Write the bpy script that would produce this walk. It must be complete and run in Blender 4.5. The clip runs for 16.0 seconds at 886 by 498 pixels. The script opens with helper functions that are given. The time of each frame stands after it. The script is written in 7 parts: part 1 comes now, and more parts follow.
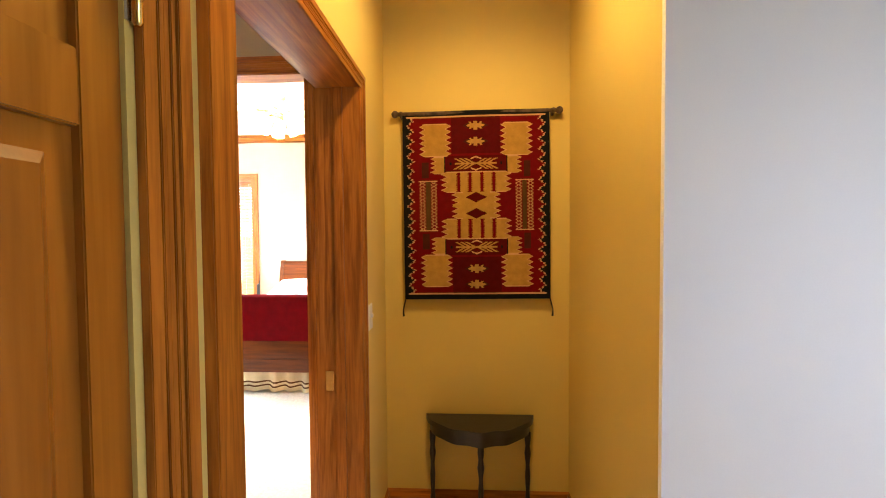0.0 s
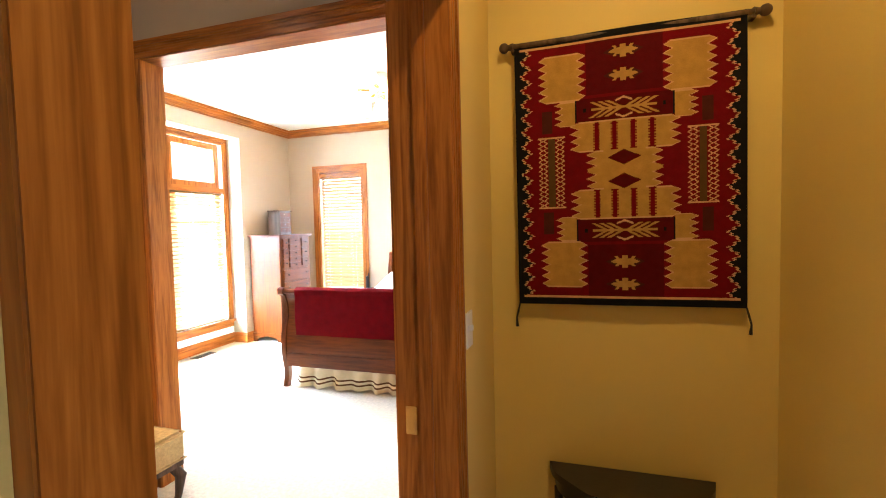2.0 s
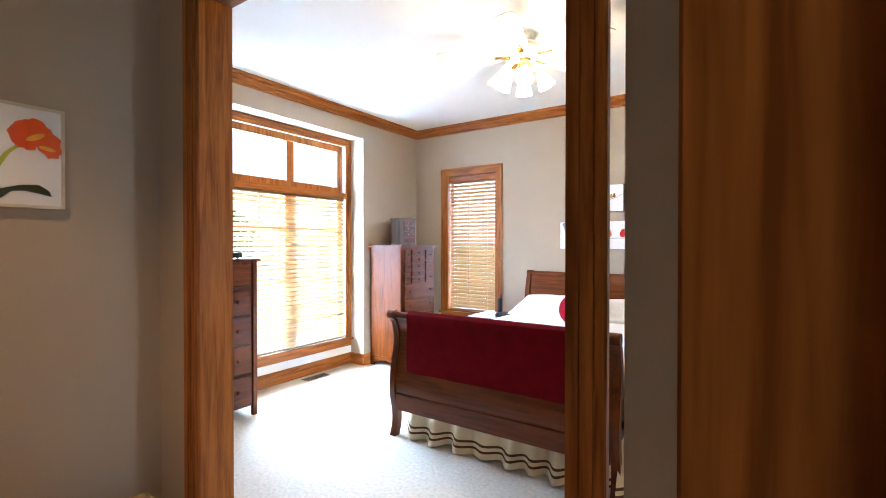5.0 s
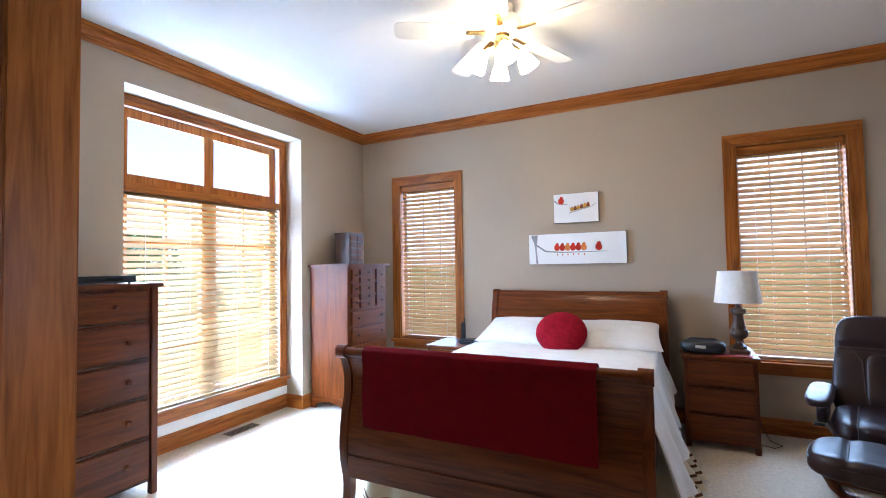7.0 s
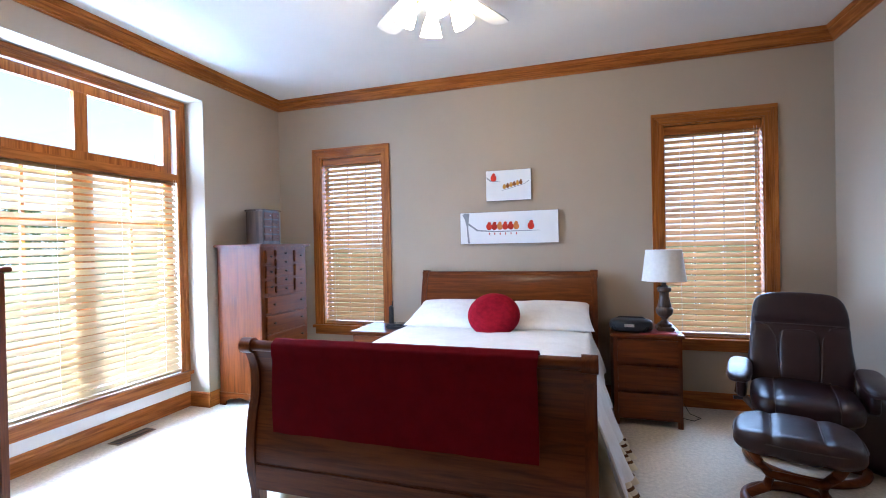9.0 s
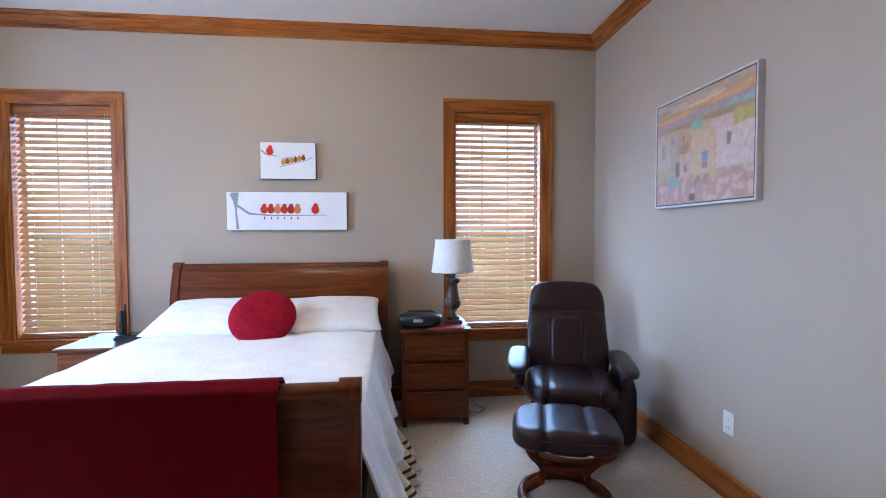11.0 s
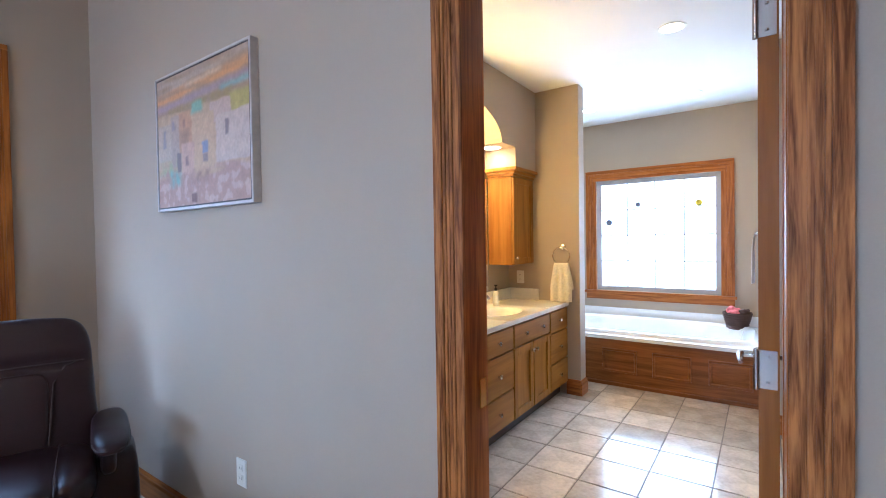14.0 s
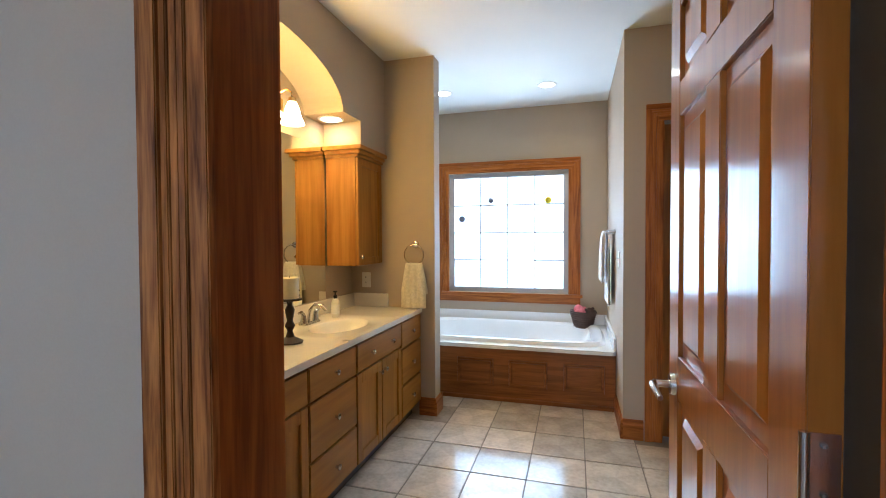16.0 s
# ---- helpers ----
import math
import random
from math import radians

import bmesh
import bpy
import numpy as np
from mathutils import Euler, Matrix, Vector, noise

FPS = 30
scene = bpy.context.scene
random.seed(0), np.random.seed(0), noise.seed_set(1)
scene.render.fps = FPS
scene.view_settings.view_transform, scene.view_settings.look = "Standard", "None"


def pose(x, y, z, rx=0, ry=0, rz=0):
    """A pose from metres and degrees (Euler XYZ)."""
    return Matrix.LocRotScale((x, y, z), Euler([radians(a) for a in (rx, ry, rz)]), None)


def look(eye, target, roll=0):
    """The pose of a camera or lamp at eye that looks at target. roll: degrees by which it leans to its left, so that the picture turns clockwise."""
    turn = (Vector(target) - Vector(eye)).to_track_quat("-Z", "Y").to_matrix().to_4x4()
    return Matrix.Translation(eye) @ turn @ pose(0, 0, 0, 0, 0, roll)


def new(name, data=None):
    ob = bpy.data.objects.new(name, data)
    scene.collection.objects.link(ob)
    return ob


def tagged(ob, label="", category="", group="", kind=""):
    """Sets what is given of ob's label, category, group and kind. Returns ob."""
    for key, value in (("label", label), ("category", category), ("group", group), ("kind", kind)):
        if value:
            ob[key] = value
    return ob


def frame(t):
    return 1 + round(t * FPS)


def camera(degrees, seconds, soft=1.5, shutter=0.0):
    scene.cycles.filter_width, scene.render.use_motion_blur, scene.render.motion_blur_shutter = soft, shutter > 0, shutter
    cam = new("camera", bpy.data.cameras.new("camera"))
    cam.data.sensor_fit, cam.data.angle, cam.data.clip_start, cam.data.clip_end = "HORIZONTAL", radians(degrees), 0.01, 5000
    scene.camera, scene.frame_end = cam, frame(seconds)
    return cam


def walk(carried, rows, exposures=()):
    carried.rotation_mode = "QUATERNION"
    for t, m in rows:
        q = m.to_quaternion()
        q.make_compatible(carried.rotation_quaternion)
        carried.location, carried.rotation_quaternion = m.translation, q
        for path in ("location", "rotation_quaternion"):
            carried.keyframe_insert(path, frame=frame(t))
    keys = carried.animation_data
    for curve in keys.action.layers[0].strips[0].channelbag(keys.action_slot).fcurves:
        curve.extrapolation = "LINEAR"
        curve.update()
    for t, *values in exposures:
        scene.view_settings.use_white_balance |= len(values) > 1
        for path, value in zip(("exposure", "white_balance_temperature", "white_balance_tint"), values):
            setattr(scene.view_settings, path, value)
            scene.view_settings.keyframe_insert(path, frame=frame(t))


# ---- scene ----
cam = camera(88.7, 16.0, 1.0)
PATH = [
    (0, (-0.106, 0.848, 1.515), (-0.213, 2.844, 1.447), -0.4),
    (0.5, (-0.135, 0.984, 1.504), (-0.302, 2.975, 1.423), -0.7),
    (1, (-0.149, 1.143, 1.487), (-0.43, 3.122, 1.403), -0.9),
    (1.5, (-0.159, 1.322, 1.475), (-0.588, 3.273, 1.383), -1.1),
    (2, (-0.189, 1.479, 1.467), (-0.791, 3.384, 1.372), -1.3),
    (2.5, (-0.251, 1.646, 1.461), (-1.008, 3.494, 1.365), -1.2),
    (3, (-0.32, 1.808, 1.456), (-1.193, 3.605, 1.367), -0.9),
    (3.5, (-0.382, 1.978, 1.45), (-1.358, 3.722, 1.366), -0.7),
    (4, (-0.457, 2.162, 1.439), (-1.541, 3.842, 1.366), -0.5),
    (4.2, (-0.5, 2.225, 1.435), (-1.622, 3.879, 1.372), -0.3),
    (6.3, (-1.043, 2.79, 1.421), (-2.084, 4.496, 1.48), -0.6),
    (6.5, (-1.093, 2.834, 1.419), (-2.094, 4.563, 1.485), -0.7),
    (7, (-1.206, 2.954, 1.389), (-2.099, 4.743, 1.462), -1.0),
    (7.5, (-1.277, 3.026, 1.38), (-2.068, 4.861, 1.444), -1.2),
    (8, (-1.308, 3.068, 1.376), (-2.029, 4.932, 1.419), -1.3),
    (8.2, (-1.316, 3.082, 1.375), (-2.026, 4.951, 1.409), -1.3),
    (10.3, (-1.282, 3.565, 1.372), (-1.434, 5.558, 1.301), -0.6),
    (10.5, (-1.252, 3.614, 1.358), (-1.302, 5.613, 1.29), -0.5),
    (11, (-1.183, 3.74, 1.356), (-0.968, 5.727, 1.285), -0.2),
    (11.5, (-1.133, 3.853, 1.352), (-0.628, 5.787, 1.287), 0.1),
    (12, (-1.079, 3.928, 1.354), (-0.291, 5.765, 1.302), 0.3),
    (12.5, (-0.993, 3.962, 1.364), (0.075, 5.653, 1.319), 0.1),
    (13, (-0.831, 4.005, 1.36), (0.475, 5.519, 1.323), -0.3),
    (13.5, (-0.68, 4.037, 1.347), (0.814, 5.366, 1.316), -0.7),
    (14, (-0.543, 4.054, 1.342), (1.089, 5.208, 1.306), -0.9),
    (14.5, (-0.412, 4.154, 1.348), (1.35, 5.1, 1.306), -1.0),
    (15, (-0.262, 4.236, 1.359), (1.585, 5.006, 1.308), -0.8),
    (15.5, (-0.082, 4.281, 1.323), (1.816, 4.9175, 1.279), -0.6),
    (16, (0.085, 4.337, 1.317), (2.007, 4.897, 1.269), -0.3),
]
EXPOSURES = [(0.0, 2.98, 6900, 10), (1.5, 2.72, 6600, 11), (3.0, 2.1, 5900, 10), (4.2, 1.7, 5650, 9), (6.3, 0.86, 5250, 11), (8.2, 0.78, 5080, 11), (10.3, 0.84, 4850, 14), (13.0, 0.84, 4780, 13), (14.5, 0.80, 4780, 13), (16.0, 0.22, 5080, 9)]
walk(cam, [(t, look(eye, target, roll)) for t, eye, target, roll in PATH], EXPOSURES)

# ---- world and light ----
world = bpy.data.worlds.new("sky")
scene.world = world
world.use_nodes = True
wn = world.node_tree.nodes
sky = wn.new("ShaderNodeTexSky")
sky.sky_type = "NISHITA"
sky.sun_disc = False
sky.dust_density, sky.ozone_density = 1.2, 1.6
sky.sun_elevation, sky.sun_rotation = radians(52), radians(180)
haze = wn.new("ShaderNodeHueSaturation")
haze.inputs["Saturation"].default_value, haze.inputs["Value"].default_value = 0.4, 1.25
world.node_tree.links.new(sky.outputs[0], haze.inputs["Color"])
world.node_tree.links.new(haze.outputs[0], wn["Background"].inputs[0])
wn["Background"].inputs[1].default_value = 0.15


def lamp(name, kind, power, colour, matrix, size=None, angle=None, spot=None):
    data = bpy.data.lights.new(name, kind)
    data.energy, data.color = power, colour
    if kind == "AREA":
        data.shape, data.size, data.size_y = "RECTANGLE", size[0], size[1]
    if kind in ("POINT", "SPOT"):
        data.shadow_soft_size = size
    if kind == "SPOT":
        data.spot_size, data.spot_blend = radians(spot), 0.6
    if kind == "SUN":
        data.angle = radians(angle)
    ob = new(name, data)
    ob.matrix_world = matrix
    return ob


lamp("sun", "SUN", 5.0, (1.0, 0.95, 0.88), look((0, 0, 0), (0.0, 0.62, -0.79)), angle=0.6)
DAY = (0.60, 0.78, 1.0)
CEIL_FAN = 2.56
WARM = (1.0, 0.66, 0.21)
lamp("daylight_west", "AREA", 46, DAY, look((-5.06, 5.545, 2.30), (0, 5.545, 2.1)), (1.40, 0.50))
lamp("daylight_west_low", "AREA", 390, DAY, look((-5.02, 5.545, 1.18), (0, 5.545, 1.18)), (1.36, 1.50))
lamp("daylight_north_a", "AREA", 36, DAY, look((-3.62, 7.66, 1.42), (-3.62, 0, 1.42)), (0.74, 1.70))
lamp("daylight_north_b", "AREA", 46, DAY, look((-0.33, 7.66, 1.42), (-0.33, 0, 1.42)), (0.74, 1.70))
lamp("daylight_bath", "AREA", 36, (0.82, 0.94, 1.0), look((5.02, 5.02, 1.38), (0, 5.02, 1.38)), (1.20, 1.24))
# Fill aimed at the alcove wall, narrowed; its landing window is unseen and added.
landing = lamp("alcove_daylight_fill", "AREA", 1.2, (0.50, 0.62, 1.0), look((2.44, 0.0, 1.4), (0.7, 2.05, 1.4)), (0.9, 1.5))
landing.data.spread = radians(75)
lamp("fan_bulb_glow", "POINT", 10.5, (1.0, 0.70, 0.34), pose(-2.08, 5.56, CEIL_FAN), 0.07)
lamp("hall_downlight_glow", "SPOT", 7.8, WARM, look((0.0, 2.25, 2.88), (-0.05, 2.4, 0)), 0.05, spot=150)
for bx, by in ((2.617, 4.515), (4.16, 4.575), (4.127, 5.506)):
    lamp("bath_downlight_glow", "SPOT", 11, (1.0, 0.70, 0.34), look((bx, by, 2.635), (bx, by, 0)), 0.05, spot=130)
# Added fill that warms the vestibule; no lamp is known there.
lamp("vestibule_fill_glow", "SPOT", 31, (1.0, 0.58, 0.27), look((-2.2, 2.35, 2.88), (-2.25, 2.35, 0)), 0.05, spot=92)
for bx in (1.92, 2.12, 2.32):
    lamp("vanity_bulb_glow", "POINT", 5.2, (1.0, 0.53, 0.05), pose(bx, 5.80, 1.93), 0.04)
lamp("niche_downlight_glow", "SPOT", 8, (1.0, 0.56, 0.10), look((2.76, 5.88, 2.09), (2.76, 5.88, 0)), 0.03, spot=150)

# ---- materials ----


def material(name, colour, rough=0.6, metal=0.0, spread=0.12, scale=6.0, bump=0.0, bump_scale=60.0, coat=0.0, stretch=(1, 1, 1)):
    """A painted or plain surface: two scales of tone, and a fine relief."""
    m = bpy.data.materials.new(name)
    m.use_nodes = True
    n, l = m.node_tree.nodes, m.node_tree.links
    b = n["Principled BSDF"]
    b.inputs["Roughness"].default_value, b.inputs["Metallic"].default_value = rough, metal
    b.inputs["Coat Weight"].default_value = coat
    b.inputs["Specular IOR Level"].default_value = 0.08 if rough >= 0.85 else 0.4
    co, mp = n.new("ShaderNodeTexCoord"), n.new("ShaderNodeMapping")
    mp.inputs["Scale"].default_value = stretch
    l.new(co.outputs["Object"], mp.inputs["Vector"])
    a, c = n.new("ShaderNodeTexNoise"), n.new("ShaderNodeTexNoise")
    a.inputs["Scale"].default_value, a.inputs["Detail"].default_value = scale, 5
    c.inputs["Scale"].default_value, c.inputs["Detail"].default_value = bump_scale, 4
    l.new(mp.outputs[0], a.inputs["Vector"]), l.new(mp.outputs[0], c.inputs["Vector"])
    add = n.new("ShaderNodeMath")
    add.operation = "MULTIPLY_ADD"
    add.inputs[1].default_value = 0.5
    l.new(c.outputs[0], add.inputs[0]), l.new(a.outputs[0], add.inputs[2])
    r = n.new("ShaderNodeValToRGB")
    r.color_ramp.elements[0].position, r.color_ramp.elements[1].position = 0.5, 1.0
    r.color_ramp.elements[0].color = (*[x * (1 - spread) for x in colour], 1)
    r.color_ramp.elements[1].color = (*[min(1, x * (1 + spread)) for x in colour], 1)
    l.new(add.outputs[0], r.inputs[0]), l.new(r.outputs[0], b.inputs["Base Color"])
    if bump:
        k = n.new("ShaderNodeBump")
        k.inputs["Strength"].default_value, k.inputs["Distance"].default_value = bump, 0.004
        l.new(c.outputs[0], k.inputs["Height"]), l.new(k.outputs[0], b.inputs["Normal"])
    return m


def wood(name, dark, light, axis="z", rough=0.38, fine=1.0, coat=0.25, translucent=0.0, coat_rough=0.25):
    """Varnished wood whose grain runs along one axis."""
    m = bpy.data.materials.new(name)
    m.use_nodes = True
    n, l = m.node_tree.nodes, m.node_tree.links
    b = n["Principled BSDF"]
    b.inputs["Roughness"].default_value, b.inputs["Coat Weight"].default_value = rough, coat
    b.inputs["Coat Roughness"].default_value = coat_rough
    b.inputs["Specular IOR Level"].default_value = 0.17
    co, mp, info = n.new("ShaderNodeTexCoord"), n.new("ShaderNodeMapping"), n.new("ShaderNodeObjectInfo")
    scale = {"x": (0.9, 14, 14), "y": (14, 0.9, 14), "z": (14, 14, 0.9)}[axis]
    mp.inputs["Scale"].default_value = [fine * v for v in scale]
    shift = n.new("ShaderNodeVectorMath")
    shift.operation = "ADD"
    l.new(co.outputs["Object"], shift.inputs[0]), l.new(info.outputs["Random"], shift.inputs[1])
    l.new(shift.outputs[0], mp.inputs["Vector"])
    g, f = n.new("ShaderNodeTexNoise"), n.new("ShaderNodeTexNoise")
    g.inputs["Scale"].default_value, g.inputs["Detail"].default_value, g.inputs["Distortion"].default_value = 1.0, 6, 1.4
    f.inputs["Scale"].default_value, f.inputs["Detail"].default_value = 7.0, 3
    l.new(mp.outputs[0], g.inputs["Vector"]), l.new(mp.outputs[0], f.inputs["Vector"])
    mix = n.new("ShaderNodeMath")
    mix.operation = "MULTIPLY_ADD"
    mix.inputs[1].default_value = 0.35
    l.new(f.outputs[0], mix.inputs[0]), l.new(g.outputs[0], mix.inputs[2])
    r = n.new("ShaderNodeValToRGB")
    r.color_ramp.elements[0].position, r.color_ramp.elements[1].position = 0.5, 0.82
    r.color_ramp.elements[0].color, r.color_ramp.elements[1].color = (*dark, 1), (*light, 1)
    l.new(mix.outputs[0], r.inputs[0]), l.new(r.outputs[0], b.inputs["Base Color"])
    k = n.new("ShaderNodeBump")
    k.inputs["Strength"].default_value, k.inputs["Distance"].default_value = 0.02, 0.001
    l.new(f.outputs[0], k.inputs["Height"]), l.new(k.outputs[0], b.inputs["Normal"])
    if translucent:
        t, ms = n.new("ShaderNodeBsdfTranslucent"), n.new("ShaderNodeMixShader")
        l.new(r.outputs[0], t.inputs[0])
        ms.inputs[0].default_value = translucent
        l.new(b.outputs[0], ms.inputs[1]), l.new(t.outputs[0], ms.inputs[2])
        l.new(ms.outputs[0], n["Material Output"].inputs[0])
    return m


def glow(name, colour, strength):
    m = bpy.data.materials.new(name)
    m.use_nodes = True
    b = m.node_tree.nodes["Principled BSDF"]
    b.inputs["Base Color"].default_value = (*colour, 1)
    b.inputs["Emission Color"].default_value, b.inputs["Emission Strength"].default_value = (*colour, 1), strength
    return m


def window_glass():
    m = bpy.data.materials.new("window_glass")
    m.use_nodes = True
    n, l = m.node_tree.nodes, m.node_tree.links
    t, g = n.new("ShaderNodeBsdfTransparent"), n.new("ShaderNodeBsdfGlossy")
    mix = n.new("ShaderNodeMixShader")
    g.inputs["Roughness"].default_value = 0.02
    mix.inputs[0].default_value = 0.04
    l.new(t.outputs[0], mix.inputs[1]), l.new(g.outputs[0], mix.inputs[2])
    l.new(mix.outputs[0], n["Material Output"].inputs[0])
    return m


def glare_glass():
    """Translucent bathroom panes, assumed so the outdoor glare shows as plain white."""
    m = bpy.data.materials.new("glare_glass")
    m.use_nodes = True
    n, l = m.node_tree.nodes, m.node_tree.links
    t, g, mix = n.new("ShaderNodeBsdfTranslucent"), n.new("ShaderNodeBsdfGlossy"), n.new("ShaderNodeMixShader")
    t.inputs[0].default_value = (0.92, 0.95, 0.97, 1)
    g.inputs["Roughness"].default_value = 0.15
    mix.inputs[0].default_value = 0.04
    l.new(t.outputs[0], mix.inputs[1]), l.new(g.outputs[0], mix.inputs[2])
    l.new(mix.outputs[0], n["Material Output"].inputs[0])
    return m


M = {
    "glare": glare_glass(),
    "taupe": material("taupe_wall_paint", (0.42, 0.34, 0.25), 0.7, spread=0.035, scale=1.3, bump=0.06, bump_scale=260),
    "cream": material("cream_wall_paint", (0.68, 0.505, 0.155), 0.6, spread=0.035, scale=1.3, bump=0.06, bump_scale=260),
    "white": material("white_paint", (0.80, 0.79, 0.77), 0.6, spread=0.03, scale=2, bump=0.05, bump_scale=220),
    "ceiling": material("ceiling_paint", (0.80, 0.79, 0.76), 0.8, spread=0.03, scale=1.5, bump=0.12, bump_scale=180),
    "carpet": material("cut_pile_carpet", (0.60, 0.53, 0.43), 0.95, spread=0.16, scale=45, bump=1.0, bump_scale=170),
    "oak_z": wood("oak_upright", (0.20, 0.057, 0.008), (0.42, 0.145, 0.023), "z", 0.34, 1.7, 0.18),
    "oak_x": wood("oak_across", (0.20, 0.057, 0.008), (0.42, 0.145, 0.023), "x", 0.34, 1.7, 0.18),
    "oak_y": wood("oak_along", (0.20, 0.057, 0.008), (0.42, 0.145, 0.023), "y", 0.34, 1.7, 0.18),
    "fleck_z": wood("flecked_oak_upright", (0.115, 0.032, 0.006), (0.46, 0.18, 0.045), "z", 0.38, 3.0, 0.1),
    "door": wood("fir_door", (0.25, 0.082, 0.010), (0.35, 0.122, 0.016), "z", 0.3, 1.0, 0.7, coat_rough=0.13),
    "cherry_x": wood("cherry_across", (0.070, 0.0150, 0.0018), (0.145, 0.0350, 0.0042), "x", 0.36, 1.6, 0.13, coat_rough=0.16),
    "cherry_y": wood("cherry_along", (0.070, 0.0150, 0.0018), (0.145, 0.0350, 0.0042), "y", 0.36, 1.6, 0.13, coat_rough=0.16),
    "cherry_z": wood("cherry_upright", (0.070, 0.0150, 0.0018), (0.145, 0.0350, 0.0042), "z", 0.36, 1.6, 0.13, coat_rough=0.16),
    "maple_x": wood("maple_across", (0.25, 0.105, 0.010), (0.37, 0.168, 0.019), "x", 0.42, 0.6, 0.08),
    "maple_z": wood("maple_upright", (0.25, 0.105, 0.010), (0.37, 0.168, 0.019), "z", 0.42, 0.6, 0.08),
    "apron": wood("apron_oak", (0.15, 0.05, 0.010), (0.29, 0.11, 0.026), "y", 0.35),
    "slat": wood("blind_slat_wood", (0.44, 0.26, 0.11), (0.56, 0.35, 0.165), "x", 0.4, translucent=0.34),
    # Same slats coloured darker, to tame the strong window light behind the wide blind.
    "slat_y": wood("blind_slat_wood_dimmed", (0.30, 0.195, 0.085), (0.42, 0.285, 0.135), "y", 0.4, translucent=0.08),
    "black_wood": material("black_stained_wood", (0.018, 0.015, 0.013), 0.35, spread=0.3, bump=0.1, coat=0.2),
    "walnut": wood("turned_walnut", (0.05, 0.03, 0.02), (0.13, 0.08, 0.055), "z", 0.45),
    "leather": material("brown_leather", (0.019, 0.0062, 0.0066), 0.33, spread=0.25, scale=14, bump=0.3, bump_scale=320, coat=0.04),
    "piping": material("leather_seam", (0.055, 0.035, 0.03), 0.45),
    "red_wool": material("red_wool", (0.125, 0.0015, 0.0045), 0.95, spread=0.2, scale=12, bump=0.7, bump_scale=420),
    "red_knit": material("red_knit", (0.25, 0.006, 0.016), 0.9, spread=0.25, scale=30, bump=0.9, bump_scale=160, stretch=(1, 1, 3)),
    "linen": material("white_quilted_cotton", (0.80, 0.77, 0.73), 0.9, spread=0.05, scale=9, bump=1.0, bump_scale=38),
    "ruffle": material("cream_cotton", (0.66, 0.56, 0.38), 0.95, spread=0.08, scale=16, bump=0.3, bump_scale=150),
    "brown_band": material("brown_band", (0.11, 0.05, 0.02), 0.9),
    "brass": material("polished_brass", (0.75, 0.52, 0.20), 0.22, 1.0, spread=0.08),
    "nickel": material("brushed_nickel", (0.62, 0.60, 0.56), 0.25, 1.0, spread=0.06),
    "iron": material("dark_bronze", (0.05, 0.035, 0.025), 0.4, 0.7, spread=0.3),
    "black": material("black_plastic", (0.012, 0.012, 0.014), 0.35, spread=0.2),
    "screen": material("dark_screen", (0.006, 0.006, 0.008), 0.12),
    "plate": material("ivory_plastic", (0.74, 0.71, 0.62), 0.4, spread=0.03),
    "shade": material("white_linen_shade", (0.80, 0.78, 0.74), 0.9, spread=0.05, scale=40, bump=0.25, bump_scale=300),
    "fan": material("white_enamel", (0.82, 0.81, 0.78), 0.35, spread=0.03),
    "bench": material("tan_woven_cotton", (0.52, 0.38, 0.18), 0.95, spread=0.18, scale=60, bump=0.7, bump_scale=240),
    "marble": material("cultured_marble", (0.78, 0.72, 0.58), 0.16, spread=0.06, scale=7, coat=0.4),
    "acrylic": material("white_acrylic", (0.82, 0.82, 0.82), 0.14, spread=0.02, coat=0.4),
    "towel": material("ivory_terry", (0.72, 0.66, 0.52), 0.95, spread=0.12, scale=60, bump=0.9, bump_scale=260),
    "towel_w": material("white_terry", (0.76, 0.72, 0.70), 0.95, spread=0.12, scale=60, bump=0.9, bump_scale=260),
    "basket": material("dark_wicker", (0.07, 0.035, 0.025), 0.7, spread=0.4, scale=70, bump=0.8, bump_scale=120),
    "rose": material("rose_pouf", (0.65, 0.18, 0.20), 0.9, spread=0.3, scale=40, bump=0.8),
    "candle": material("ivory_wax", (0.80, 0.70, 0.42), 0.45, spread=0.05),
    "paper": material("white_paper", (0.80, 0.79, 0.76), 0.8, spread=0.03),
    "canvas": material("white_canvas", (0.80, 0.80, 0.80), 0.85, spread=0.02, bump=0.2, bump_scale=400),
    "frame_wood": material("pale_picture_frame", (0.62, 0.54, 0.42), 0.4, spread=0.1, scale=20),
    "pewter": material("silver_leaf_frame", (0.60, 0.55, 0.50), 0.45, 0.2, spread=0.1, scale=20),
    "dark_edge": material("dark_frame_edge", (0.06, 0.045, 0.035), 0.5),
    "grout": material("grout", (0.22, 0.19, 0.155), 0.9, spread=0.1, bump=0.3),
    "glass": window_glass(),
    "vinyl": material("window_sash", (0.42, 0.41, 0.42), 0.4, spread=0.03),
    "bulb": glow("lit_frosted_glass", (1.0, 0.74, 0.42), 24.0),
    "bulb_warm": glow("lit_bell_glass", (1.0, 0.68, 0.28), 24.0),
    "led": glow("downlight_lens", (1.0, 0.86, 0.62), 18.0),
    "lawn": material("lawn", (0.11, 0.125, 0.05), 0.95, spread=0.4, scale=0.8, bump=0.5, bump_scale=30),
    "leaf": material("leaves", (0.05, 0.10, 0.025), 0.8, spread=0.5, scale=3),
    "bark": material("bark", (0.10, 0.07, 0.05), 0.9, spread=0.3, scale=8, bump=0.8),
    "vent": material("brown_metal_vent", (0.20, 0.13, 0.08), 0.5, 0.5),
}
mirror = bpy.data.materials.new("mirror_silver")
mirror.use_nodes = True
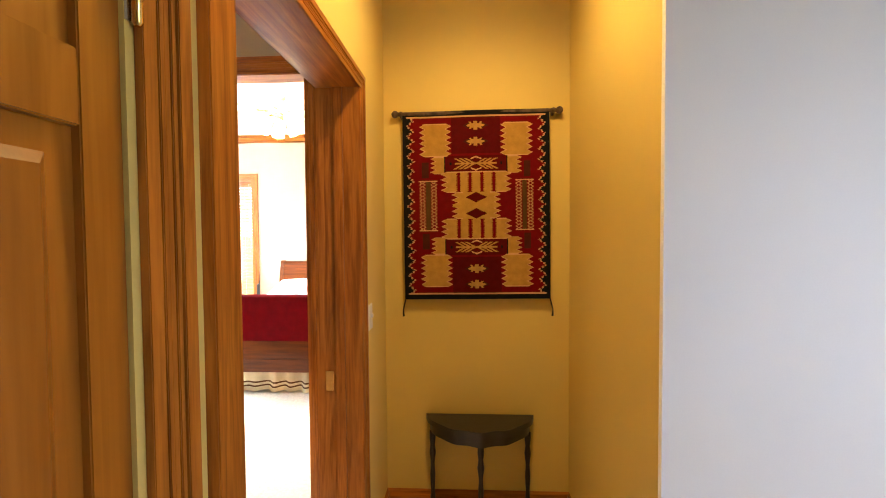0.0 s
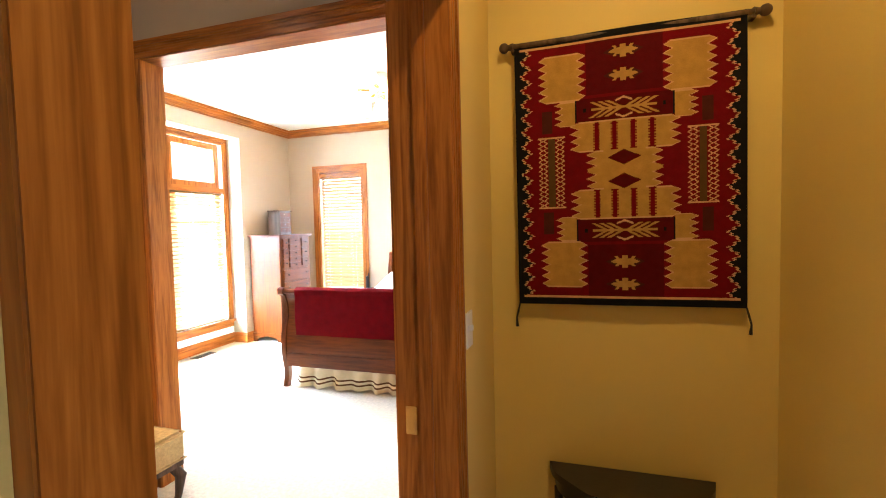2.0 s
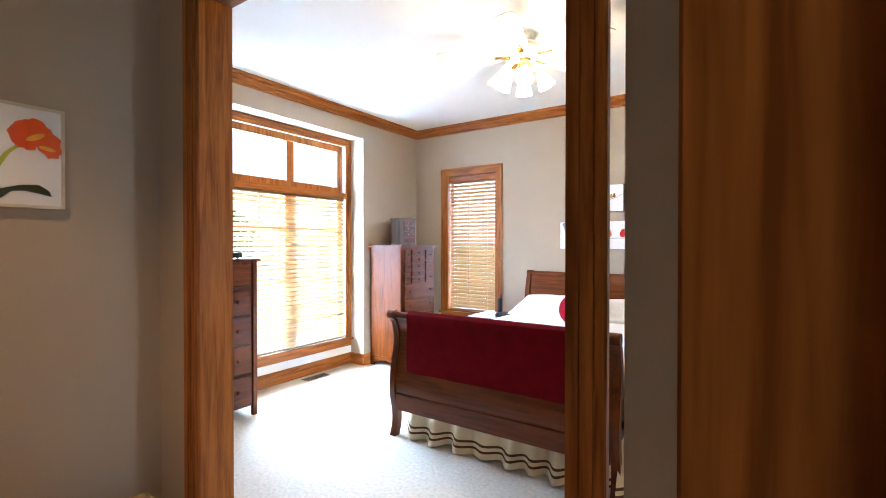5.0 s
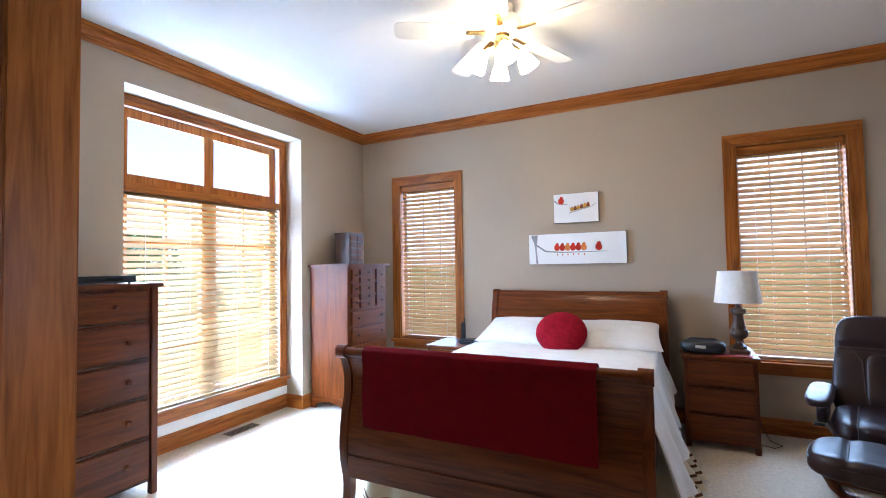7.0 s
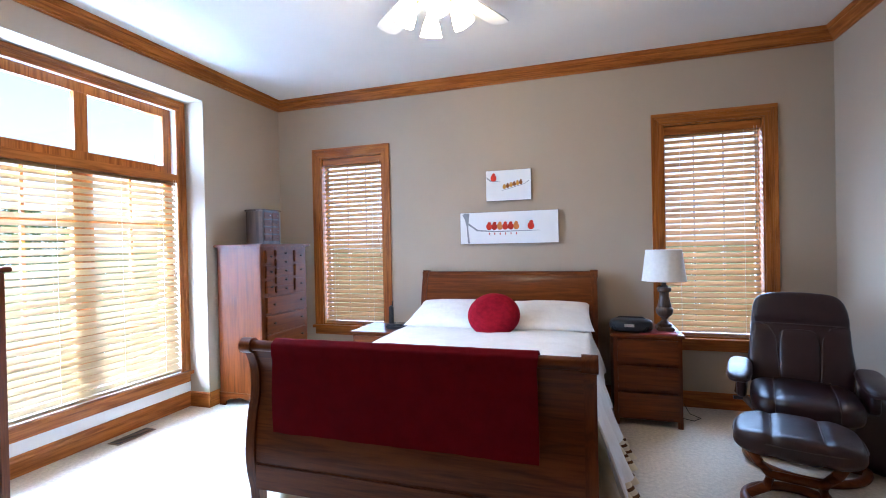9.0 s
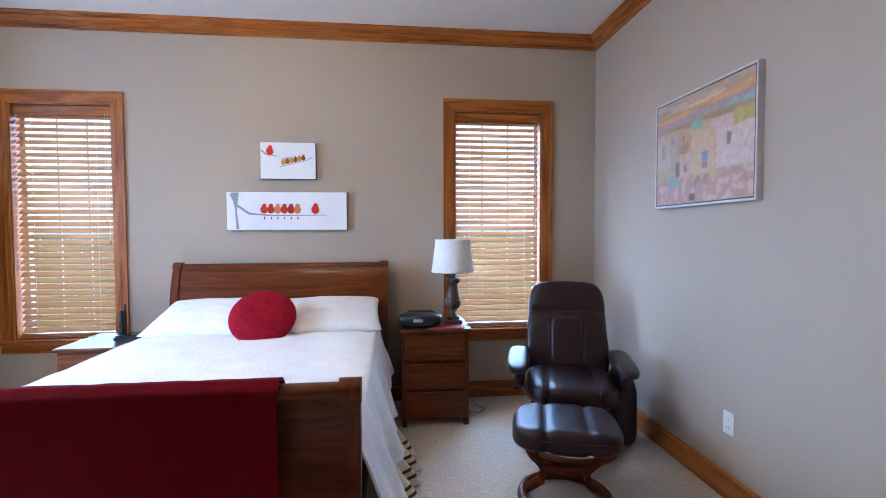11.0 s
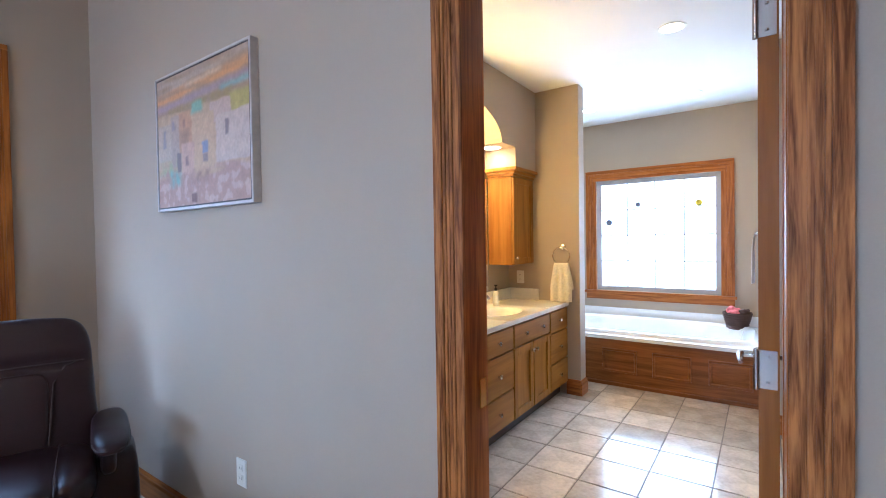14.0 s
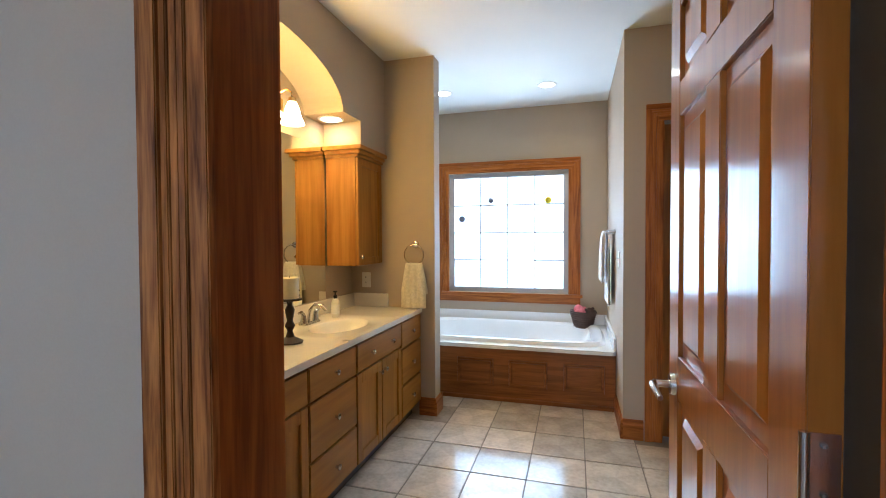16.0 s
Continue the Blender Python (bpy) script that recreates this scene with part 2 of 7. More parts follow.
mirror.node_tree.nodes["Principled BSDF"].inputs["Metallic"].default_value = 1.0
mirror.node_tree.nodes["Principled BSDF"].inputs["Roughness"].default_value = 0.01
mirror.node_tree.nodes["Principled BSDF"].inputs["Base Color"].default_value = (0.88, 0.90, 0.88, 1)
M["mirror"] = mirror


def tile_material():
    """Stone-look ceramic; every tile has its own tone."""
    m = material("stone_look_tile", (0.56, 0.485, 0.385), 0.18, spread=0.26, scale=7, bump=0.06, bump_scale=40, coat=0.5)
    n, l = m.node_tree.nodes, m.node_tree.links
    info, hsv = n.new("ShaderNodeObjectInfo"), n.new("ShaderNodeHueSaturation")
    mr = n.new("ShaderNodeMapRange")
    mr.inputs["To Min"].default_value, mr.inputs["To Max"].default_value = 0.82, 1.18
    l.new(info.outputs["Random"], mr.inputs[0]), l.new(mr.outputs[0], hsv.inputs["Value"])
    b = n["Principled BSDF"]
    src = b.inputs["Base Color"].links[0].from_socket
    l.new(src, hsv.inputs["Color"]), l.new(hsv.outputs[0], b.inputs["Base Color"])
    return m


M["tile"] = tile_material()


def dye(name, colour, rough=0.9):
    if name not in M:
        M[name] = material(name, colour, rough, spread=0.15, scale=30, bump=0.5, bump_scale=350)
    return M[name]


# ---- mesh helpers ----


def box(bm, x0, y0, z0, x1, y1, z1, bevel=0.0):
    vs = [bm.verts.new((x, y, z)) for z in (z0, z1) for y in (y0, y1) for x in (x0, x1)]
    fs = [bm.faces.new([vs[i] for i in q]) for q in ((0, 2, 3, 1), (4, 5, 7, 6), (0, 1, 5, 4), (2, 6, 7, 3), (0, 4, 6, 2), (1, 3, 7, 5))]
    if bevel:
        es = list({e for f in fs for e in f.edges})
        bmesh.ops.bevel(bm, geom=es, offset=bevel, segments=2, affect="EDGES")
    return bm


def boxed(x0, y0, z0, x1, y1, z1, bevel=0.0):
    return box(bmesh.new(), x0, y0, z0, x1, y1, z1, bevel)


def prism(bm, poly, axis, a0, a1):
    """A polygon swept along an axis. poly is in the other two axes, in the order x, y, z."""
    def put(p, a):
        return {"x": (a, *p), "y": (p[0], a, p[1]), "z": (*p, a)}[axis]
    low, top = [bm.verts.new(put(p, a0)) for p in poly], [bm.verts.new(put(p, a1)) for p in poly]
    k = len(poly)
    bm.faces.new(low[::-1]), bm.faces.new(top)
    for i in range(k):
        bm.faces.new((low[i], low[(i + 1) % k], top[(i + 1) % k], top[i]))
    bmesh.ops.recalc_face_normals(bm, faces=bm.faces)
    return bm


def lathe(bm, profile, cx=0, cy=0, segs=24, squash=(1, 1)):
    """profile: rows of radius and height."""
    rings = [[bm.verts.new((cx + r * squash[0] * math.cos(2 * math.pi * i / segs), cy + r * squash[1] * math.sin(2 * math.pi * i / segs), z)) for i in range(segs)] for r, z in profile]
    for a, b in zip(rings, rings[1:]):
        for i in range(segs):
            bm.faces.new((a[i], a[(i + 1) % segs], b[(i + 1) % segs], b[i]))
    bm.faces.new(rings[0][::-1]), bm.faces.new(rings[-1])
    return bm


def tube(bm, pts, r, segs=10, closed=False):
    pts = [Vector(p) for p in pts]
    rings = []
    for i, p in enumerate(pts):
        a = pts[i - 1] if i or closed else p
        b = pts[(i + 1) % len(pts)] if i < len(pts) - 1 or closed else p
        d = (b - a).normalized()
        side = d.cross(Vector((0, 0, 1))) if abs(d.z) < 0.95 else d.cross(Vector((0, 1, 0)))
        side.normalize()
        up = side.cross(d)
        rr = r[i] if isinstance(r, (list, tuple)) else r
        rings.append([bm.verts.new(p + rr * (math.cos(t) * side + math.sin(t) * up)) for t in (2 * math.pi * k / segs for k in range(segs))])
    pairs = list(zip(rings, rings[1:])) + ([(rings[-1], rings[0])] if closed else [])
    for a, b in pairs:
        for i in range(segs):
            bm.faces.new((a[i], a[(i + 1) % segs], b[(i + 1) % segs], b[i]))
    if not closed:
        bm.faces.new(rings[0][::-1]), bm.faces.new(rings[-1])
    bmesh.ops.recalc_face_normals(bm, faces=bm.faces)
    return bm


def sheet(bm, fn, nu, nv, thick=0.0):
    """A surface fn(u, v) for u, v in 0..1."""
    g = [[bm.verts.new(fn(i / nu, j / nv)) for j in range(nv + 1)] for i in range(nu + 1)]
    fs = [bm.faces.new((g[i][j], g[i + 1][j], g[i + 1][j + 1], g[i][j + 1])) for i in range(nu) for j in range(nv)]
    if thick:
        bmesh.ops.recalc_face_normals(bm, faces=fs)
        bmesh.ops.solidify(bm, geom=fs, thickness=thick)
    return bm


def puff(bm, cx, cy, cz, sx, sy, sz, e=0.5, nu=32, nv=16, seed=0.0, wob=0.0):
    """A soft cushion: a rounded box of half sizes sx, sy, sz."""
    def sgn(v, p):
        return math.copysign(abs(v) ** p, v)
    rows = []
    for j in range(nv + 1):
        ph = -math.pi / 2 + math.pi * j / nv
        row = []
        for i in range(nu):
            th = 2 * math.pi * i / nu
            x, y, z = sgn(math.cos(ph), e) * sgn(math.cos(th), e), sgn(math.cos(ph), e) * sgn(math.sin(th), e), sgn(math.sin(ph), e)
            w = 1 + wob * noise.noise((x * 1.7 + seed, y * 1.7, z * 1.7))
            row.append(bm.verts.new((cx + sx * x * w, cy + sy * y * w, cz + sz * z * w)))
        rows.append(row)
    for a, b in zip(rows, rows[1:]):
        for i in range(nu):
            bm.faces.new((a[i], a[(i + 1) % nu], b[(i + 1) % nu], b[i]))
    bmesh.ops.remove_doubles(bm, verts=bm.verts, dist=1e-5)
    bmesh.ops.recalc_face_normals(bm, faces=bm.faces)
    return bm


def soft_box(bm, cx, cy, cz, sx, sy, sz, e=0.4, cuts=20, seed=0.0, wob=0.0):
    """A stuffed rounded box on an even grid, of half sizes sx, sy, sz."""
    k = 2.0 / e
    part_bm = bmesh.new()
    bmesh.ops.create_cube(part_bm, size=2.0)
    bmesh.ops.subdivide_edges(part_bm, edges=part_bm.edges[:], cuts=cuts, use_grid_fill=True)
    for v in part_bm.verts:
        x, y, z = v.co
        n = (abs(x) ** k + abs(y) ** k + abs(z) ** k) ** (1 / k)
        x, y, z = x / n, y / n, z / n
        w = 1 + wob * noise.noise((x * 1.7 + seed, y * 1.7, z * 1.7))
        v.co = (cx + sx * x * w, cy + sy * y * w, cz + sz * z * w)
    me = bpy.data.meshes.new("soft")
    part_bm.to_mesh(me)
    part_bm.free()
    bm.from_mesh(me)
    bpy.data.meshes.remove(me)
    return bm


def mesh_of(name, bm, mat, smooth=None):
    me = bpy.data.meshes.new(name)
    if smooth is not None:
        lim = math.cos(radians(smooth))
        for f in bm.faces:
            f.smooth = True
        for e in bm.edges:
            if len(e.link_faces) == 2 and e.link_faces[0].normal.dot(e.link_faces[1].normal) < lim:
                e.smooth = False
    bm.normal_update()
    bm.to_mesh(me)
    bm.free()
    me.materials.append(M[mat] if isinstance(mat, str) else mat)
    return me


def part(name, bm, mat, parent, label="", smooth=40):
    bm.normal_update()
    ob = new(name, mesh_of(name, bm, mat, smooth))
    ob.parent = parent
    return tagged(ob, label)


def thing(name, label, category, m=None, group="", kind=""):
    ob = new(name)
    ob.empty_display_size = 0.1
    if m is not None:
        ob.matrix_world = m
    return tagged(ob, label, category, group, kind)


def structure(name, bm, mat, label, category="", smooth=None):
    bm.normal_update()
    return tagged(new(name, mesh_of(name, bm, mat, smooth)), label, category or name.rstrip("0123456789_"), kind="structure")


def solid(name, bm, mat, label, category, m=None, smooth=40):
    bm.normal_update()
    ob = new(name, mesh_of(name, bm, mat, smooth))
    if m is not None:
        ob.matrix_world = m
    return tagged(ob, label, category)


def copies(name, me, parent, mats, label=""):
    for m in mats:
        ob = new(name, me)
        ob.parent = parent
        ob.matrix_local = m
        tagged(ob, label)


def wall(bm, along, face0, face1, a0, a1, z0, z1, holes=()):
    """A wall along x or y between two faces, with openings (from, to, sill, head)."""
    def put(p0, p1, q0, q1):
        if p1 - p0 > 1e-4 and q1 - q0 > 1e-4:
            box(bm, *((p0, face0, q0, p1, face1, q1) if along == "x" else (face0, p0, q0, face1, p1, q1)))
    at = a0
    for h0, h1, sill, head in sorted(holes):
        put(at, h0, z0, z1), put(h0, h1, z0, sill), put(h0, h1, head, z1)
        at = h1
    put(at, a1, z0, z1)
    return bm

# ---- large structure ----
W, E, N, S = -4.49, 0.495, 7.40, 3.55          # bedroom faces
HL, HR, RUG = -0.547, 0.43, 3.258              # hall faces
CEIL, BATH_CEIL, HALL_CEIL = 2.962, 2.65, 2.90
WIN_A, WIN_B = (-3.98, -3.27), (-0.695, 0.035)  # blind openings of the two north windows
SILL, HEAD_A, HEAD_B = 0.57, 2.325, 2.345

structure("floor", boxed(-5.0, -2.2, -0.12, 0.58, 7.6, 0.0), "carpet", "beige cut-pile carpet over bedroom, vestibule and hall", "carpet")
structure("floor_landing", boxed(0.582, -2.2, -0.12, 2.75, 2.2, 0.0), "carpet", "beige carpet of the landing", "carpet")
structure("ceiling", boxed(-4.9, 3.50, CEIL, 0.68, 7.6, CEIL + 0.1), "ceiling", "plain white bedroom ceiling")
structure("ceiling_hall", boxed(-3.0, -2.2, HALL_CEIL, 2.75, 3.40, HALL_CEIL + 0.1), "ceiling", "plain white hall ceiling", "ceiling")
structure("ceiling_bath", boxed(0.612, 2.5, BATH_CEIL, 4.95, 6.15, BATH_CEIL + 0.1), "ceiling", "plain white bathroom ceiling", "ceiling")

structure("wall_north", wall(bmesh.new(), "x", N, N + 0.2, -4.95, 0.68, 0, CEIL + 0.1, [(*WIN_A, SILL, HEAD_A), (*WIN_B, SILL, HEAD_B)]), "taupe", "taupe painted wall behind the bed", "wall")
structure("wall_west", wall(bmesh.new(), "y", -4.697, W, S, N, 0, CEIL, [(4.716, 6.372, 0, 2.68)]), "taupe", "taupe painted wall with a deep window recess", "wall")
structure("wall_west_back", wall(bmesh.new(), "y", -4.93, -4.70, 3.4, N, 0, CEIL, [(4.81, 6.28, 0.31, 2.60)]), "white", "white back of the window recess", "wall")
structure("wall_south", wall(bmesh.new(), "x", 3.425, S, -4.93, -0.72, 0, CEIL, [(-2.551, -0.864, 0, 2.451)]), "taupe", "taupe wall with a wide cased opening", "wall")
structure("wall_hall_end", boxed(-0.718, RUG, 0, 0.50, S - 0.002, CEIL), "cream", "cream wall at the end of the hall", "wall")
structure("wall_bedroom_end", boxed(-0.718, S - 0.001, 0, E, S + 0.012, CEIL), "taupe", "taupe bedroom face beside the opening", "wall")
structure("wall_east", wall(bmesh.new(), "y", E, 0.57, S + 0.012, N, 0, CEIL, [(3.999, 4.739, 0, 2.071)]), "taupe", "taupe wall with the bathroom doorway", "wall")
structure("wall_east_back", wall(bmesh.new(), "y", 0.572, 0.605, 2.4, N, 0, CEIL, [(3.999, 4.739, 0, 2.071)]), "taupe", "taupe bathroom side of the doorway wall", "wall")
structure("wall_hall_left", wall(bmesh.new(), "y", -0.66, HL, -2.2, RUG, 0, HALL_CEIL, [(0.58, 1.42, 0, 2.05), (1.56, 2.721, 0, 2.136)]), "cream", "cream hall wall with two doorways", "wall")
structure("wall_hall_setback", boxed(-0.661, 1.5605, 0, -0.626, 1.7105, 2.1355), "cream", "narrow cream wall set back beside the hall doorway", "wall")
structure("wall_hall_left_back", wall(bmesh.new(), "y", -0.72, -0.662, 0.9, 3.425, 0, HALL_CEIL, [(1.689, 2.721, 0, 2.136)]), "taupe", "taupe vestibule side of the hall wall", "wall")
structure("wall_hall_right", boxed(HR, 2.072, 0, 0.60, RUG, HALL_CEIL), "cream", "cream wall of the hall alcove", "wall")
structure("wall_alcove", boxed(0.402, 2.05, 0, 2.62, 2.072, HALL_CEIL), "white", "white wall beside the alcove", "wall")
structure("wall_landing_east", wall(bmesh.new(), "y", 2.52, 2.7, -2.2, 2.05, 0, HALL_CEIL, [(-0.1, 1.3, 0.6, 2.2)]), "cream", "unseen cream landing wall with an added window", "wall")
structure("wall_landing_south", boxed(-0.66, -2.35, 0, 2.7, -2.202, HALL_CEIL), "cream", "cream landing wall", "wall")
structure("wall_closet", boxed(-1.6, 0.45, 0, -0.665, 0.55, HALL_CEIL), "white", "closet wall behind the closed door", "wall")
structure("wall_vestibule_west", boxed(-2.98, 0.9, 0, -2.88, 3.425, HALL_CEIL), "taupe", "taupe vestibule wall with a flower picture", "wall")
structure("wall_vestibule_south", boxed(-2.98, 0.8, 0, -0.66, 0.898, HALL_CEIL), "taupe", "taupe vestibule wall", "wall")

# bathroom shell
structure("wall_bath_north", boxed(0.612, 6.0, 0, 3.27, 6.15, BATH_CEIL), "taupe", "taupe wall behind the vanity", "wall")
structure("wall_pillar", boxed(3.27, 5.33, 0, 3.40, 6.15, BATH_CEIL), "taupe", "taupe wing wall between vanity and tub", "wall")
structure("wall_tub_north", boxed(3.402, 6.0, 0, 4.8, 6.15, BATH_CEIL), "taupe", "taupe wall beside the tub", "wall")
structure("wall_bath_east", wall(bmesh.new(), "y", 4.80, 4.95, 3.9, 6.15, 0, BATH_CEIL, [(4.40, 5.64, 0.745, 2.0)]), "taupe", "taupe wall with the window over the tub", "wall")
structure("wall_tub_south", boxed(3.362, 3.90, 0, 4.80, 4.035, BATH_CEIL), "taupe", "taupe wall at the end of the tub", "wall")
structure("wall_bath_closet", wall(bmesh.new(), "y", 3.24, 3.36, 2.5, 4.035, 0, BATH_CEIL, [(2.979, 3.821, 0, 2.071)]), "taupe", "taupe wall with a closed inner door", "wall")
# Not a known wall: added to keep the gap behind the open door dark.
structure("wall_bath_return", boxed(0.607, 3.86, 0, 1.48, 3.965, BATH_CEIL), "taupe", "assumed taupe wall added behind the open bathroom door", "wall")
structure("wall_bath_south", boxed(0.612, 2.4, 0, 3.36, 2.498, BATH_CEIL), "taupe", "taupe bathroom wall", "wall")


def niche_wall():
    """The wall over the vanity: a low arch with square shoulders, cut right through."""
    pts = [(2.87, 1.945), (2.87, 2.105), (2.634, 2.105)]
    k = 28
    for i in range(1, k):
        t = math.pi * i / k
        pts.append((1.95 + 0.684 * math.cos(t), 2.105 + 0.275 * math.sin(t)))
    pts += [(1.266, 2.105), (1.03, 2.105), (1.03, 1.945)]
    bm = bmesh.new()
    box(bm, 2.87, 5.72, 1.945, 3.27, 6.0, BATH_CEIL), box(bm, 0.612, 5.72, 1.945, 1.03, 6.0, BATH_CEIL)
    top = pts[1:-1]
    for (xa, za), (xb, zb) in zip(top, top[1:]):
        vs = [bm.verts.new(p) for y in (5.72, 6.0) for p in ((xa, y, za), (xb, y, zb), (xb, y, BATH_CEIL), (xa, y, BATH_CEIL))]
        for q in ((0, 1, 2, 3), (7, 6, 5, 4), (1, 0, 4, 5)):
            bm.faces.new([vs[i] for i in q])
    bmesh.ops.recalc_face_normals(bm, faces=bm.faces)
    return bm


structure("wall_niche", niche_wall(), "taupe", "taupe wall with a low arch over the vanity", "wall")


# trim -------------------------------------------------------------
def base_run(bm, along, face, sign, a0, a1, h=0.13):
    """A skirting on a wall face; sign is the side of the face that it stands on."""
    prof = [(0, 0), (0.016, 0), (0.016, h - 0.035), (0.011, h - 0.022), (0.011, h - 0.012), (0.004, h), (0, h)]
    poly = [(face + sign * d, z) for d, z in prof]
    if along == "y":
        prism(bm, poly, "y", a0, a1)
    else:
        prism(bm, poly, "x", a0, a1)


def skirting(name, runs, label):
    for along in ("x", "y"):
        bm = bmesh.new()
        for al, face, sign, a0, a1 in runs:
            if al == along:
                base_run(bm, al, face, sign, a0, a1)
        if bm.verts:
            structure(name, bm, "oak_" + along, label, "baseboard")


skirting("baseboard", [("x", N, -1, W, E), ("y", W, 1, S, 4.716), ("y", W, 1, 6.372, N), ("y", -4.70, 1, 4.716, 6.372), ("x", 6.372, -1, -4.684, W + 0.016),
                       ("x", 4.716, 1, -4.684, W + 0.016), ("x", S, 1, W, -2.63), ("x", S + 0.012, 1, -0.88, E), ("y", E, -1, S + 0.012, 3.925), ("y", E, -1, 4.812, N)], "golden oak baseboard in the bedroom")
skirting("baseboard_hall", [("x", RUG, -1, HL, HR), ("y", HR, -1, 2.072, RUG), ("y", HL, 1, 2.80, RUG), ("y", HL, 1, 1.53, 1.559), ("x", 2.05, -1, 0.402, 2.5),
                            ("y", -2.88, 1, 0.9, 3.425), ("x", 3.425, -1, -2.88, -2.64)], "oak baseboard in hall and vestibule")
skirting("baseboard_bath", [("y", 3.27, -1, 5.33, 5.45), ("x", 5.33, -1, 3.254, 3.40), ("y", 3.24, -1, 3.91, 4.035), ("x", 4.035, 1, 3.224, 3.70), ("y", 3.40, 1, 5.314, 5.5)], "oak baseboard in the bathroom")


def crown(bm, along, face, sign, a0, a1):
    prof = [(0, -0.102), (0.013, -0.102), (0.015, -0.092), (0.009, -0.088), (0.009, -0.080), (0.024, -0.074), (0.027, -0.066), (0.05, -0.05), (0.058, -0.034), (0.056, -0.028), (0.070, -0.024), (0.076, -0.014), (0.076, 0), (0, 0)]
    prism(bm, [(face + sign * d, CEIL + z) for d, z in prof], along, a0, a1)


bm = bmesh.new()
crown(bm, "x", N, -1, W, E), crown(bm, "x", S, 1, W, E)
structure("crown_moulding_long", bm, "oak_x", "golden oak crown moulding under the ceiling", "crown moulding")
bm = bmesh.new()
crown(bm, "y", W, 1, S, N), crown(bm, "y", E, -1, S, N)
structure("crown_moulding_cross", bm, "oak_y", "golden oak crown moulding under the ceiling", "crown moulding")


def casing(name, along, face, sign, a0, a1, z0, z1, w=0.095, apron=False, label="fluted oak casing", up="oak_z", sides=(-1, 1)):
    """Boards round an opening in a wall face: a flat with a raised outer bead and two flutes."""
    def board(bm, p0, p1, q0, q1, d0, d1):
        lo, hi = sorted((face + sign * d0, face + sign * d1))
        box(bm, *((p0, lo, q0, p1, hi, q1) if along == "x" else (lo, p0, q0, hi, p1, q1)), bevel=0.0015)
    top = thing(name, label, "door casing" if not apron else "window casing", kind="structure")
    across = "oak_" + along
    k = min(1.0, w / 0.095) ** 1.5
    steps = ((0.0, 0.30, 0.014), (0.30, 0.42, 0.0165), (0.42, 0.56, 0.0148), (0.56, 0.68, 0.0175), (0.68, 1.0, 0.022))
    for s, at in ((-1, a0), (1, a1)):
        if s not in sides:
            continue
        bm = bmesh.new()
        for f0, f1, d in steps:
            p, q = sorted((at + s * f0 * w, at + s * f1 * w))
            board(bm, p, q, z0, z1 + f0 * w, 0, d * k)
        part("jamb_casing", bm, up, top)
    bm = bmesh.new()
    for f0, f1, d in steps:
        board(bm, a0 - f1 * w, a1 + f1 * w, z1 + f0 * w, z1 + f1 * w, 0, d * k + 0.0005)
    part("head_casing", bm, across, top)
    if apron:
        bm = bmesh.new()
        board(bm, a0 - w - 0.02, a1 + w + 0.02, z0 - 0.03, z0, 0, 0.045)
        board(bm, a0 - w, a1 + w, z0 - 0.10, z0 - 0.03, 0, 0.016)
        part("sill", bm, across, top)
    return top


def lining(name, along, f0, f1, a0, a1, z1, t=0.02, stop=0.012, z0=0.0, sides=(-1, 1)):
    """The boards that line a doorway through the wall, with a stop."""
    top = thing(name, "oak lining inside the doorway", "door jamb", kind="structure")
    def put(bm, p0, p1, q0, q1, g0=f0, g1=f1):
        box(bm, *((p0, g0, q0, p1, g1, q1) if along == "x" else (g0, p0, q0, g1, p1, q1)), bevel=0.002)
    mid = (f0 + f1) / 2
    for s, at in ((1, a0), (-1, a1)):
        if s not in sides:
            continue
        bm = bmesh.new()
        put(bm, *sorted((at, at + s * t)), z0, z1)
        if stop:
            put(bm, *sorted((at + s * t, at + s * (t + stop))), z0, z1 - t, mid - 0.02, mid + 0.02)
        part("jamb", bm, "oak_z", top)
    bm = bmesh.new()
    put(bm, a0 + t, a1 - t, z1 - t, z1)
    part("head_jamb", bm, "oak_" + along, top)
    return top


casing("casing_hall_doorway", "y", HL, 1, 1.697, 2.715, 0, 2.115, w=0.064, label="golden oak casing of the hall doorway", sides=(1,))
casing("casing_hall_doorway_back", "y", -0.72, -1, 1.697, 2.715, 0, 2.115, w=0.064, label="golden oak casing on the vestibule side")
lining("jamb_hall_doorway", "y", -0.727, -0.541, 1.69, 2.72, 2.135, sides=(-1,))
structure("trim_hall_jamb", boxed(-0.725, 1.711, 0, -0.60, 1.815, 2.114, 0.003), "oak_z", "wide golden oak jamb board of the hall doorway", "door jamb")
casing("casing_opening", "x", 3.425, -1, -2.535, -0.865, 0, 2.435, label="golden oak casing of the wide opening")
casing("casing_opening_back", "x", S, 1, -2.535, -0.88, 0, 2.435, label="golden oak casing on the bedroom side")
lining("jamb_opening", "x", 3.417, 3.558, -2.55, -0.865, 2.45, stop=0)
structure("wall_pier", boxed(-0.863, 3.215, 0, -0.722, 3.40, HALL_CEIL), "taupe", "taupe pier beside the wide opening", "wall")
bm = bmesh.new()
for x0, x1, d in ((-0.955, -0.93, 0.012), (-0.93, -0.905, 0.016), (-0.905, -0.885, 0.02)):
    box(bm, x0, 3.213 - d, 0, x1, 3.213, 2.52, 0.002)
structure("trim_pier", bm, "oak_z", "oak casing board at the edge of the pier", "door casing")
casing("casing_bath", "y", E, -1, 4.018, 4.715, 0, 2.05, w=0.09, label="dark-grained oak casing of the bathroom doorway", up="fleck_z")
lining("jamb_bath", "y", 0.489, 0.612, 4.0, 4.738, 2.07, stop=0)
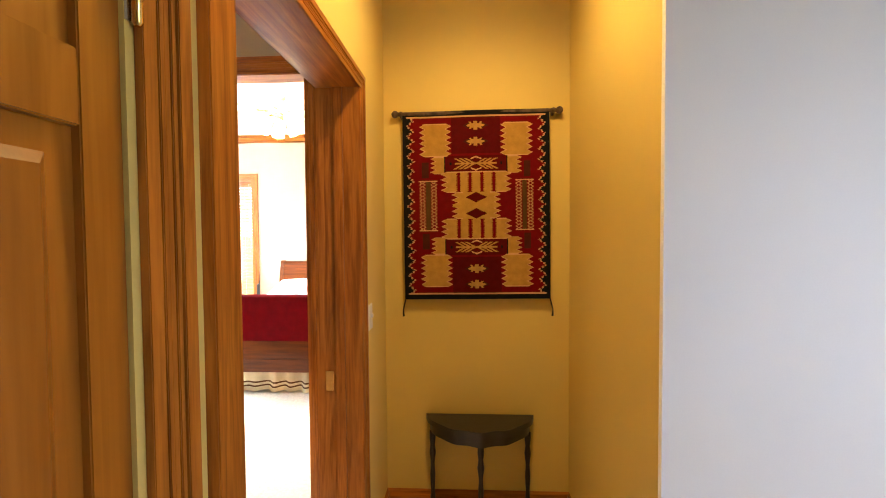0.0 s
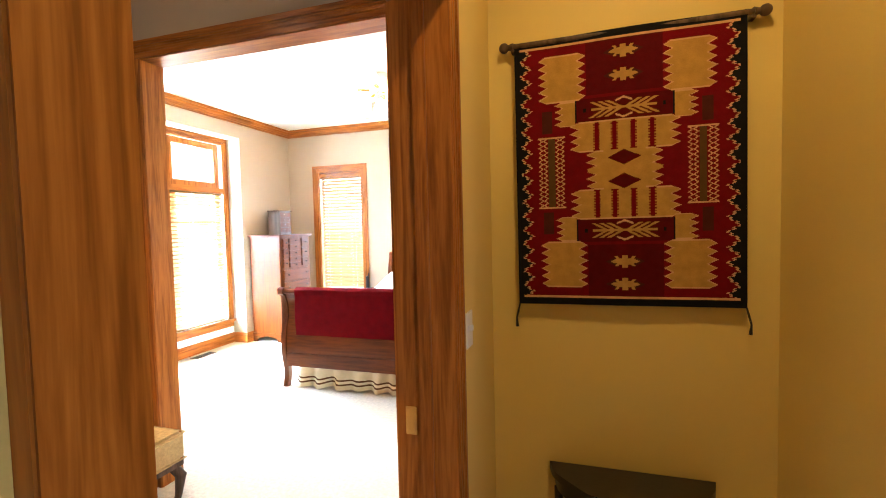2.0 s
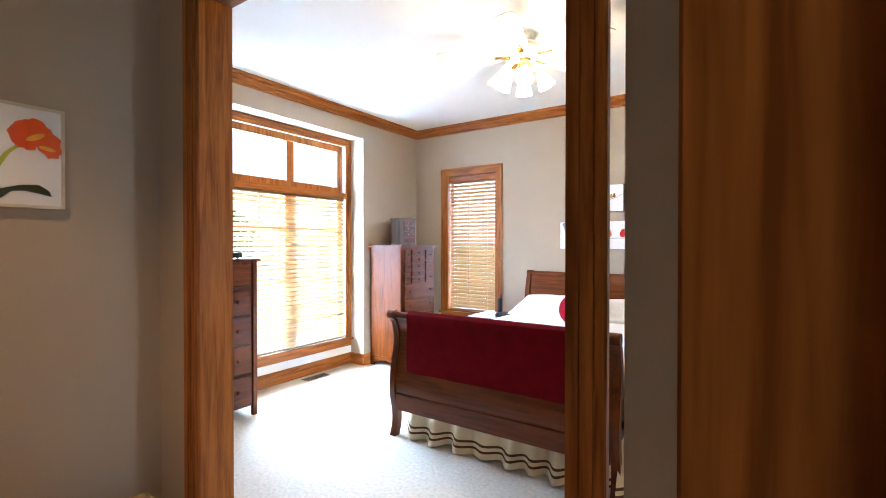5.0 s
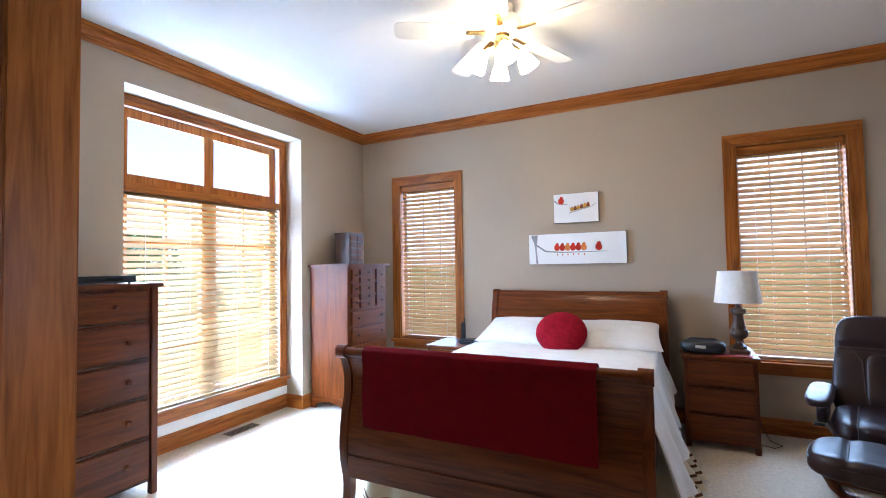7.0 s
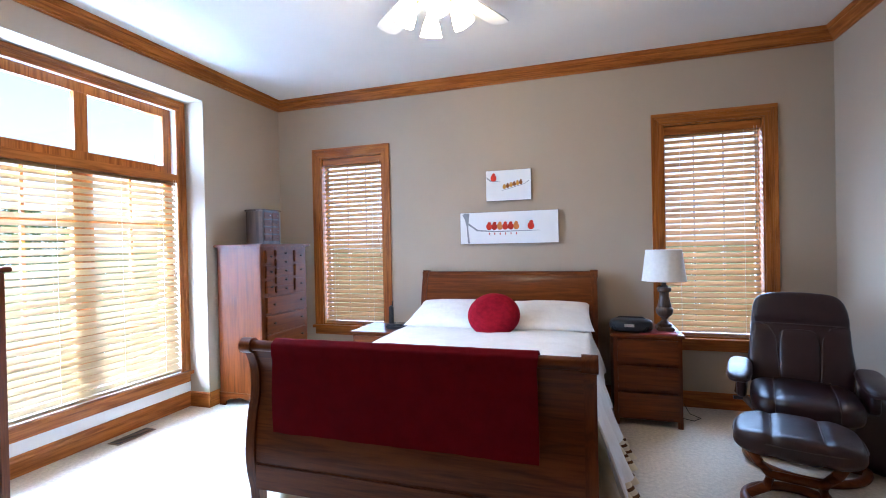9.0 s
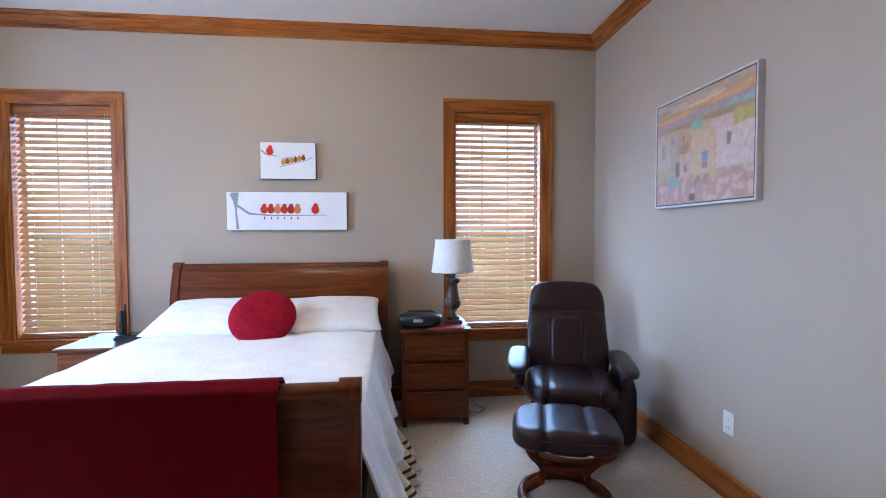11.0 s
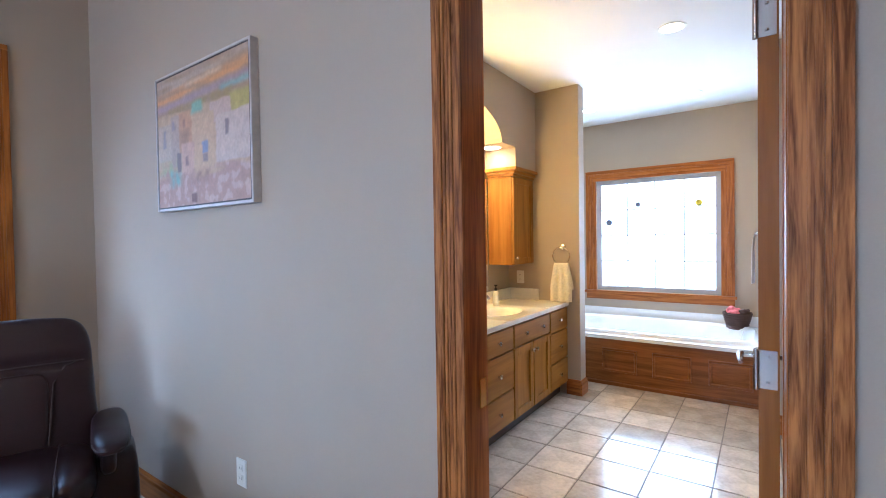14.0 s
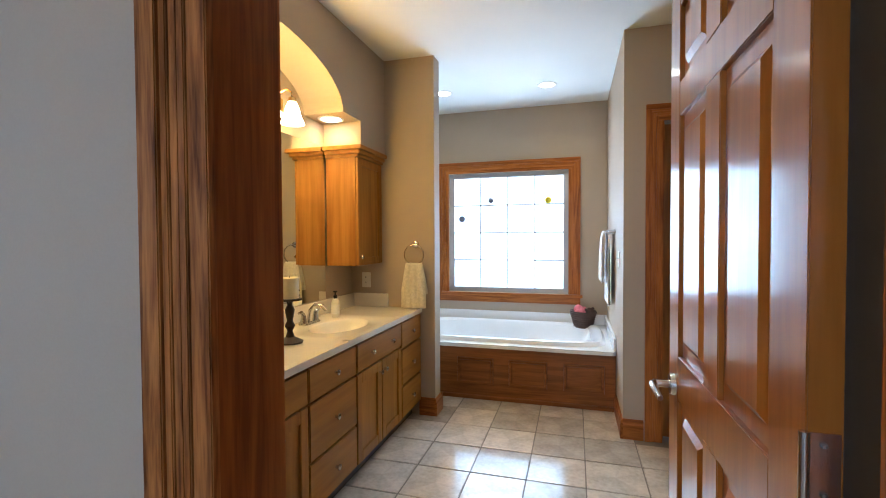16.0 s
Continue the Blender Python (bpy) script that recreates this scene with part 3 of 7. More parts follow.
structure("trim_bath_hinge", boxed(0.629, 3.985, 0, 0.682, 4.021, 2.05, 0.003), "oak_z", "oak hinge board behind the bathroom door", "door jamb")
casing("casing_bath_back", "y", 0.605, 1, 4.018, 4.72, 0, 2.05, label="oak casing on the bathroom side")
casing("casing_closet", "y", HL, 1, 0.575, 1.435, 0, 2.05, label="golden oak casing of the closet door")
casing("casing_inner_door", "y", 3.24, -1, 3.0, 3.80, 0, 2.05, w=0.105, label="oak casing of the inner bathroom door")
lining("jamb_inner_door", "y", 3.234, 3.366, 2.98, 3.82, 2.07)

# brass strike plate on the hall jamb
plate = boxed(-0.70, 2.694, 0.86, -0.665, 2.6985, 0.945, 0.001)
solid("strike_plate", plate, "brass", "brass strike plate on the oak jamb", "strike plate")
solid("strike_plate", boxed(0.565, 4.7145, 0.86, 0.60, 4.7175, 0.945, 0.001), "brass", "brass strike plate on the bathroom jamb", "strike plate")


# windows ----------------------------------------------------------
def window(name, along, face, depth, a0, a1, z0, z1, cols, rows, label, sash=0.035, mat="vinyl", mullions=(), rails=(), muntin=0.012, glazing="glass"):
    """A sash with panes and muntins, set back in its opening by depth (signed)."""
    top = thing(name, label, "window", kind="structure")
    def put(bm, p0, p1, q0, q1, h=0.02, bev=0.003):
        lo, hi = face + depth - h, face + depth + h
        box(bm, *((p0, lo, q0, p1, hi, q1) if along == "x" else (lo, p0, q0, hi, p1, q1)), bevel=bev)
    bm = bmesh.new()
    put(bm, a0, a0 + sash, z0, z1), put(bm, a1 - sash, a1, z0, z1)
    put(bm, a0 + sash, a1 - sash, z0, z0 + sash), put(bm, a0 + sash, a1 - sash, z1 - sash, z1)
    part("window_frame", bm, mat, top)
    for i, c in enumerate(mullions):
        part("mullion", boxed_along(along, face + depth, c - 0.045, c + 0.045, z0 + sash, z1 - sash, 0.018), mat, top)
    for c in rails:
        part("rail", boxed_along(along, face + depth, a0 + sash, a1 - sash, c - 0.045, c + 0.045, 0.024), mat, top)
    for i in range(1, cols):
        c = a0 + sash + (a1 - a0 - 2 * sash) * i / cols
        part("muntin", boxed_along(along, face + depth, c - muntin / 2, c + muntin / 2, z0 + sash, z1 - sash, 0.008), mat, top)
    for j in range(1, rows):
        c = z0 + sash + (z1 - z0 - 2 * sash) * j / rows
        part("muntin", boxed_along(along, face + depth, a0 + sash, a1 - sash, c - muntin / 2, c + muntin / 2, 0.0075), mat, top)
    g = part("pane", boxed_along(along, face + depth, a0 + sash - 0.004, a1 - sash + 0.004, z0 + sash - 0.004, z1 - sash + 0.004, 0.003), glazing, top)
    g.visible_shadow = False
    return top


def boxed_along(along, at, p0, p1, q0, q1, h):
    return boxed(*((p0, at - h, q0, p1, at + h, q1) if along == "x" else (at - h, p0, q0, at + h, p1, q1)))


window("window_1", "x", N, 0.13, *WIN_A, SILL, HEAD_A, 3, 5, "white sash window behind a wooden blind")
window("window_2", "x", N, 0.13, *WIN_B, SILL, HEAD_B, 3, 5, "white sash window behind a wooden blind")
window("window_3", "y", -4.70, -0.075, 4.81, 6.28, 0.31, 2.60, 1, 1, "tall oak-framed window with a two-pane transom", 0.075, "oak_z", mullions=(5.545,), rails=(2.06,))
lower = bpy.data.objects["window_3"]
part("meeting_stile", boxed_along("y", -4.775, 5.475, 5.615, 0.385, 2.015, 0.021), "oak_z", lower)
for c in (5.18, 5.91):
    part("muntin", boxed_along("y", -4.775, c - 0.011, c + 0.011, 0.385, 2.015, 0.008), "oak_z", lower)
for z in (0.78, 1.19, 1.60):
    part("muntin", boxed_along("y", -4.775, 4.885, 6.205, z - 0.013, z + 0.013, 0.0075), "oak_y", lower)
window("window_4", "y", 4.80, 0.05, 4.40, 5.64, 0.745, 2.0, 4, 4, "square window of sixteen small panes over the tub", 0.05, "vinyl", muntin=0.012, glazing="glare")
# Unseen window, added to give the alcove daylight a source.
window("window_5", "y", 2.52, 0.08, -0.1, 1.3, 0.6, 2.2, 2, 3, "unseen sash window added to the landing for daylight")
casing("casing_window_1", "x", N, -1, *WIN_A, SILL, HEAD_A, 0.088, True, "golden oak window casing with sill")
casing("casing_window_2", "x", N, -1, *WIN_B, SILL, HEAD_B, 0.088, True, "golden oak window casing with sill")
casing("casing_window_3", "y", -4.70, 1, 4.812, 6.278, 0.318, 2.592, 0.085, True, "golden oak window casing in the recess")
casing("casing_window_4", "y", 4.80, -1, 4.40, 5.64, 0.745, 2.0, 0.115, True, "wide oak window casing over the tub")
for (a0, a1), HEAD in ((WIN_A, HEAD_A), (WIN_B, HEAD_B)):
    bm = bmesh.new()
    box(bm, a0, N + 0.001, SILL, a0 + 0.012, N + 0.108, HEAD), box(bm, a1 - 0.012, N + 0.001, SILL, a1, N + 0.108, HEAD)
    box(bm, a0 + 0.012, N + 0.001, HEAD - 0.012, a1 - 0.012, N + 0.108, HEAD), box(bm, a0 + 0.012, N + 0.001, SILL, a1 - 0.012, N + 0.108, SILL + 0.012)
    structure("window_reveal", bm, "oak_z", "oak lined window reveal", "window reveal")


def blind(name, along, at, a0, a1, z0, z1, tilt, label, mat, inward):
    """A wooden venetian blind: valance, slats on cords, bottom rail."""
    top = thing(name, label, "window blind")
    n = int((z1 - 0.07 - z0 - 0.03) / 0.046)
    w = 0.0245
    L = (a1 - a0) / 2 - 0.006
    mid = (a0 + a1) / 2
    bm = bmesh.new()
    def slab(bm, u0, u1, v0, v1, q0, q1, bev=0.002):
        box(bm, *((u0, at + v0, q0, u1, at + v1, q1) if along == "x" else (at + v0, u0, q0, at + v1, u1, q1)), bevel=bev)
    slab(bm, a0 + 0.002, a1 - 0.002, -0.03, 0.03, z1 - 0.07, z1 - 0.002)
    part("valance", bm, "oak_" + along, top)
    bm = bmesh.new()
    slab(bm, a0 + 0.006, a1 - 0.006, -0.025, 0.025, z0 + 0.004, z0 + 0.026)
    part("bottom_rail", bm, mat, top)
    bm = bmesh.new()
    if along == "x":
        box(bm, -L, -w, -0.0015, L, w, 0.0015)
    else:
        box(bm, -w, -L, -0.0015, w, L, 0.0015)
    me = mesh_of("slat", bm, mat)
    mats = []
    for i in range(n):
        z = z0 + 0.05 + i * (z1 - 0.07 - z0 - 0.06) / (n - 1)
        a = tilt + random.uniform(-1.2, 1.2)
        mats.append(pose(mid, at, z, inward * a, 0, 0) if along == "x" else pose(at, mid, z, 0, inward * a, 0))
    copies("slat", me, top, mats)
    for c in (a0 + 0.12, a1 - 0.12) if a1 - a0 < 1 else (a0 + 0.15, a0 + 0.5, a1 - 0.5, a1 - 0.15):
        for d in (-0.024, 0.024):
            p = ((c, at + d, z0 + 0.02), (c, at + d, z1 - 0.05)) if along == "x" else ((at + d, c, z0 + 0.02), (at + d, c, z1 - 0.05))
            part("ladder_cord", tube(bmesh.new(), p, 0.0012, 4), "plate", top)
    c, d = a1 - 0.05, -0.035 if along == "x" else 0.035
    for k, l in ((0, 0.85), (0.02, 1.0)):
        p = ((c + k, at + d, z1 - 0.05), (c + k, at + d, z1 - l)) if along == "x" else ((at + d, c + k, z1 - 0.05), (at + d, c + k, z1 - l))
        cord = part("pull_cord", tube(bmesh.new(), p, 0.0013, 4), "plate", top)
        q = p[1]
        part("tassel", lathe(bmesh.new(), [(0.003, q[2] - 0.035), (0.007, q[2] - 0.03), (0.004, q[2])], q[0], q[1], 8), mat, cord)
    return top


blind("wooden_blind", "x", N + 0.055, WIN_A[0] + 0.013, WIN_A[1] - 0.013, SILL + 0.013, HEAD_A - 0.013, 43, "golden wooden blind half open in a narrow window", "slat", 1)
blind("wooden_blind", "x", N + 0.055, WIN_B[0] + 0.013, WIN_B[1] - 0.013, SILL + 0.013, HEAD_B - 0.013, 44, "golden wooden blind half open behind the table lamp", "slat", 1)
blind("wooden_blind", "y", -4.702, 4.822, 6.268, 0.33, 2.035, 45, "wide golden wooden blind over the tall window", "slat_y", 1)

# outside ----------------------------------------------------------
def ring_ground():
    bm = bmesh.new()
    g = 600
    for x0, y0, x1, y1 in ((-g, -g, g, -2.36), (-g, 7.61, g, g), (-g, -2.36, -5.01, 7.61), (4.96, -2.36, g, 7.61)):
        vs = [bm.verts.new(p) for p in ((x0, y0, -0.35), (x1, y0, -0.35), (x1, y1, -0.35), (x0, y1, -0.35))]
        bm.faces.new(vs)
    bmesh.ops.remove_doubles(bm, verts=bm.verts, dist=1e-4)
    return bm


structure("ground", ring_ground(), "lawn", "mown green lawn outside the house", "lawn")


def tree(name, x, y, h, spread, seed):
    """A broad garden tree: tapered trunk, limbs, and a crown of small leaf clumps."""
    rnd = random.Random(seed)
    top = thing(name, "broad green garden tree beyond the window", "tree", pose(x, y, -0.35), group="garden trees")
    bm = bmesh.new()
    tube(bm, [(0, 0, 0), (0.05, 0, h * 0.25), (0, 0.06, h * 0.55)], [0.2, 0.15, 0.1], 9)
    for k in range(6):
        a = k * 1.05 + rnd.random()
        tube(bm, [(0, 0.03, h * (0.3 + 0.04 * k)), (math.cos(a) * spread * 0.4, math.sin(a) * spread * 0.4, h * (0.5 + 0.05 * k)), (math.cos(a) * spread * 0.75, math.sin(a) * spread * 0.75, h * (0.6 + 0.05 * k))], [0.07, 0.05, 0.02], 6)
    part("trunk", bm, "bark", top)
    verts, faces = [], []
    for k in range(2600):
        a, r, z = rnd.uniform(0, 6.283), spread * rnd.random() ** 0.5, rnd.uniform(0.22, 1.0)
        r *= math.sin(math.pi * min(1, 0.25 + 0.75 * z)) ** 0.5 + 0.1 * rnd.random()
        c = Vector((r * math.cos(a), r * math.sin(a), z * h))
        u = Vector((rnd.gauss(0, 1), rnd.gauss(0, 1), rnd.gauss(0, 1))).normalized() * rnd.uniform(0.06, 0.16)
        v = u.orthogonal().normalized() * rnd.uniform(0.05, 0.12)
        i = len(verts)
        verts += [c - u, c + v, c + u, c - v]
        faces.append((i, i + 1, i + 2, i + 3))
    me = bpy.data.meshes.new("crown")
    me.from_pydata(verts, [], faces)
    me.materials.append(M["leaf"])
    ob = new("crown", me)
    ob.parent = top
    return top


for i, (x, y, h, s) in enumerate(((-34, 10, 4.2, 2.2), (-30, 17, 4.0, 2.4), (-38, 24, 4.8, 3), (-36, 4, 4.4, 2.4))):
    tree("garden_tree", x, y, h, s, i)


# ---- doors ----
def panel_door(name, w, h, label, mat, m, handle, st=0.11):
    """A six-panel door, hinge side at x = 0, width along x, faces at y = 0 and y = -0.04."""
    top = thing(name, label, "door", m, kind="structure")
    mid, rails = 0.10, ((0.0, 0.22), (0.86, 0.98), (h - 0.40, h - 0.31), (h - 0.11, h))
    bm = bmesh.new()
    box(bm, 0, -0.04, 0, st, 0, h, 0.002), box(bm, w - st, -0.04, 0, w, 0, h, 0.002)
    for z0, z1 in rails:
        box(bm, st, -0.0395, z0, w - st, -0.0005, z1, 0.002)
    c = w / 2
    for (a, z0), (z1, b) in zip(rails, rails[1:]):
        box(bm, c - mid / 2, -0.0395, z0, c + mid / 2, -0.0005, z1, 0.002)
    part("stiles_and_rails", bm, mat, top)
    for (a, z0), (z1, b) in zip(rails, rails[1:]):
        for x0, x1 in ((st, c - mid / 2), (c + mid / 2, w - st)):
            bm = bmesh.new()
            for s in (1, -1):
                y = -0.02 + s * 0.008
                ring = [(0.0, 0.0), (0.035, 0.0), (0.05, s * 0.010)]
                loops = [[bm.verts.new((x, y + d, z)) for x, z in ((x0 + i, z0 + i), (x1 - i, z0 + i), (x1 - i, z1 - i), (x0 + i, z1 - i))] for i, d in ring]
                for p, q in zip(loops, loops[1:]):
                    for i in range(4):
                        bm.faces.new((p[i], p[(i + 1) % 4], q[(i + 1) % 4], q[i]))
                bm.faces.new(loops[-1])
            bmesh.ops.recalc_face_normals(bm, faces=bm.faces)
            part("panel", bm, mat, top, smooth=15)
    if handle:
        for s in (1, -1):
            y0 = 0 if s > 0 else -0.04
            hd = part("lever_handle", tube(bmesh.new(), [(w - 0.065, y0 + s * 0.004, 0.89), (w - 0.065, y0 + s * 0.05, 0.89), (w - 0.09, y0 + s * 0.058, 0.892), (w - 0.13, y0 + s * 0.058, 0.888), (w - 0.175, y0 + s * 0.054, 0.882)], [0.011, 0.011, 0.012, 0.009, 0.007]), "nickel", top, "satin nickel lever handle")
            bm = bmesh.new()
            bmesh.ops.create_cone(bm, cap_ends=True, segments=24, radius1=0.031, radius2=0.027, depth=0.012, matrix=pose(w - 0.065, y0 + s * 0.006, 0.89, -90 * s, 0, 0))
            part("rosette", bm, "nickel", hd)
    for z in (0.22, 1.02, h - 0.20):
        bm = bmesh.new()
        box(bm, -0.0025, -0.036, z - 0.045, -0.0005, 0.0, z + 0.045)
        lathe(bm, [(0.006, z - 0.047), (0.006, z + 0.047)], -0.006, 0.004, 10)
        hg = part("hinge", bm, "nickel", top, "satin nickel hinge")
        for k in (-0.03, 0.03):
            part("screw", lathe(bmesh.new(), [(0.004, z + k - 0.002), (0.004, z + k + 0.002)], -0.0035, -0.018, 8), "nickel", hg)
    return top


panel_door("door_1", 0.81, 2.03, "stained six-panel wooden door standing open into the bathroom", "door", pose(0.74, 4.064, 0.012, 0, 0, 0.3), True)
panel_door("door_2", 0.83, 2.03, "stained six-panel closet door, closed", "door", pose(-0.553, 1.42, 0.012, 0, 0, -90), False, 0.065)
panel_door("door_3", 0.80, 2.03, "stained inner bathroom door, closed", "door", pose(3.345, 3.80, 0.012, 0, 0, -90), False)
for z in (0.22, 1.06, 1.84):
    bm = bmesh.new()
    lathe(bm, [(0.004, z - 0.052), (0.007, z - 0.048), (0.007, z + 0.048), (0.004, z + 0.052)], -0.534, 1.427, 10)
    solid("hinge", bm, "brass", "brass hinge of the closed closet door", "hinge")

# ---- hall ----


def woven_rug():
    """A hanging with stepped fields of cream, red and olive, mirrored both ways."""
    w, h, c = 0.76, 0.98, 0.0028
    red, cream, black, olive, pale = (dye("rug_" + k, v) for k, v in (("red", (0.145, 0.003, 0.007)), ("cream", (0.42, 0.235, 0.060)), ("black", (0.008, 0.008, 0.010)), ("olive", (0.085, 0.042, 0.018)), ("pink", (0.55, 0.32, 0.15))))
    dark = dye("rug_maroon", (0.085, 0.003, 0.005))
    dim = dye("rug_dim_olive", (0.062, 0.014, 0.009))
    mats = [red, cream, black, olive, pale, dark, dim]

    def teeth(v, period, depth):
        return depth * abs(2 * ((v / period) % 1.0) - 1)

    def field(a, b, lo, hi, b0, b1, left=0.0, right=0.0, period=3.5, line=0.5):
        """A cream block with jagged sides and a pale outline; None outside it."""
        if not b0 < b < b1:
            return None
        t = teeth(b - b0, period, 1.0)
        x0, x1 = lo + left * t, hi - right * t
        if not x0 < a < x1:
            return None
        edge = b < b0 + line or b > b1 - line or (left and a < x0 + 1.3 * line) or a > x1 - 1.3 * line
        return 4 if edge else 1

    def pick(u, v):
        a, b = abs(u) * 100, abs(v) * 100
        if b > 46.4 or a > 36.0:
            return 2
        if b > 45.7:
            return 4
        t = teeth(b, 5.2, 3.4) - 0.8 * (int(b / 0.65) % 2)
        if a > 32.4 + t:
            return 4 if a < 33.2 + t else 2
        k = field(a, b, 12.6, 29.4, 25.5, 42.6, 2.8, 2.8, 2.85)
        if k is None:
            k = field(a, b, 16.4, 23.8, 16.4, 25.5, 0, 2.8, 2.3)
        if k is None:
            k = field(a, b, 10.4, 18.4, 6.8, 17.6, 0, 3.2, 2.7)
        if k is None:
            k = field(a, b, -1, 12.8, -1, 6.9, 0, 3.2, 2.63)
            if k is not None and (a < 7 or b < 1) and not abs(b - 4.2) / 2.7 + a / 5.6 < 1:
                k = 1
            elif k is not None and abs(b - 4.2) / 2.7 + a / 5.6 < 1:
                k = 5
        if k is not None:
            return k
        if 6.8 <= b < 17.6 and a <= 10.4:
            if b > 17.1:
                return 4
            jag = 0.45 * (int(b / 0.5) % 2)
            return 0 if 2.0 + jag < a < 4.3 - jag or 8.0 + jag < a < 10.3 - jag else 1
        if 17.6 <= b < 25.8 and a < 16.4:
            d = abs(b - 21.7)
            if d < 0.4 and a < 10.8 or d < 2.8 and any(abs(d - (a - off) * 0.55) < 0.42 for off in (0.6, 3.2, 5.8)):
                return 1
            if d > 2.2 and abs((d - 2.4) - (2.6 - a) * 0.4) < 0.35 and a < 2.8:
                return 4
            return 2 if 12.6 < a < 13.6 and d < 0.8 or a > 15.9 else 5
        if 14.6 < b < 22.6 and 24.6 < a < 28.2:
            return 6
        if b < 13.2 and 20.2 < a < 29.8:
            q = abs(a - 25.0)
            if b > 12.6:
                return 4
            if q < 1.15:
                return 3
            z = 1.3 * abs(2 * ((b / 1.7) % 1.0) - 1)
            if abs(q - 1.5 - z) < 0.3 or abs(q - 4.5 + z) < 0.3:
                return 4
            return 5 if abs(q - 3.0) < 0.5 and (b / 1.7) % 1.0 < 0.3 else 0
        if a < 12.6 and b > 27:
            for cb in (41.2, 33.0):
                d = abs(b - cb)
                if a < 5.0 - 2.2 * d and d < 0.7 or a < 2.3 and d < 1.1 or a < 1.0 and d < 2.2 or abs(a - 1.9 - 0.55 * d) < 0.55 and d < 1.8:
                    return 1
                if a < 6.6 - 2.0 * d and d < 1.3:
                    return 6
            return 5
        return 0

    nu, nv = round(w / c), round(h / c)
    wave = 0.004 / c
    verts = [(-w / 2 + i * c, -0.004 + 0.0025 * math.sin(i * 0.05 / wave) + 0.003 * (j / nv) * math.sin(i * 0.03 / wave + 1), -h / 2 + j * c) for j in range(nv + 1) for i in range(nu + 1)]
    faces, index = [], []
    for j in range(nv):
        for i in range(nu):
            k = j * (nu + 1) + i
            faces.append((k, k + 1, k + nu + 2, k + nu + 1))
            index.append(pick(-w / 2 + (i + 0.5) * c, -h / 2 + (j + 0.5) * c))
    base = len(verts)
    verts += [(x, y + 0.006, z) for x, y, z in verts]
    for i in range(nu):
        for j in (0, nv):
            k = j * (nu + 1) + i
            faces.append((k, k + 1, base + k + 1, base + k)), index.append(2)
    for j in range(nv):
        for i in (0, nu):
            k = j * (nu + 1) + i
            faces.append((k, k + nu + 1, base + k + nu + 1, base + k)), index.append(2)
    me = bpy.data.meshes.new("rug")
    me.from_pydata(verts, [], faces)
    for m in mats:
        me.materials.append(m)
    me.polygons.foreach_set("material_index", index)
    return me


rug = tagged(new("wall_rug", woven_rug()), "red, cream and black woven rug hung from a rod", "rug")
rug.matrix_world = pose(-0.058, 3.222, 1.661, 0, -0.4, 0)
for s in (-1, 1):
    tassel = new("tassel", mesh_of("tassel", tube(bmesh.new(), [(s * 0.378, 0.0, -0.488), (s * 0.385, -0.004, -0.52), (s * 0.392, 0, -0.545), (s * 0.39, 0, -0.58)], [0.003, 0.004, 0.003, 0.006], 6), "black_wood"))
    tassel.parent = rug
rod = thing("curtain_rod", "dark turned wooden rod with ball ends holding the rug", "curtain rod", pose(-0.055, 3.225, 2.142, 0, -0.4, 0))
part("pole", tube(bmesh.new(), [(-0.40, 0, 0), (0.40, 0, 0)], 0.010, 12), "walnut", rod)
for s in (-1, 1):
    bm = bmesh.new()
    bmesh.ops.create_uvsphere(bm, u_segments=16, v_segments=10, radius=0.019, matrix=pose(s * 0.425, 0, 0))
    bmesh.ops.create_cone(bm, cap_ends=True, segments=14, radius1=0.015, radius2=0.009, depth=0.02, matrix=pose(s * 0.402, 0, 0, 0, 90 * s, 0))
    part("finial", bm, "walnut", rod)
    part("bracket", boxed(s * 0.392 - 0.007, -0.006, -0.02, s * 0.392 + 0.007, 0.033, 0.012, 0.002), "walnut", rod)


def console_table():
    top = thing("console_table", "small black half-round console table against the wall", "table", pose(-0.045, 3.24, 0))
    n = 40
    def edge(t, k=1.0):
        x = -0.285 + 0.57 * t
        y = -0.225 * (math.sin(math.pi * t) ** 0.55) * (1 + 0.035 * math.cos(8 * math.pi * t))
        return x * k, y * k
    bm = bmesh.new()
    prism(bm, [edge(i / n) for i in range(n + 1)], "z", 0.525, 0.552)
    part("tabletop", bm, "black_wood", top)
    bm = bmesh.new()
    prism(bm, [edge(i / n, 0.93) for i in range(n + 1)], "z", 0.47, 0.5245)
    part("apron", bm, "black_wood", top)
    turned = [(0.013, 0), (0.016, 0.03), (0.012, 0.06), (0.015, 0.1), (0.010, 0.16), (0.014, 0.24), (0.010, 0.3), (0.017, 0.36), (0.012, 0.40), (0.016, 0.43), (0.016, 0.4705)]
    for x, y in ((-0.25, -0.03), (0.25, -0.03), (0, -0.19)):
        part("leg", lathe(bmesh.new(), turned, x, y, 14), "black_wood", top)
    part("stretcher", boxed(-0.25, -0.04, 0.075, 0.25, -0.02, 0.10, 0.003), "black_wood", top)
    part("stretcher", boxed(-0.01, -0.19, 0.076, 0.01, -0.04, 0.099, 0.003), "black_wood", top)


console_table()


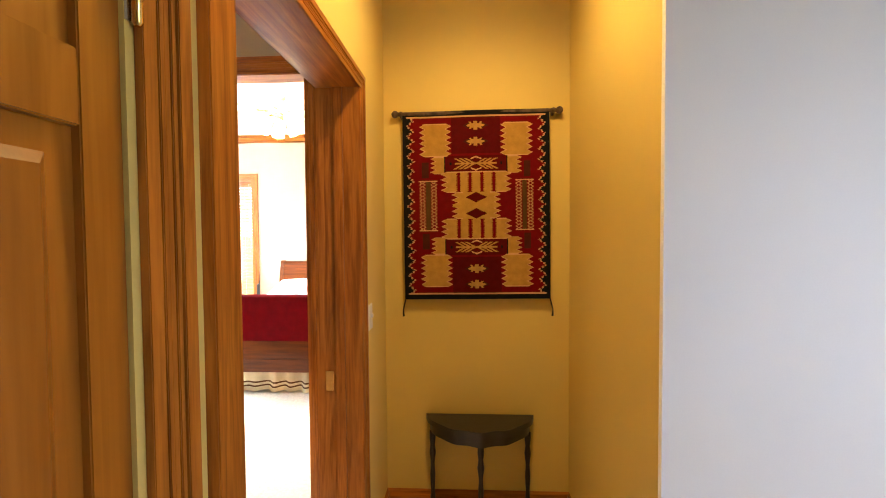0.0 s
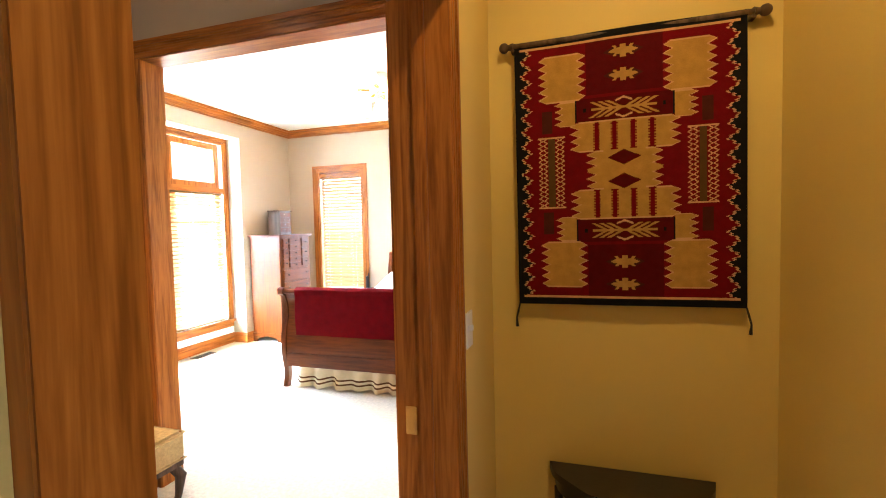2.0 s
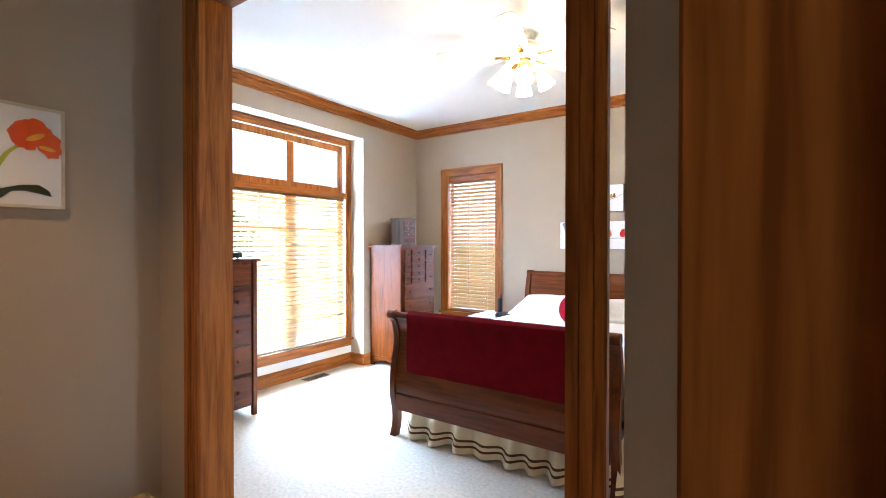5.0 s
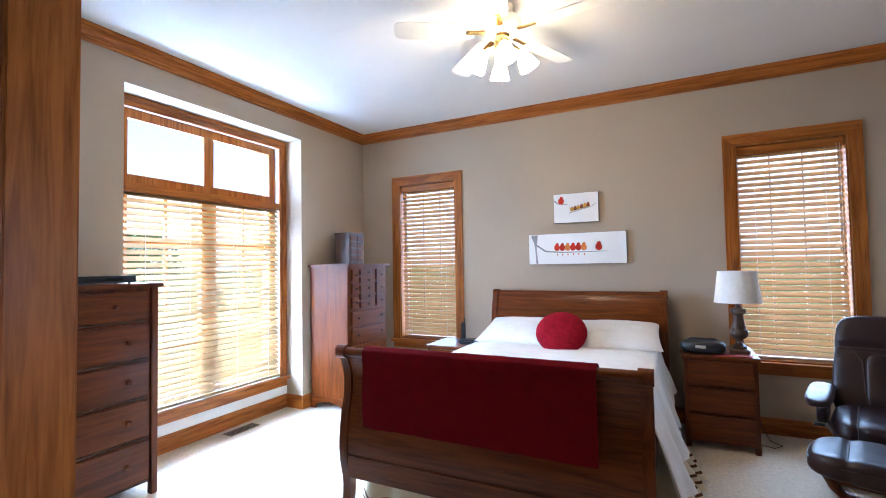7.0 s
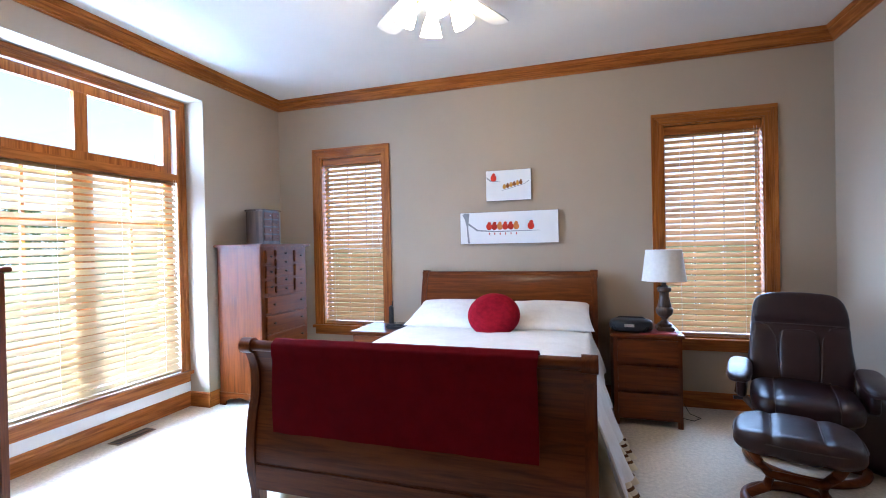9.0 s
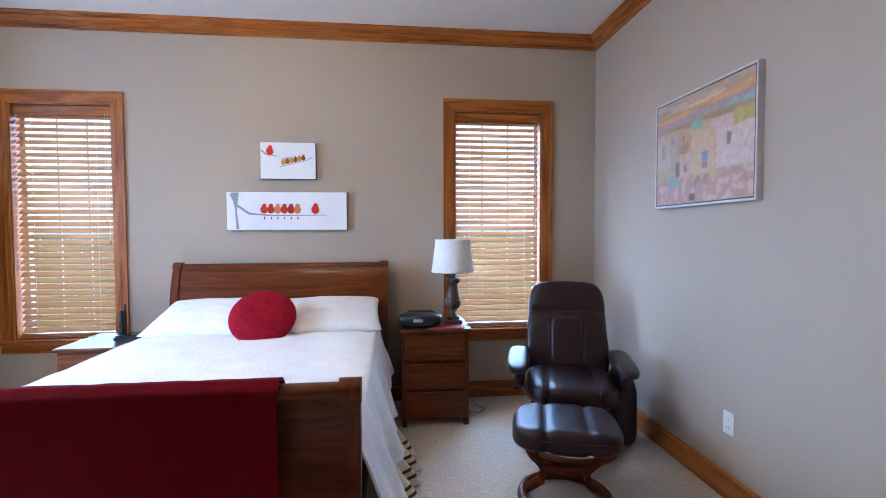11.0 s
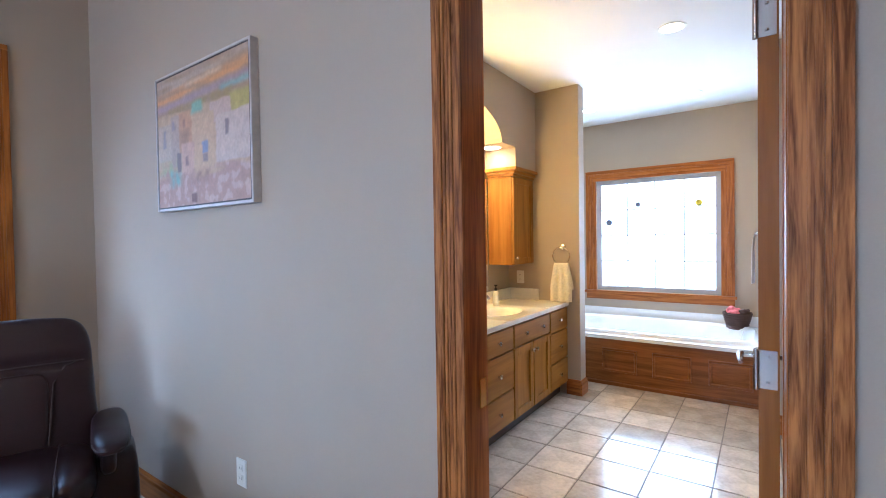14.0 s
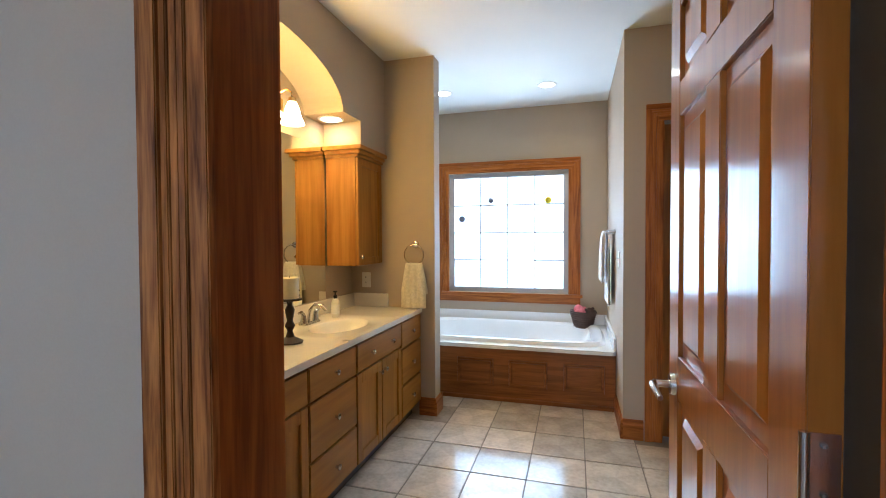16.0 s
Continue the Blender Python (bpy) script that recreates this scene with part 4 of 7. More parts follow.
def wall_plate(name, label, m, toggles):
    """A plate in the x-z plane that looks towards -y."""
    top = thing(name, label, "light switch" if toggles else "outlet", m)
    part("cover_plate", boxed(-0.036, -0.006, -0.058, 0.036, 0, 0.058, 0.0025), "plate", top)
    if toggles:
        part("toggle", boxed(-0.005, -0.017, -0.004, 0.005, -0.006, 0.014, 0.001), "plate", top)
    else:
        for z in (-0.021, 0.021):
            sk = part("socket", lathe(bmesh.new(), [(0.016, z - 0.001), (0.016, z + 0.001)], 0, 0, 4), "plate", top)
            sk.data.clear_geometry()
            bm = boxed(-0.015, -0.0085, z - 0.014, 0.015, -0.006, z + 0.014, 0.001)
            bm.to_mesh(sk.data)
            bm.free()
            for x in (-0.006, 0.006):
                part("slot", boxed(x - 0.001, -0.0090, z - 0.005, x + 0.001, -0.0086, z + 0.005), "black", sk)
    return top


wall_plate("light_switch", "ivory toggle light switch on the cream wall", pose(HL, 2.858, 1.143, 0, 0, 90), True)
wall_plate("outlet", "white wall outlet low on the taupe wall", pose(E, 5.83, 0.39, 0, 0, -90), False)
wall_plate("outlet", "ivory outlet above the vanity backsplash", pose(3.27, 5.88, 1.0, 0, 0, -90), False)
wall_plate("light_switch", "small switch by the tub", pose(3.52, 4.035, 1.16, 0, 0, 180), True)


def downlight(x, y, z, label):
    top = thing("recessed_downlight", label, "ceiling light", pose(x, y, z))
    bm = bmesh.new()
    n = 28
    ro, ri = 0.085, 0.064
    rings = [[bm.verts.new((r * math.cos(6.2832 * i / n), r * math.sin(6.2832 * i / n), zz)) for i in range(n)] for r, zz in ((ro, -0.001), (ro - 0.008, -0.008), (ri, -0.006), (ri, -0.001))]
    for a, b in zip(rings, rings[1:]):
        for i in range(n):
            bm.faces.new((a[i], a[(i + 1) % n], b[(i + 1) % n], b[i]))
    part("trim_ring", bm, "fan", top)
    part("lens", lathe(bmesh.new(), [(ri, -0.004), (ri, -0.002)], 0, 0, n), "led", top)


# Unseen fitting, added to carry the vestibule fill.
downlight(-2.2, 2.35, HALL_CEIL, "unseen recessed light added to the vestibule ceiling, lit")
downlight(0.0, 2.25, HALL_CEIL, "round recessed light in the hall ceiling, lit")
for bx, by in ((2.617, 4.515), (4.16, 4.575), (4.127, 5.506)):
    downlight(bx, by, BATH_CEIL, "round recessed bathroom ceiling light, lit")
downlight(2.76, 5.88, 2.105, "small recessed light in the vanity arch, lit")

# ---- vestibule ----


def flat(bm, pts, y):
    bm.faces.new([bm.verts.new((x, y, z)) for x, z in pts])


def blob(bm, cx, cz, rx, rz, y, turn=0.0, n=18, wob=0.0, seed=0):
    c, s = math.cos(turn), math.sin(turn)
    pts = []
    for i in range(n):
        t = 6.2832 * i / n
        k = 1 + wob * noise.noise((math.cos(t) * 2 + seed, math.sin(t) * 2, seed))
        u, v = rx * k * math.cos(t), rz * k * math.sin(t)
        pts.append((cx + u * c - v * s, cz + u * s + v * c))
    flat(bm, pts, y)


def picture(name, label, m, w, h, depth, frame_mat, rim, backing="canvas"):
    """A framed picture in the x-z plane that looks towards -y; origin at the middle of its back."""
    top = thing(name, label, "picture", m)
    if rim:
        bm = bmesh.new()
        for x0, z0, x1, z1 in ((-w / 2, -h / 2, -w / 2 + rim, h / 2), (w / 2 - rim, -h / 2, w / 2, h / 2), (-w / 2 + rim, -h / 2, w / 2 - rim, -h / 2 + rim), (-w / 2 + rim, h / 2 - rim, w / 2 - rim, h / 2)):
            box(bm, x0, -depth, z0, x1, -0.001, z1, 0.0015)
        part("frame", bm, frame_mat, top)
    part("canvas", boxed(-w / 2 + rim, -depth + 0.004, -h / 2 + rim, w / 2 - rim, -0.001, h / 2 - rim), backing, top)
    return top


def painted(top, name, bm, mat):
    bmesh.ops.recalc_face_normals(bm, faces=bm.faces)
    for f in bm.faces:
        if f.normal.y > 0:
            f.normal_flip()
    return part(name, bm, mat, top, smooth=None)


tulip = picture("tulip_picture", "square framed watercolour of an orange tulip", pose(-2.88, 2.935, 1.745, 0, 0, 90), 0.295, 0.372, 0.022, "frame_wood", 0.011)
yy = -0.0190
bm = bmesh.new()
for i, (x, z, a, b, r) in enumerate(((0.035, 0.075, 0.036, 0.026, 0.4), (0.075, 0.055, 0.038, 0.026, -0.6), (0.055, 0.085, 0.034, 0.024, -0.2), (0.03, 0.055, 0.026, 0.034, 0.5), (0.085, 0.035, 0.03, 0.022, -0.9))):
    blob(bm, 0.062 + 1.35 * (x - 0.055), 0.072 + 1.35 * (z - 0.06), 1.4 * a, 1.4 * b, yy - 0.0004 * i, r, 20, 0.35, i)
painted(tulip, "petals", bm, dye("tulip_orange", (0.78, 0.10, 0.015)))
bm = bmesh.new()
blob(bm, 0.062, 0.072, 0.03, 0.010, yy - 0.0026, 0.5), blob(bm, 0.095, 0.035, 0.025, 0.008, yy - 0.0026, -0.2)
painted(tulip, "petal_light", bm, dye("tulip_yellow", (0.85, 0.42, 0.05)))
bm = bmesh.new()
pts = [(0.02, 0.04), (-0.015, 0.005), (-0.04, -0.045), (-0.06, -0.11), (-0.075, -0.165)]
flat(bm, [(x + 0.008, z) for x, z in pts] + [(x - 0.008, z) for x, z in pts[::-1]], yy)
painted(tulip, "stem", bm, dye("tulip_stem", (0.42, 0.48, 0.05)))
bm = bmesh.new()
left = [(-0.118, 0.155), (-0.095, 0.12), (-0.065, 0.085), (-0.048, 0.04), (-0.05, -0.005), (-0.072, -0.035), (-0.062, -0.09), (-0.085, -0.14), (-0.115, -0.165), (-0.125, -0.16), (-0.118, -0.11), (-0.105, -0.06), (-0.10, -0.01), (-0.085, 0.03), (-0.095, 0.075), (-0.112, 0.11)]
flat(bm, left, yy - 0.0008)
flat(bm, [(-0.09, -0.165), (-0.04, -0.125), (0.02, -0.105), (0.07, -0.10), (0.10, -0.12), (0.108, -0.142), (0.08, -0.135), (0.03, -0.125), (-0.005, -0.13), (-0.03, -0.155), (-0.06, -0.168)], yy - 0.0012)
painted(tulip, "leaves", bm, dye("tulip_leaf", (0.035, 0.05, 0.022)))
glassp = part("glazing", boxed(-0.136, -0.0225, -0.175, 0.136, -0.0215, 0.175), "glass", tulip)
glassp.visible_shadow = False


def bench():
    top = thing("upholstered_bench", "tan upholstered bench with dark curved wooden legs", "bench", pose(-2.465, 2.76, 0))
    part("seat_rail", boxed(-0.245, -0.53, 0.25, 0.245, 0.53, 0.2795, 0.004), "walnut", top)
    c = part("seat", boxed(-0.255, -0.54, 0.28, 0.255, 0.54, 0.435, 0.022), "bench", top)
    for z in (0.288, 0.425):
        part("welt", tube(bmesh.new(), [(-0.252, -0.537, z), (0.252, -0.537, z), (0.252, 0.537, z), (-0.252, 0.537, z)], 0.004, 6, True), "bench", c)
    for sx in (-1, 1):
        for sy in (-1, 1):
            x, y = sx * 0.215, sy * 0.49
            part("leg", tube(bmesh.new(), [(x, y, 0.2505), (x + sx * 0.022, y + sy * 0.022, 0.20), (x + sx * 0.012, y + sy * 0.012, 0.10), (x, y, 0.035), (x + sx * 0.014, y + sy * 0.014, 0.004)], [0.030, 0.028, 0.018, 0.014, 0.022], 12), "walnut", top)


bench()

# ---- bedroom ----


def sleigh_board(y0, curve, x0, x1, thick, name_panel, top, low):
    """Curved panel between two scrolled posts; curve: rows of y offset and height."""
    def smooth_pts(rows, n=40):
        ys, zs = [r[0] for r in rows], [r[1] for r in rows]
        t = np.linspace(0, len(rows) - 1, n)
        out = []
        for v in t:
            i = min(int(v), len(rows) - 2)
            f = v - i
            p = [rows[max(0, min(len(rows) - 1, i + k))] for k in (-1, 0, 1, 2)]
            out.append(tuple(0.5 * (2 * p[1][d] + (p[2][d] - p[0][d]) * f + (2 * p[0][d] - 5 * p[1][d] + 4 * p[2][d] - p[3][d]) * f * f + (3 * p[1][d] - p[0][d] - 3 * p[2][d] + p[3][d]) * f ** 3) for d in (0, 1)))
        return out
    pts = smooth_pts(curve)
    for xa, xb in ((x0, x0 + 0.05), (x1 - 0.05, x1)):
        bm = bmesh.new()
        prism(bm, [(y0 + y - thick * 0.9, z) for y, z in pts] + [(y0 + y + thick * 0.9, z) for y, z in pts[::-1]], "x", xa, xb)
        yt, zt = pts[-1]
        bmesh.ops.create_cone(bm, cap_ends=True, segments=20, radius1=0.037, radius2=0.037, depth=0.062, matrix=pose((xa + xb) / 2, y0 + yt, zt - 0.012, 0, 90, 0))
        part("post", bm, "cherry_z", top)
    bm = bmesh.new()
    inner = [p for p in pts if p[1] >= low]
    prism(bm, [(y0 + y - thick * 0.45, z) for y, z in inner] + [(y0 + y + thick * 0.45, z) for y, z in inner[::-1]], "x", x0 + 0.05, x1 - 0.05)
    part(name_panel, bm, "cherry_x", top)
    yt, zt = pts[-1]
    part("scroll_rail", tube(bmesh.new(), [(x0 + 0.05, y0 + yt, zt - 0.012), (x1 - 0.05, y0 + yt, zt - 0.012)], 0.026, 16), "cherry_x", top)
    bm = bmesh.new()
    ym = [p for p in pts if abs(p[1] - (low + 0.13)) < 0.02][0][0]
    box(bm, x0 + 0.05, y0 + ym - thick * 0.75, low, x1 - 0.05, y0 + ym + thick * 0.75, low + 0.13, 0.006)
    part("lower_rail", bm, "cherry_x", top)


def bed():
    top = thing("sleigh_bed", "dark cherry sleigh bed with a scrolled footboard", "bed")
    foot = [(-0.03, 0.0), (-0.005, 0.08), (-0.002, 0.17), (-0.026, 0.28), (-0.034, 0.395), (-0.014, 0.55), (0.014, 0.665), (0.012, 0.78), (-0.02, 0.865), (-0.05, 0.918)]
    head = [(0.0, 0.0), (0.0, 0.3), (-0.01, 0.6), (0.005, 0.85), (0.035, 1.0), (0.06, 1.075), (0.085, 1.118)]
    sleigh_board(5.095, foot, -2.93, -1.285, 0.03, "footboard_panel", top, 0.20)
    sleigh_board(7.215, head, -2.80, -1.235, 0.028, "headboard_panel", top, 0.25)
    for x in (-2.80, -1.335):
        part("side_rail", boxed(x, 5.16, 0.20, x + 0.03, 7.20, 0.36, 0.004), "cherry_y", top)
    part("box_spring", boxed(-2.755, 5.19, 0.22, -1.35, 7.17, 0.45, 0.02), "ruffle", top)
    part("mattress", boxed(-2.765, 5.19, 0.452, -1.34, 7.17, 0.68, 0.05), "linen", top)


bed()


def bedspread():
    """A quilted white cover: flat on the mattress, hanging down both sides in folds."""
    xl, xr, y0, y1, zt = -2.79, -1.315, 5.20, 7.14, 0.70
    drop_l, drop_r = 0.36, 0.46
    w = xr - xl
    total = drop_l + w + drop_r
    def fn(u, v):
        s, y = u * total, y0 + (y1 - y0) * v
        q = 0.006 * noise.noise((s * 7, y * 7, 0)) + 0.008 * noise.noise((s * 2.2, y * 2.2, 3))
        if s < drop_l:
            d = drop_l - s
            return (xl - 0.03 * (d / drop_l) ** 0.5 - 0.022 * (d / drop_l) * math.sin(y * 17 + 2), y, zt - d + q)
        if s > drop_l + w:
            d = s - drop_l - w
            f = d / drop_r
            long = 1.06 - 0.42 * v + 0.06 * math.sin(y * 9) + 0.02 * abs(math.sin(y * 38))
            fold = 0.022 * math.sin(y * 15) + 0.016 * math.sin(y * 33 + 1) + 0.012 * noise.noise((y * 12, f * 2, 4))
            return (xr + 0.035 * f ** 0.5 + fold * f + (0.05 + 0.09 * (1 - v)) * f, y, zt - d * long + q)
        x = xl + s - drop_l
        e = min(x - xl, xr - x)
        return (x, y, zt + q + 0.018 * min(1, e / 0.12) - 0.01)
    return sheet(bmesh.new(), fn, 90, 70, 0.008)


solid("bedspread", bedspread(), "linen", "white quilted bedspread hanging over the bed sides", "bedspread", smooth=80)


def dust_ruffle():
    """Cream gathered cloth round the base of the bed, with a brown band near its hem."""
    top = thing("bed_skirt", "cream gathered bed skirt with a brown band", "bed skirt")
    path = [(-1.30, 7.12), (-1.30, 5.16), (-2.80, 5.16), (-2.80, 7.12)]
    segs = []
    for (xa, ya), (xb, yb) in zip(path, path[1:]):
        n = int(math.dist((xa, ya), (xb, yb)) / 0.012)
        segs += [(xa + (xb - xa) * i / n, ya + (yb - ya) * i / n, (yb - ya, xa - xb)) for i in range(n)]
    def col(i, v):
        x, y, (nx, ny) = segs[i]
        l = math.hypot(nx, ny)
        nx, ny = -nx / l, -ny / l
        if y < 5.3 and abs(ny) > 0.5:
            ny = -abs(ny)
        f = 1 - v
        k = i * 0.012
        flare = 0.085 if x < -1.31 else 0.085 + 0.13 * max(0.0, min(1.0, (6.75 - y) / 0.3))
        amp = f * (0.042 * math.sin(k * 34 + 3 * noise.noise((k * 2, 0, 0))) + 0.05 * noise.noise((k * 8, 1, 0))) + flare * f ** 0.8
        return (x + nx * amp, y + ny * amp, 0.012 + 0.30 * v + 0.012 * f * noise.noise((k * 6, 5, 0)))
    rows = [0, 0.05, 0.12, 0.17, 0.24, 0.29, 0.5, 0.75, 1.0]
    for nm, rs, mat in (("skirt_cloth", rows[:3], "ruffle"), ("brown_band", rows[2:4], "brown_band"), ("skirt_cloth", rows[3:5], "ruffle"), ("brown_band", rows[4:6], "brown_band"), ("skirt_cloth", rows[5:], "ruffle")):
        bm = bmesh.new()
        g = [[bm.verts.new(col(i, v)) for v in rs] for i in range(len(segs))]
        for a, b in zip(g, g[1:]):
            for j in range(len(rs) - 1):
                bm.faces.new((a[j], b[j], b[j + 1], a[j + 1]))
        part(nm, bm, mat, top, smooth=80)


dust_ruffle()


def pillow(name, label, cx, cy, cz, sx, sy, sz, tilt, mat, seed):
    bm = bmesh.new()
    nu, nv = 36, 24
    def surf(side):
        def fn(u, v):
            x, y = 2 * u - 1, 2 * v - 1
            t = (max(0, 1 - abs(x) ** 2.6) * max(0, 1 - abs(y) ** 2.6)) ** 0.45
            pinch = 1 + 0.05 * (abs(x) * abs(y)) ** 2 - 0.05 * (1 - max(abs(x), abs(y)))
            w = 0.10 * noise.noise((x * 2 + seed, y * 2, side))
            return (x * sx * pinch, y * sy * pinch, side * sz * t * (1 + w) + 0.01 * noise.noise((x * 3, y * 3 + seed, 0)) * t)
        return fn
    sheet(bm, surf(1), nu, nv), sheet(bm, surf(-1), nu, nv)
    bmesh.ops.remove_doubles(bm, verts=bm.verts, dist=0.0008)
    bmesh.ops.recalc_face_normals(bm, faces=bm.faces)
    return solid(name, bm, mat, label, "pillow", pose(cx, cy, cz, *tilt), smooth=80)


pillow("pillow", "white bed pillow leaning on the headboard", -2.40, 6.98, 0.785, 0.375, 0.235, 0.072, (18, 0, -3), "linen", 1.0)
pillow("pillow", "white bed pillow leaning on the headboard", -1.665, 6.98, 0.785, 0.365, 0.235, 0.072, (18, 0, 4), "linen", 5.0)


def round_cushion():
    top = thing("round_cushion", "round red knitted cushion against the pillows", "cushion", pose(-2.02, 6.73, 0.825, 48, 0, 8))
    prof = [(0.004, -0.052)] + [(0.20 * math.sin(math.pi * (0.06 + 0.88 * i / 14)) ** 0.6, -0.075 + 0.15 * i / 14) for i in range(1, 14)] + [(0.004, 0.052)]
    part("cover", lathe(bmesh.new(), prof, 0, 0, 48), "red_knit", top, smooth=80)
    part("piping", tube(bmesh.new(), [(0.2 * math.cos(6.2832 * i / 48), 0.2 * math.sin(6.2832 * i / 48), 0) for i in range(48)], 0.005, 6, True), "red_knit", top)


round_cushion()


def throw():
    """A red blanket laid over the footboard."""
    prof = [(5.012, 0.512), (5.010, 0.62), (5.006, 0.74), (5.002, 0.84), (4.998, 0.885), (5.004, 0.928), (5.035, 0.950), (5.078, 0.942), (5.115, 0.90), (5.15, 0.83), (5.175, 0.74), (5.20, 0.715)]
    n = 44
    ts = np.linspace(0, len(prof) - 1, n + 1)
    def fn(u, v):
        t = ts[int(round(v * n))]
        i = min(int(t), len(prof) - 2)
        f = t - i
        y, z = (prof[i][k] * (1 - f) + prof[i + 1][k] * f for k in (0, 1))
        x = -2.737 + 1.232 * u
        hang = max(0.0, 0.85 - z) if y < 5.08 else 0.0
        return (x + 0.01 * noise.noise((u * 3, v * 5, 2)), y - 0.02 * hang * (1 + noise.noise((u * 6, 0.4, 0))) - 0.004, z + 0.003 * noise.noise((u * 20, v * 20, 0)))
    return sheet(bmesh.new(), fn, 60, n, 0.009)


solid("throw_blanket", throw(), "red_wool", "deep red wool blanket folded over the footboard", "blanket", smooth=80)


def knob(bm, x, y, z, r=0.012, out="x"):
    pr = [(r * 0.5, 0), (r * 0.45, 0.010), (r, 0.016), (r * 0.95, 0.022), (r * 0.3, 0.026)]
    b2 = lathe(bmesh.new(), pr, 0, 0, 12)
    m = pose(x, y, z, 0, 90, 0) if out == "x" else pose(x, y, z, 90, 0, 0) if out == "-y" else pose(x, y, z)
    bmesh.ops.transform(b2, matrix=m, verts=b2.verts)
    me = bpy.data.meshes.new("tmp")
    b2.to_mesh(me)
    b2.free()
    bm.from_mesh(me)
    bpy.data.meshes.remove(me)
    return bm


def drawer_front(top, face, out, p0, p1, z0, z1, mat, knobs, knob_mat, r=0.012, inset=0.008, t=0.022):
    """A drawer front on a cabinet face, with its knobs. out: 'x' (front looks to +x) or '-y'."""
    if out == "x":
        bm = boxed(face, p0 + inset, z0 + inset, face + t, p1 - inset, z1 - inset, 0.006)
    else:
        bm = boxed(p0 + inset, face - t, z0 + inset, p1 - inset, face, z1 - inset, 0.004)
    d = part("drawer", bm, mat, top)
    for k in knobs:
        p, z = p0 + (p1 - p0) * k, (z0 + z1) / 2
        kb = knob(bmesh.new(), *((face + t, p, z) if out == "x" else (p, face - t, z)), r, out)
        part("knob", kb, knob_mat, d)
    return d


def chest():
    """Tall chest: three columns of small drawers over wide ones, scalloped base."""
    x0, x1, y0, y1 = -4.455, -3.99, 6.455, 7.115
    top = thing("tall_chest", "tall cherry chest with many small drawers", "chest of drawers")
    part("carcass", boxed(x0, y0, 0.115, x1, y1, 1.395, 0.004), "cherry_z", top)
    part("chest_top", boxed(x0 - 0.015, y0 - 0.03, 1.395, x1 + 0.035, y1 + 0.03, 1.42, 0.007), "cherry_y", top)
    def scallop(a0, a1):
        pts = [(a0, 0.0), (a0, 0.115), (a1, 0.115), (a1, 0.0), (a1 - 0.06, 0.0)]
        for i in range(13):
            t = i / 12
            pts.append((a1 - 0.06 - (a1 - a0 - 0.12) * t, 0.03 + 0.035 * math.sin(math.pi * t) + 0.012 * abs(math.sin(3 * math.pi * t))))
        return pts + [(a0 + 0.06, 0.0)]
    bm = bmesh.new()
    prism(bm, scallop(y0, y1), "x", x1 - 0.02, x1 + 0.004)
    part("plinth", bm, "cherry_y", top)
    for y in (y0 - 0.004, y1 - 0.016):
        bm = bmesh.new()
        prism(bm, scallop(x0, x1 - 0.02), "y", y, y + 0.02)
        part("plinth", bm, "cherry_x", top)
    a, b = y0 + 0.04, y1 - 0.04
    c1, c2 = y0 + 0.163, y0 + 0.448
    for k in range(3):
        z1 = 1.375 - k * 0.135
        drawer_front(top, x1, "x", a, c1, z1 - 0.13, z1, "cherry_y", (0.5,), "iron", 0.010)
        drawer_front(top, x1, "x", c2, b, z1 - 0.13, z1, "cherry_y", (0.5,), "iron", 0.010)
    for k in range(5):
        z1 = 1.375 - k * 0.081
        drawer_front(top, x1, "x", c1 + 0.01, c2 - 0.01, z1 - 0.077, z1, "cherry_y", (0.5,), "iron", 0.010)
    z = 0.962
    for k in range(5):
        drawer_front(top, x1, "x", a, b, z - 0.155, z, "cherry_y", (0.16, 0.84), "iron", 0.011)
        z -= 0.165


chest()


def jewel_box():
    top = thing("jewellery_box", "small dark wooden box with four little drawers on the chest", "jewellery box", pose(-4.28, 6.86, 1.42))
    part("box_body", boxed(-0.095, -0.125, 0.012, 0.095, 0.125, 0.315, 0.004), "walnut", top)
    part("box_lid", boxed(-0.105, -0.135, 0.315, 0.108, 0.135, 0.332, 0.005), "walnut", top)
    part("box_base", boxed(-0.10, -0.13, 0.0, 0.10, 0.13, 0.012, 0.003), "walnut", top)
    for k in range(4):
        for s in (0, 1):
            drawer_front(top, 0.095, "x", -0.11 + 0.11 * s, 0.11 * s, 0.03 + 0.07 * k, 0.095 + 0.07 * k, "cherry_y", (0.5,), "nickel", 0.007, 0.003, 0.008)


jewel_box()


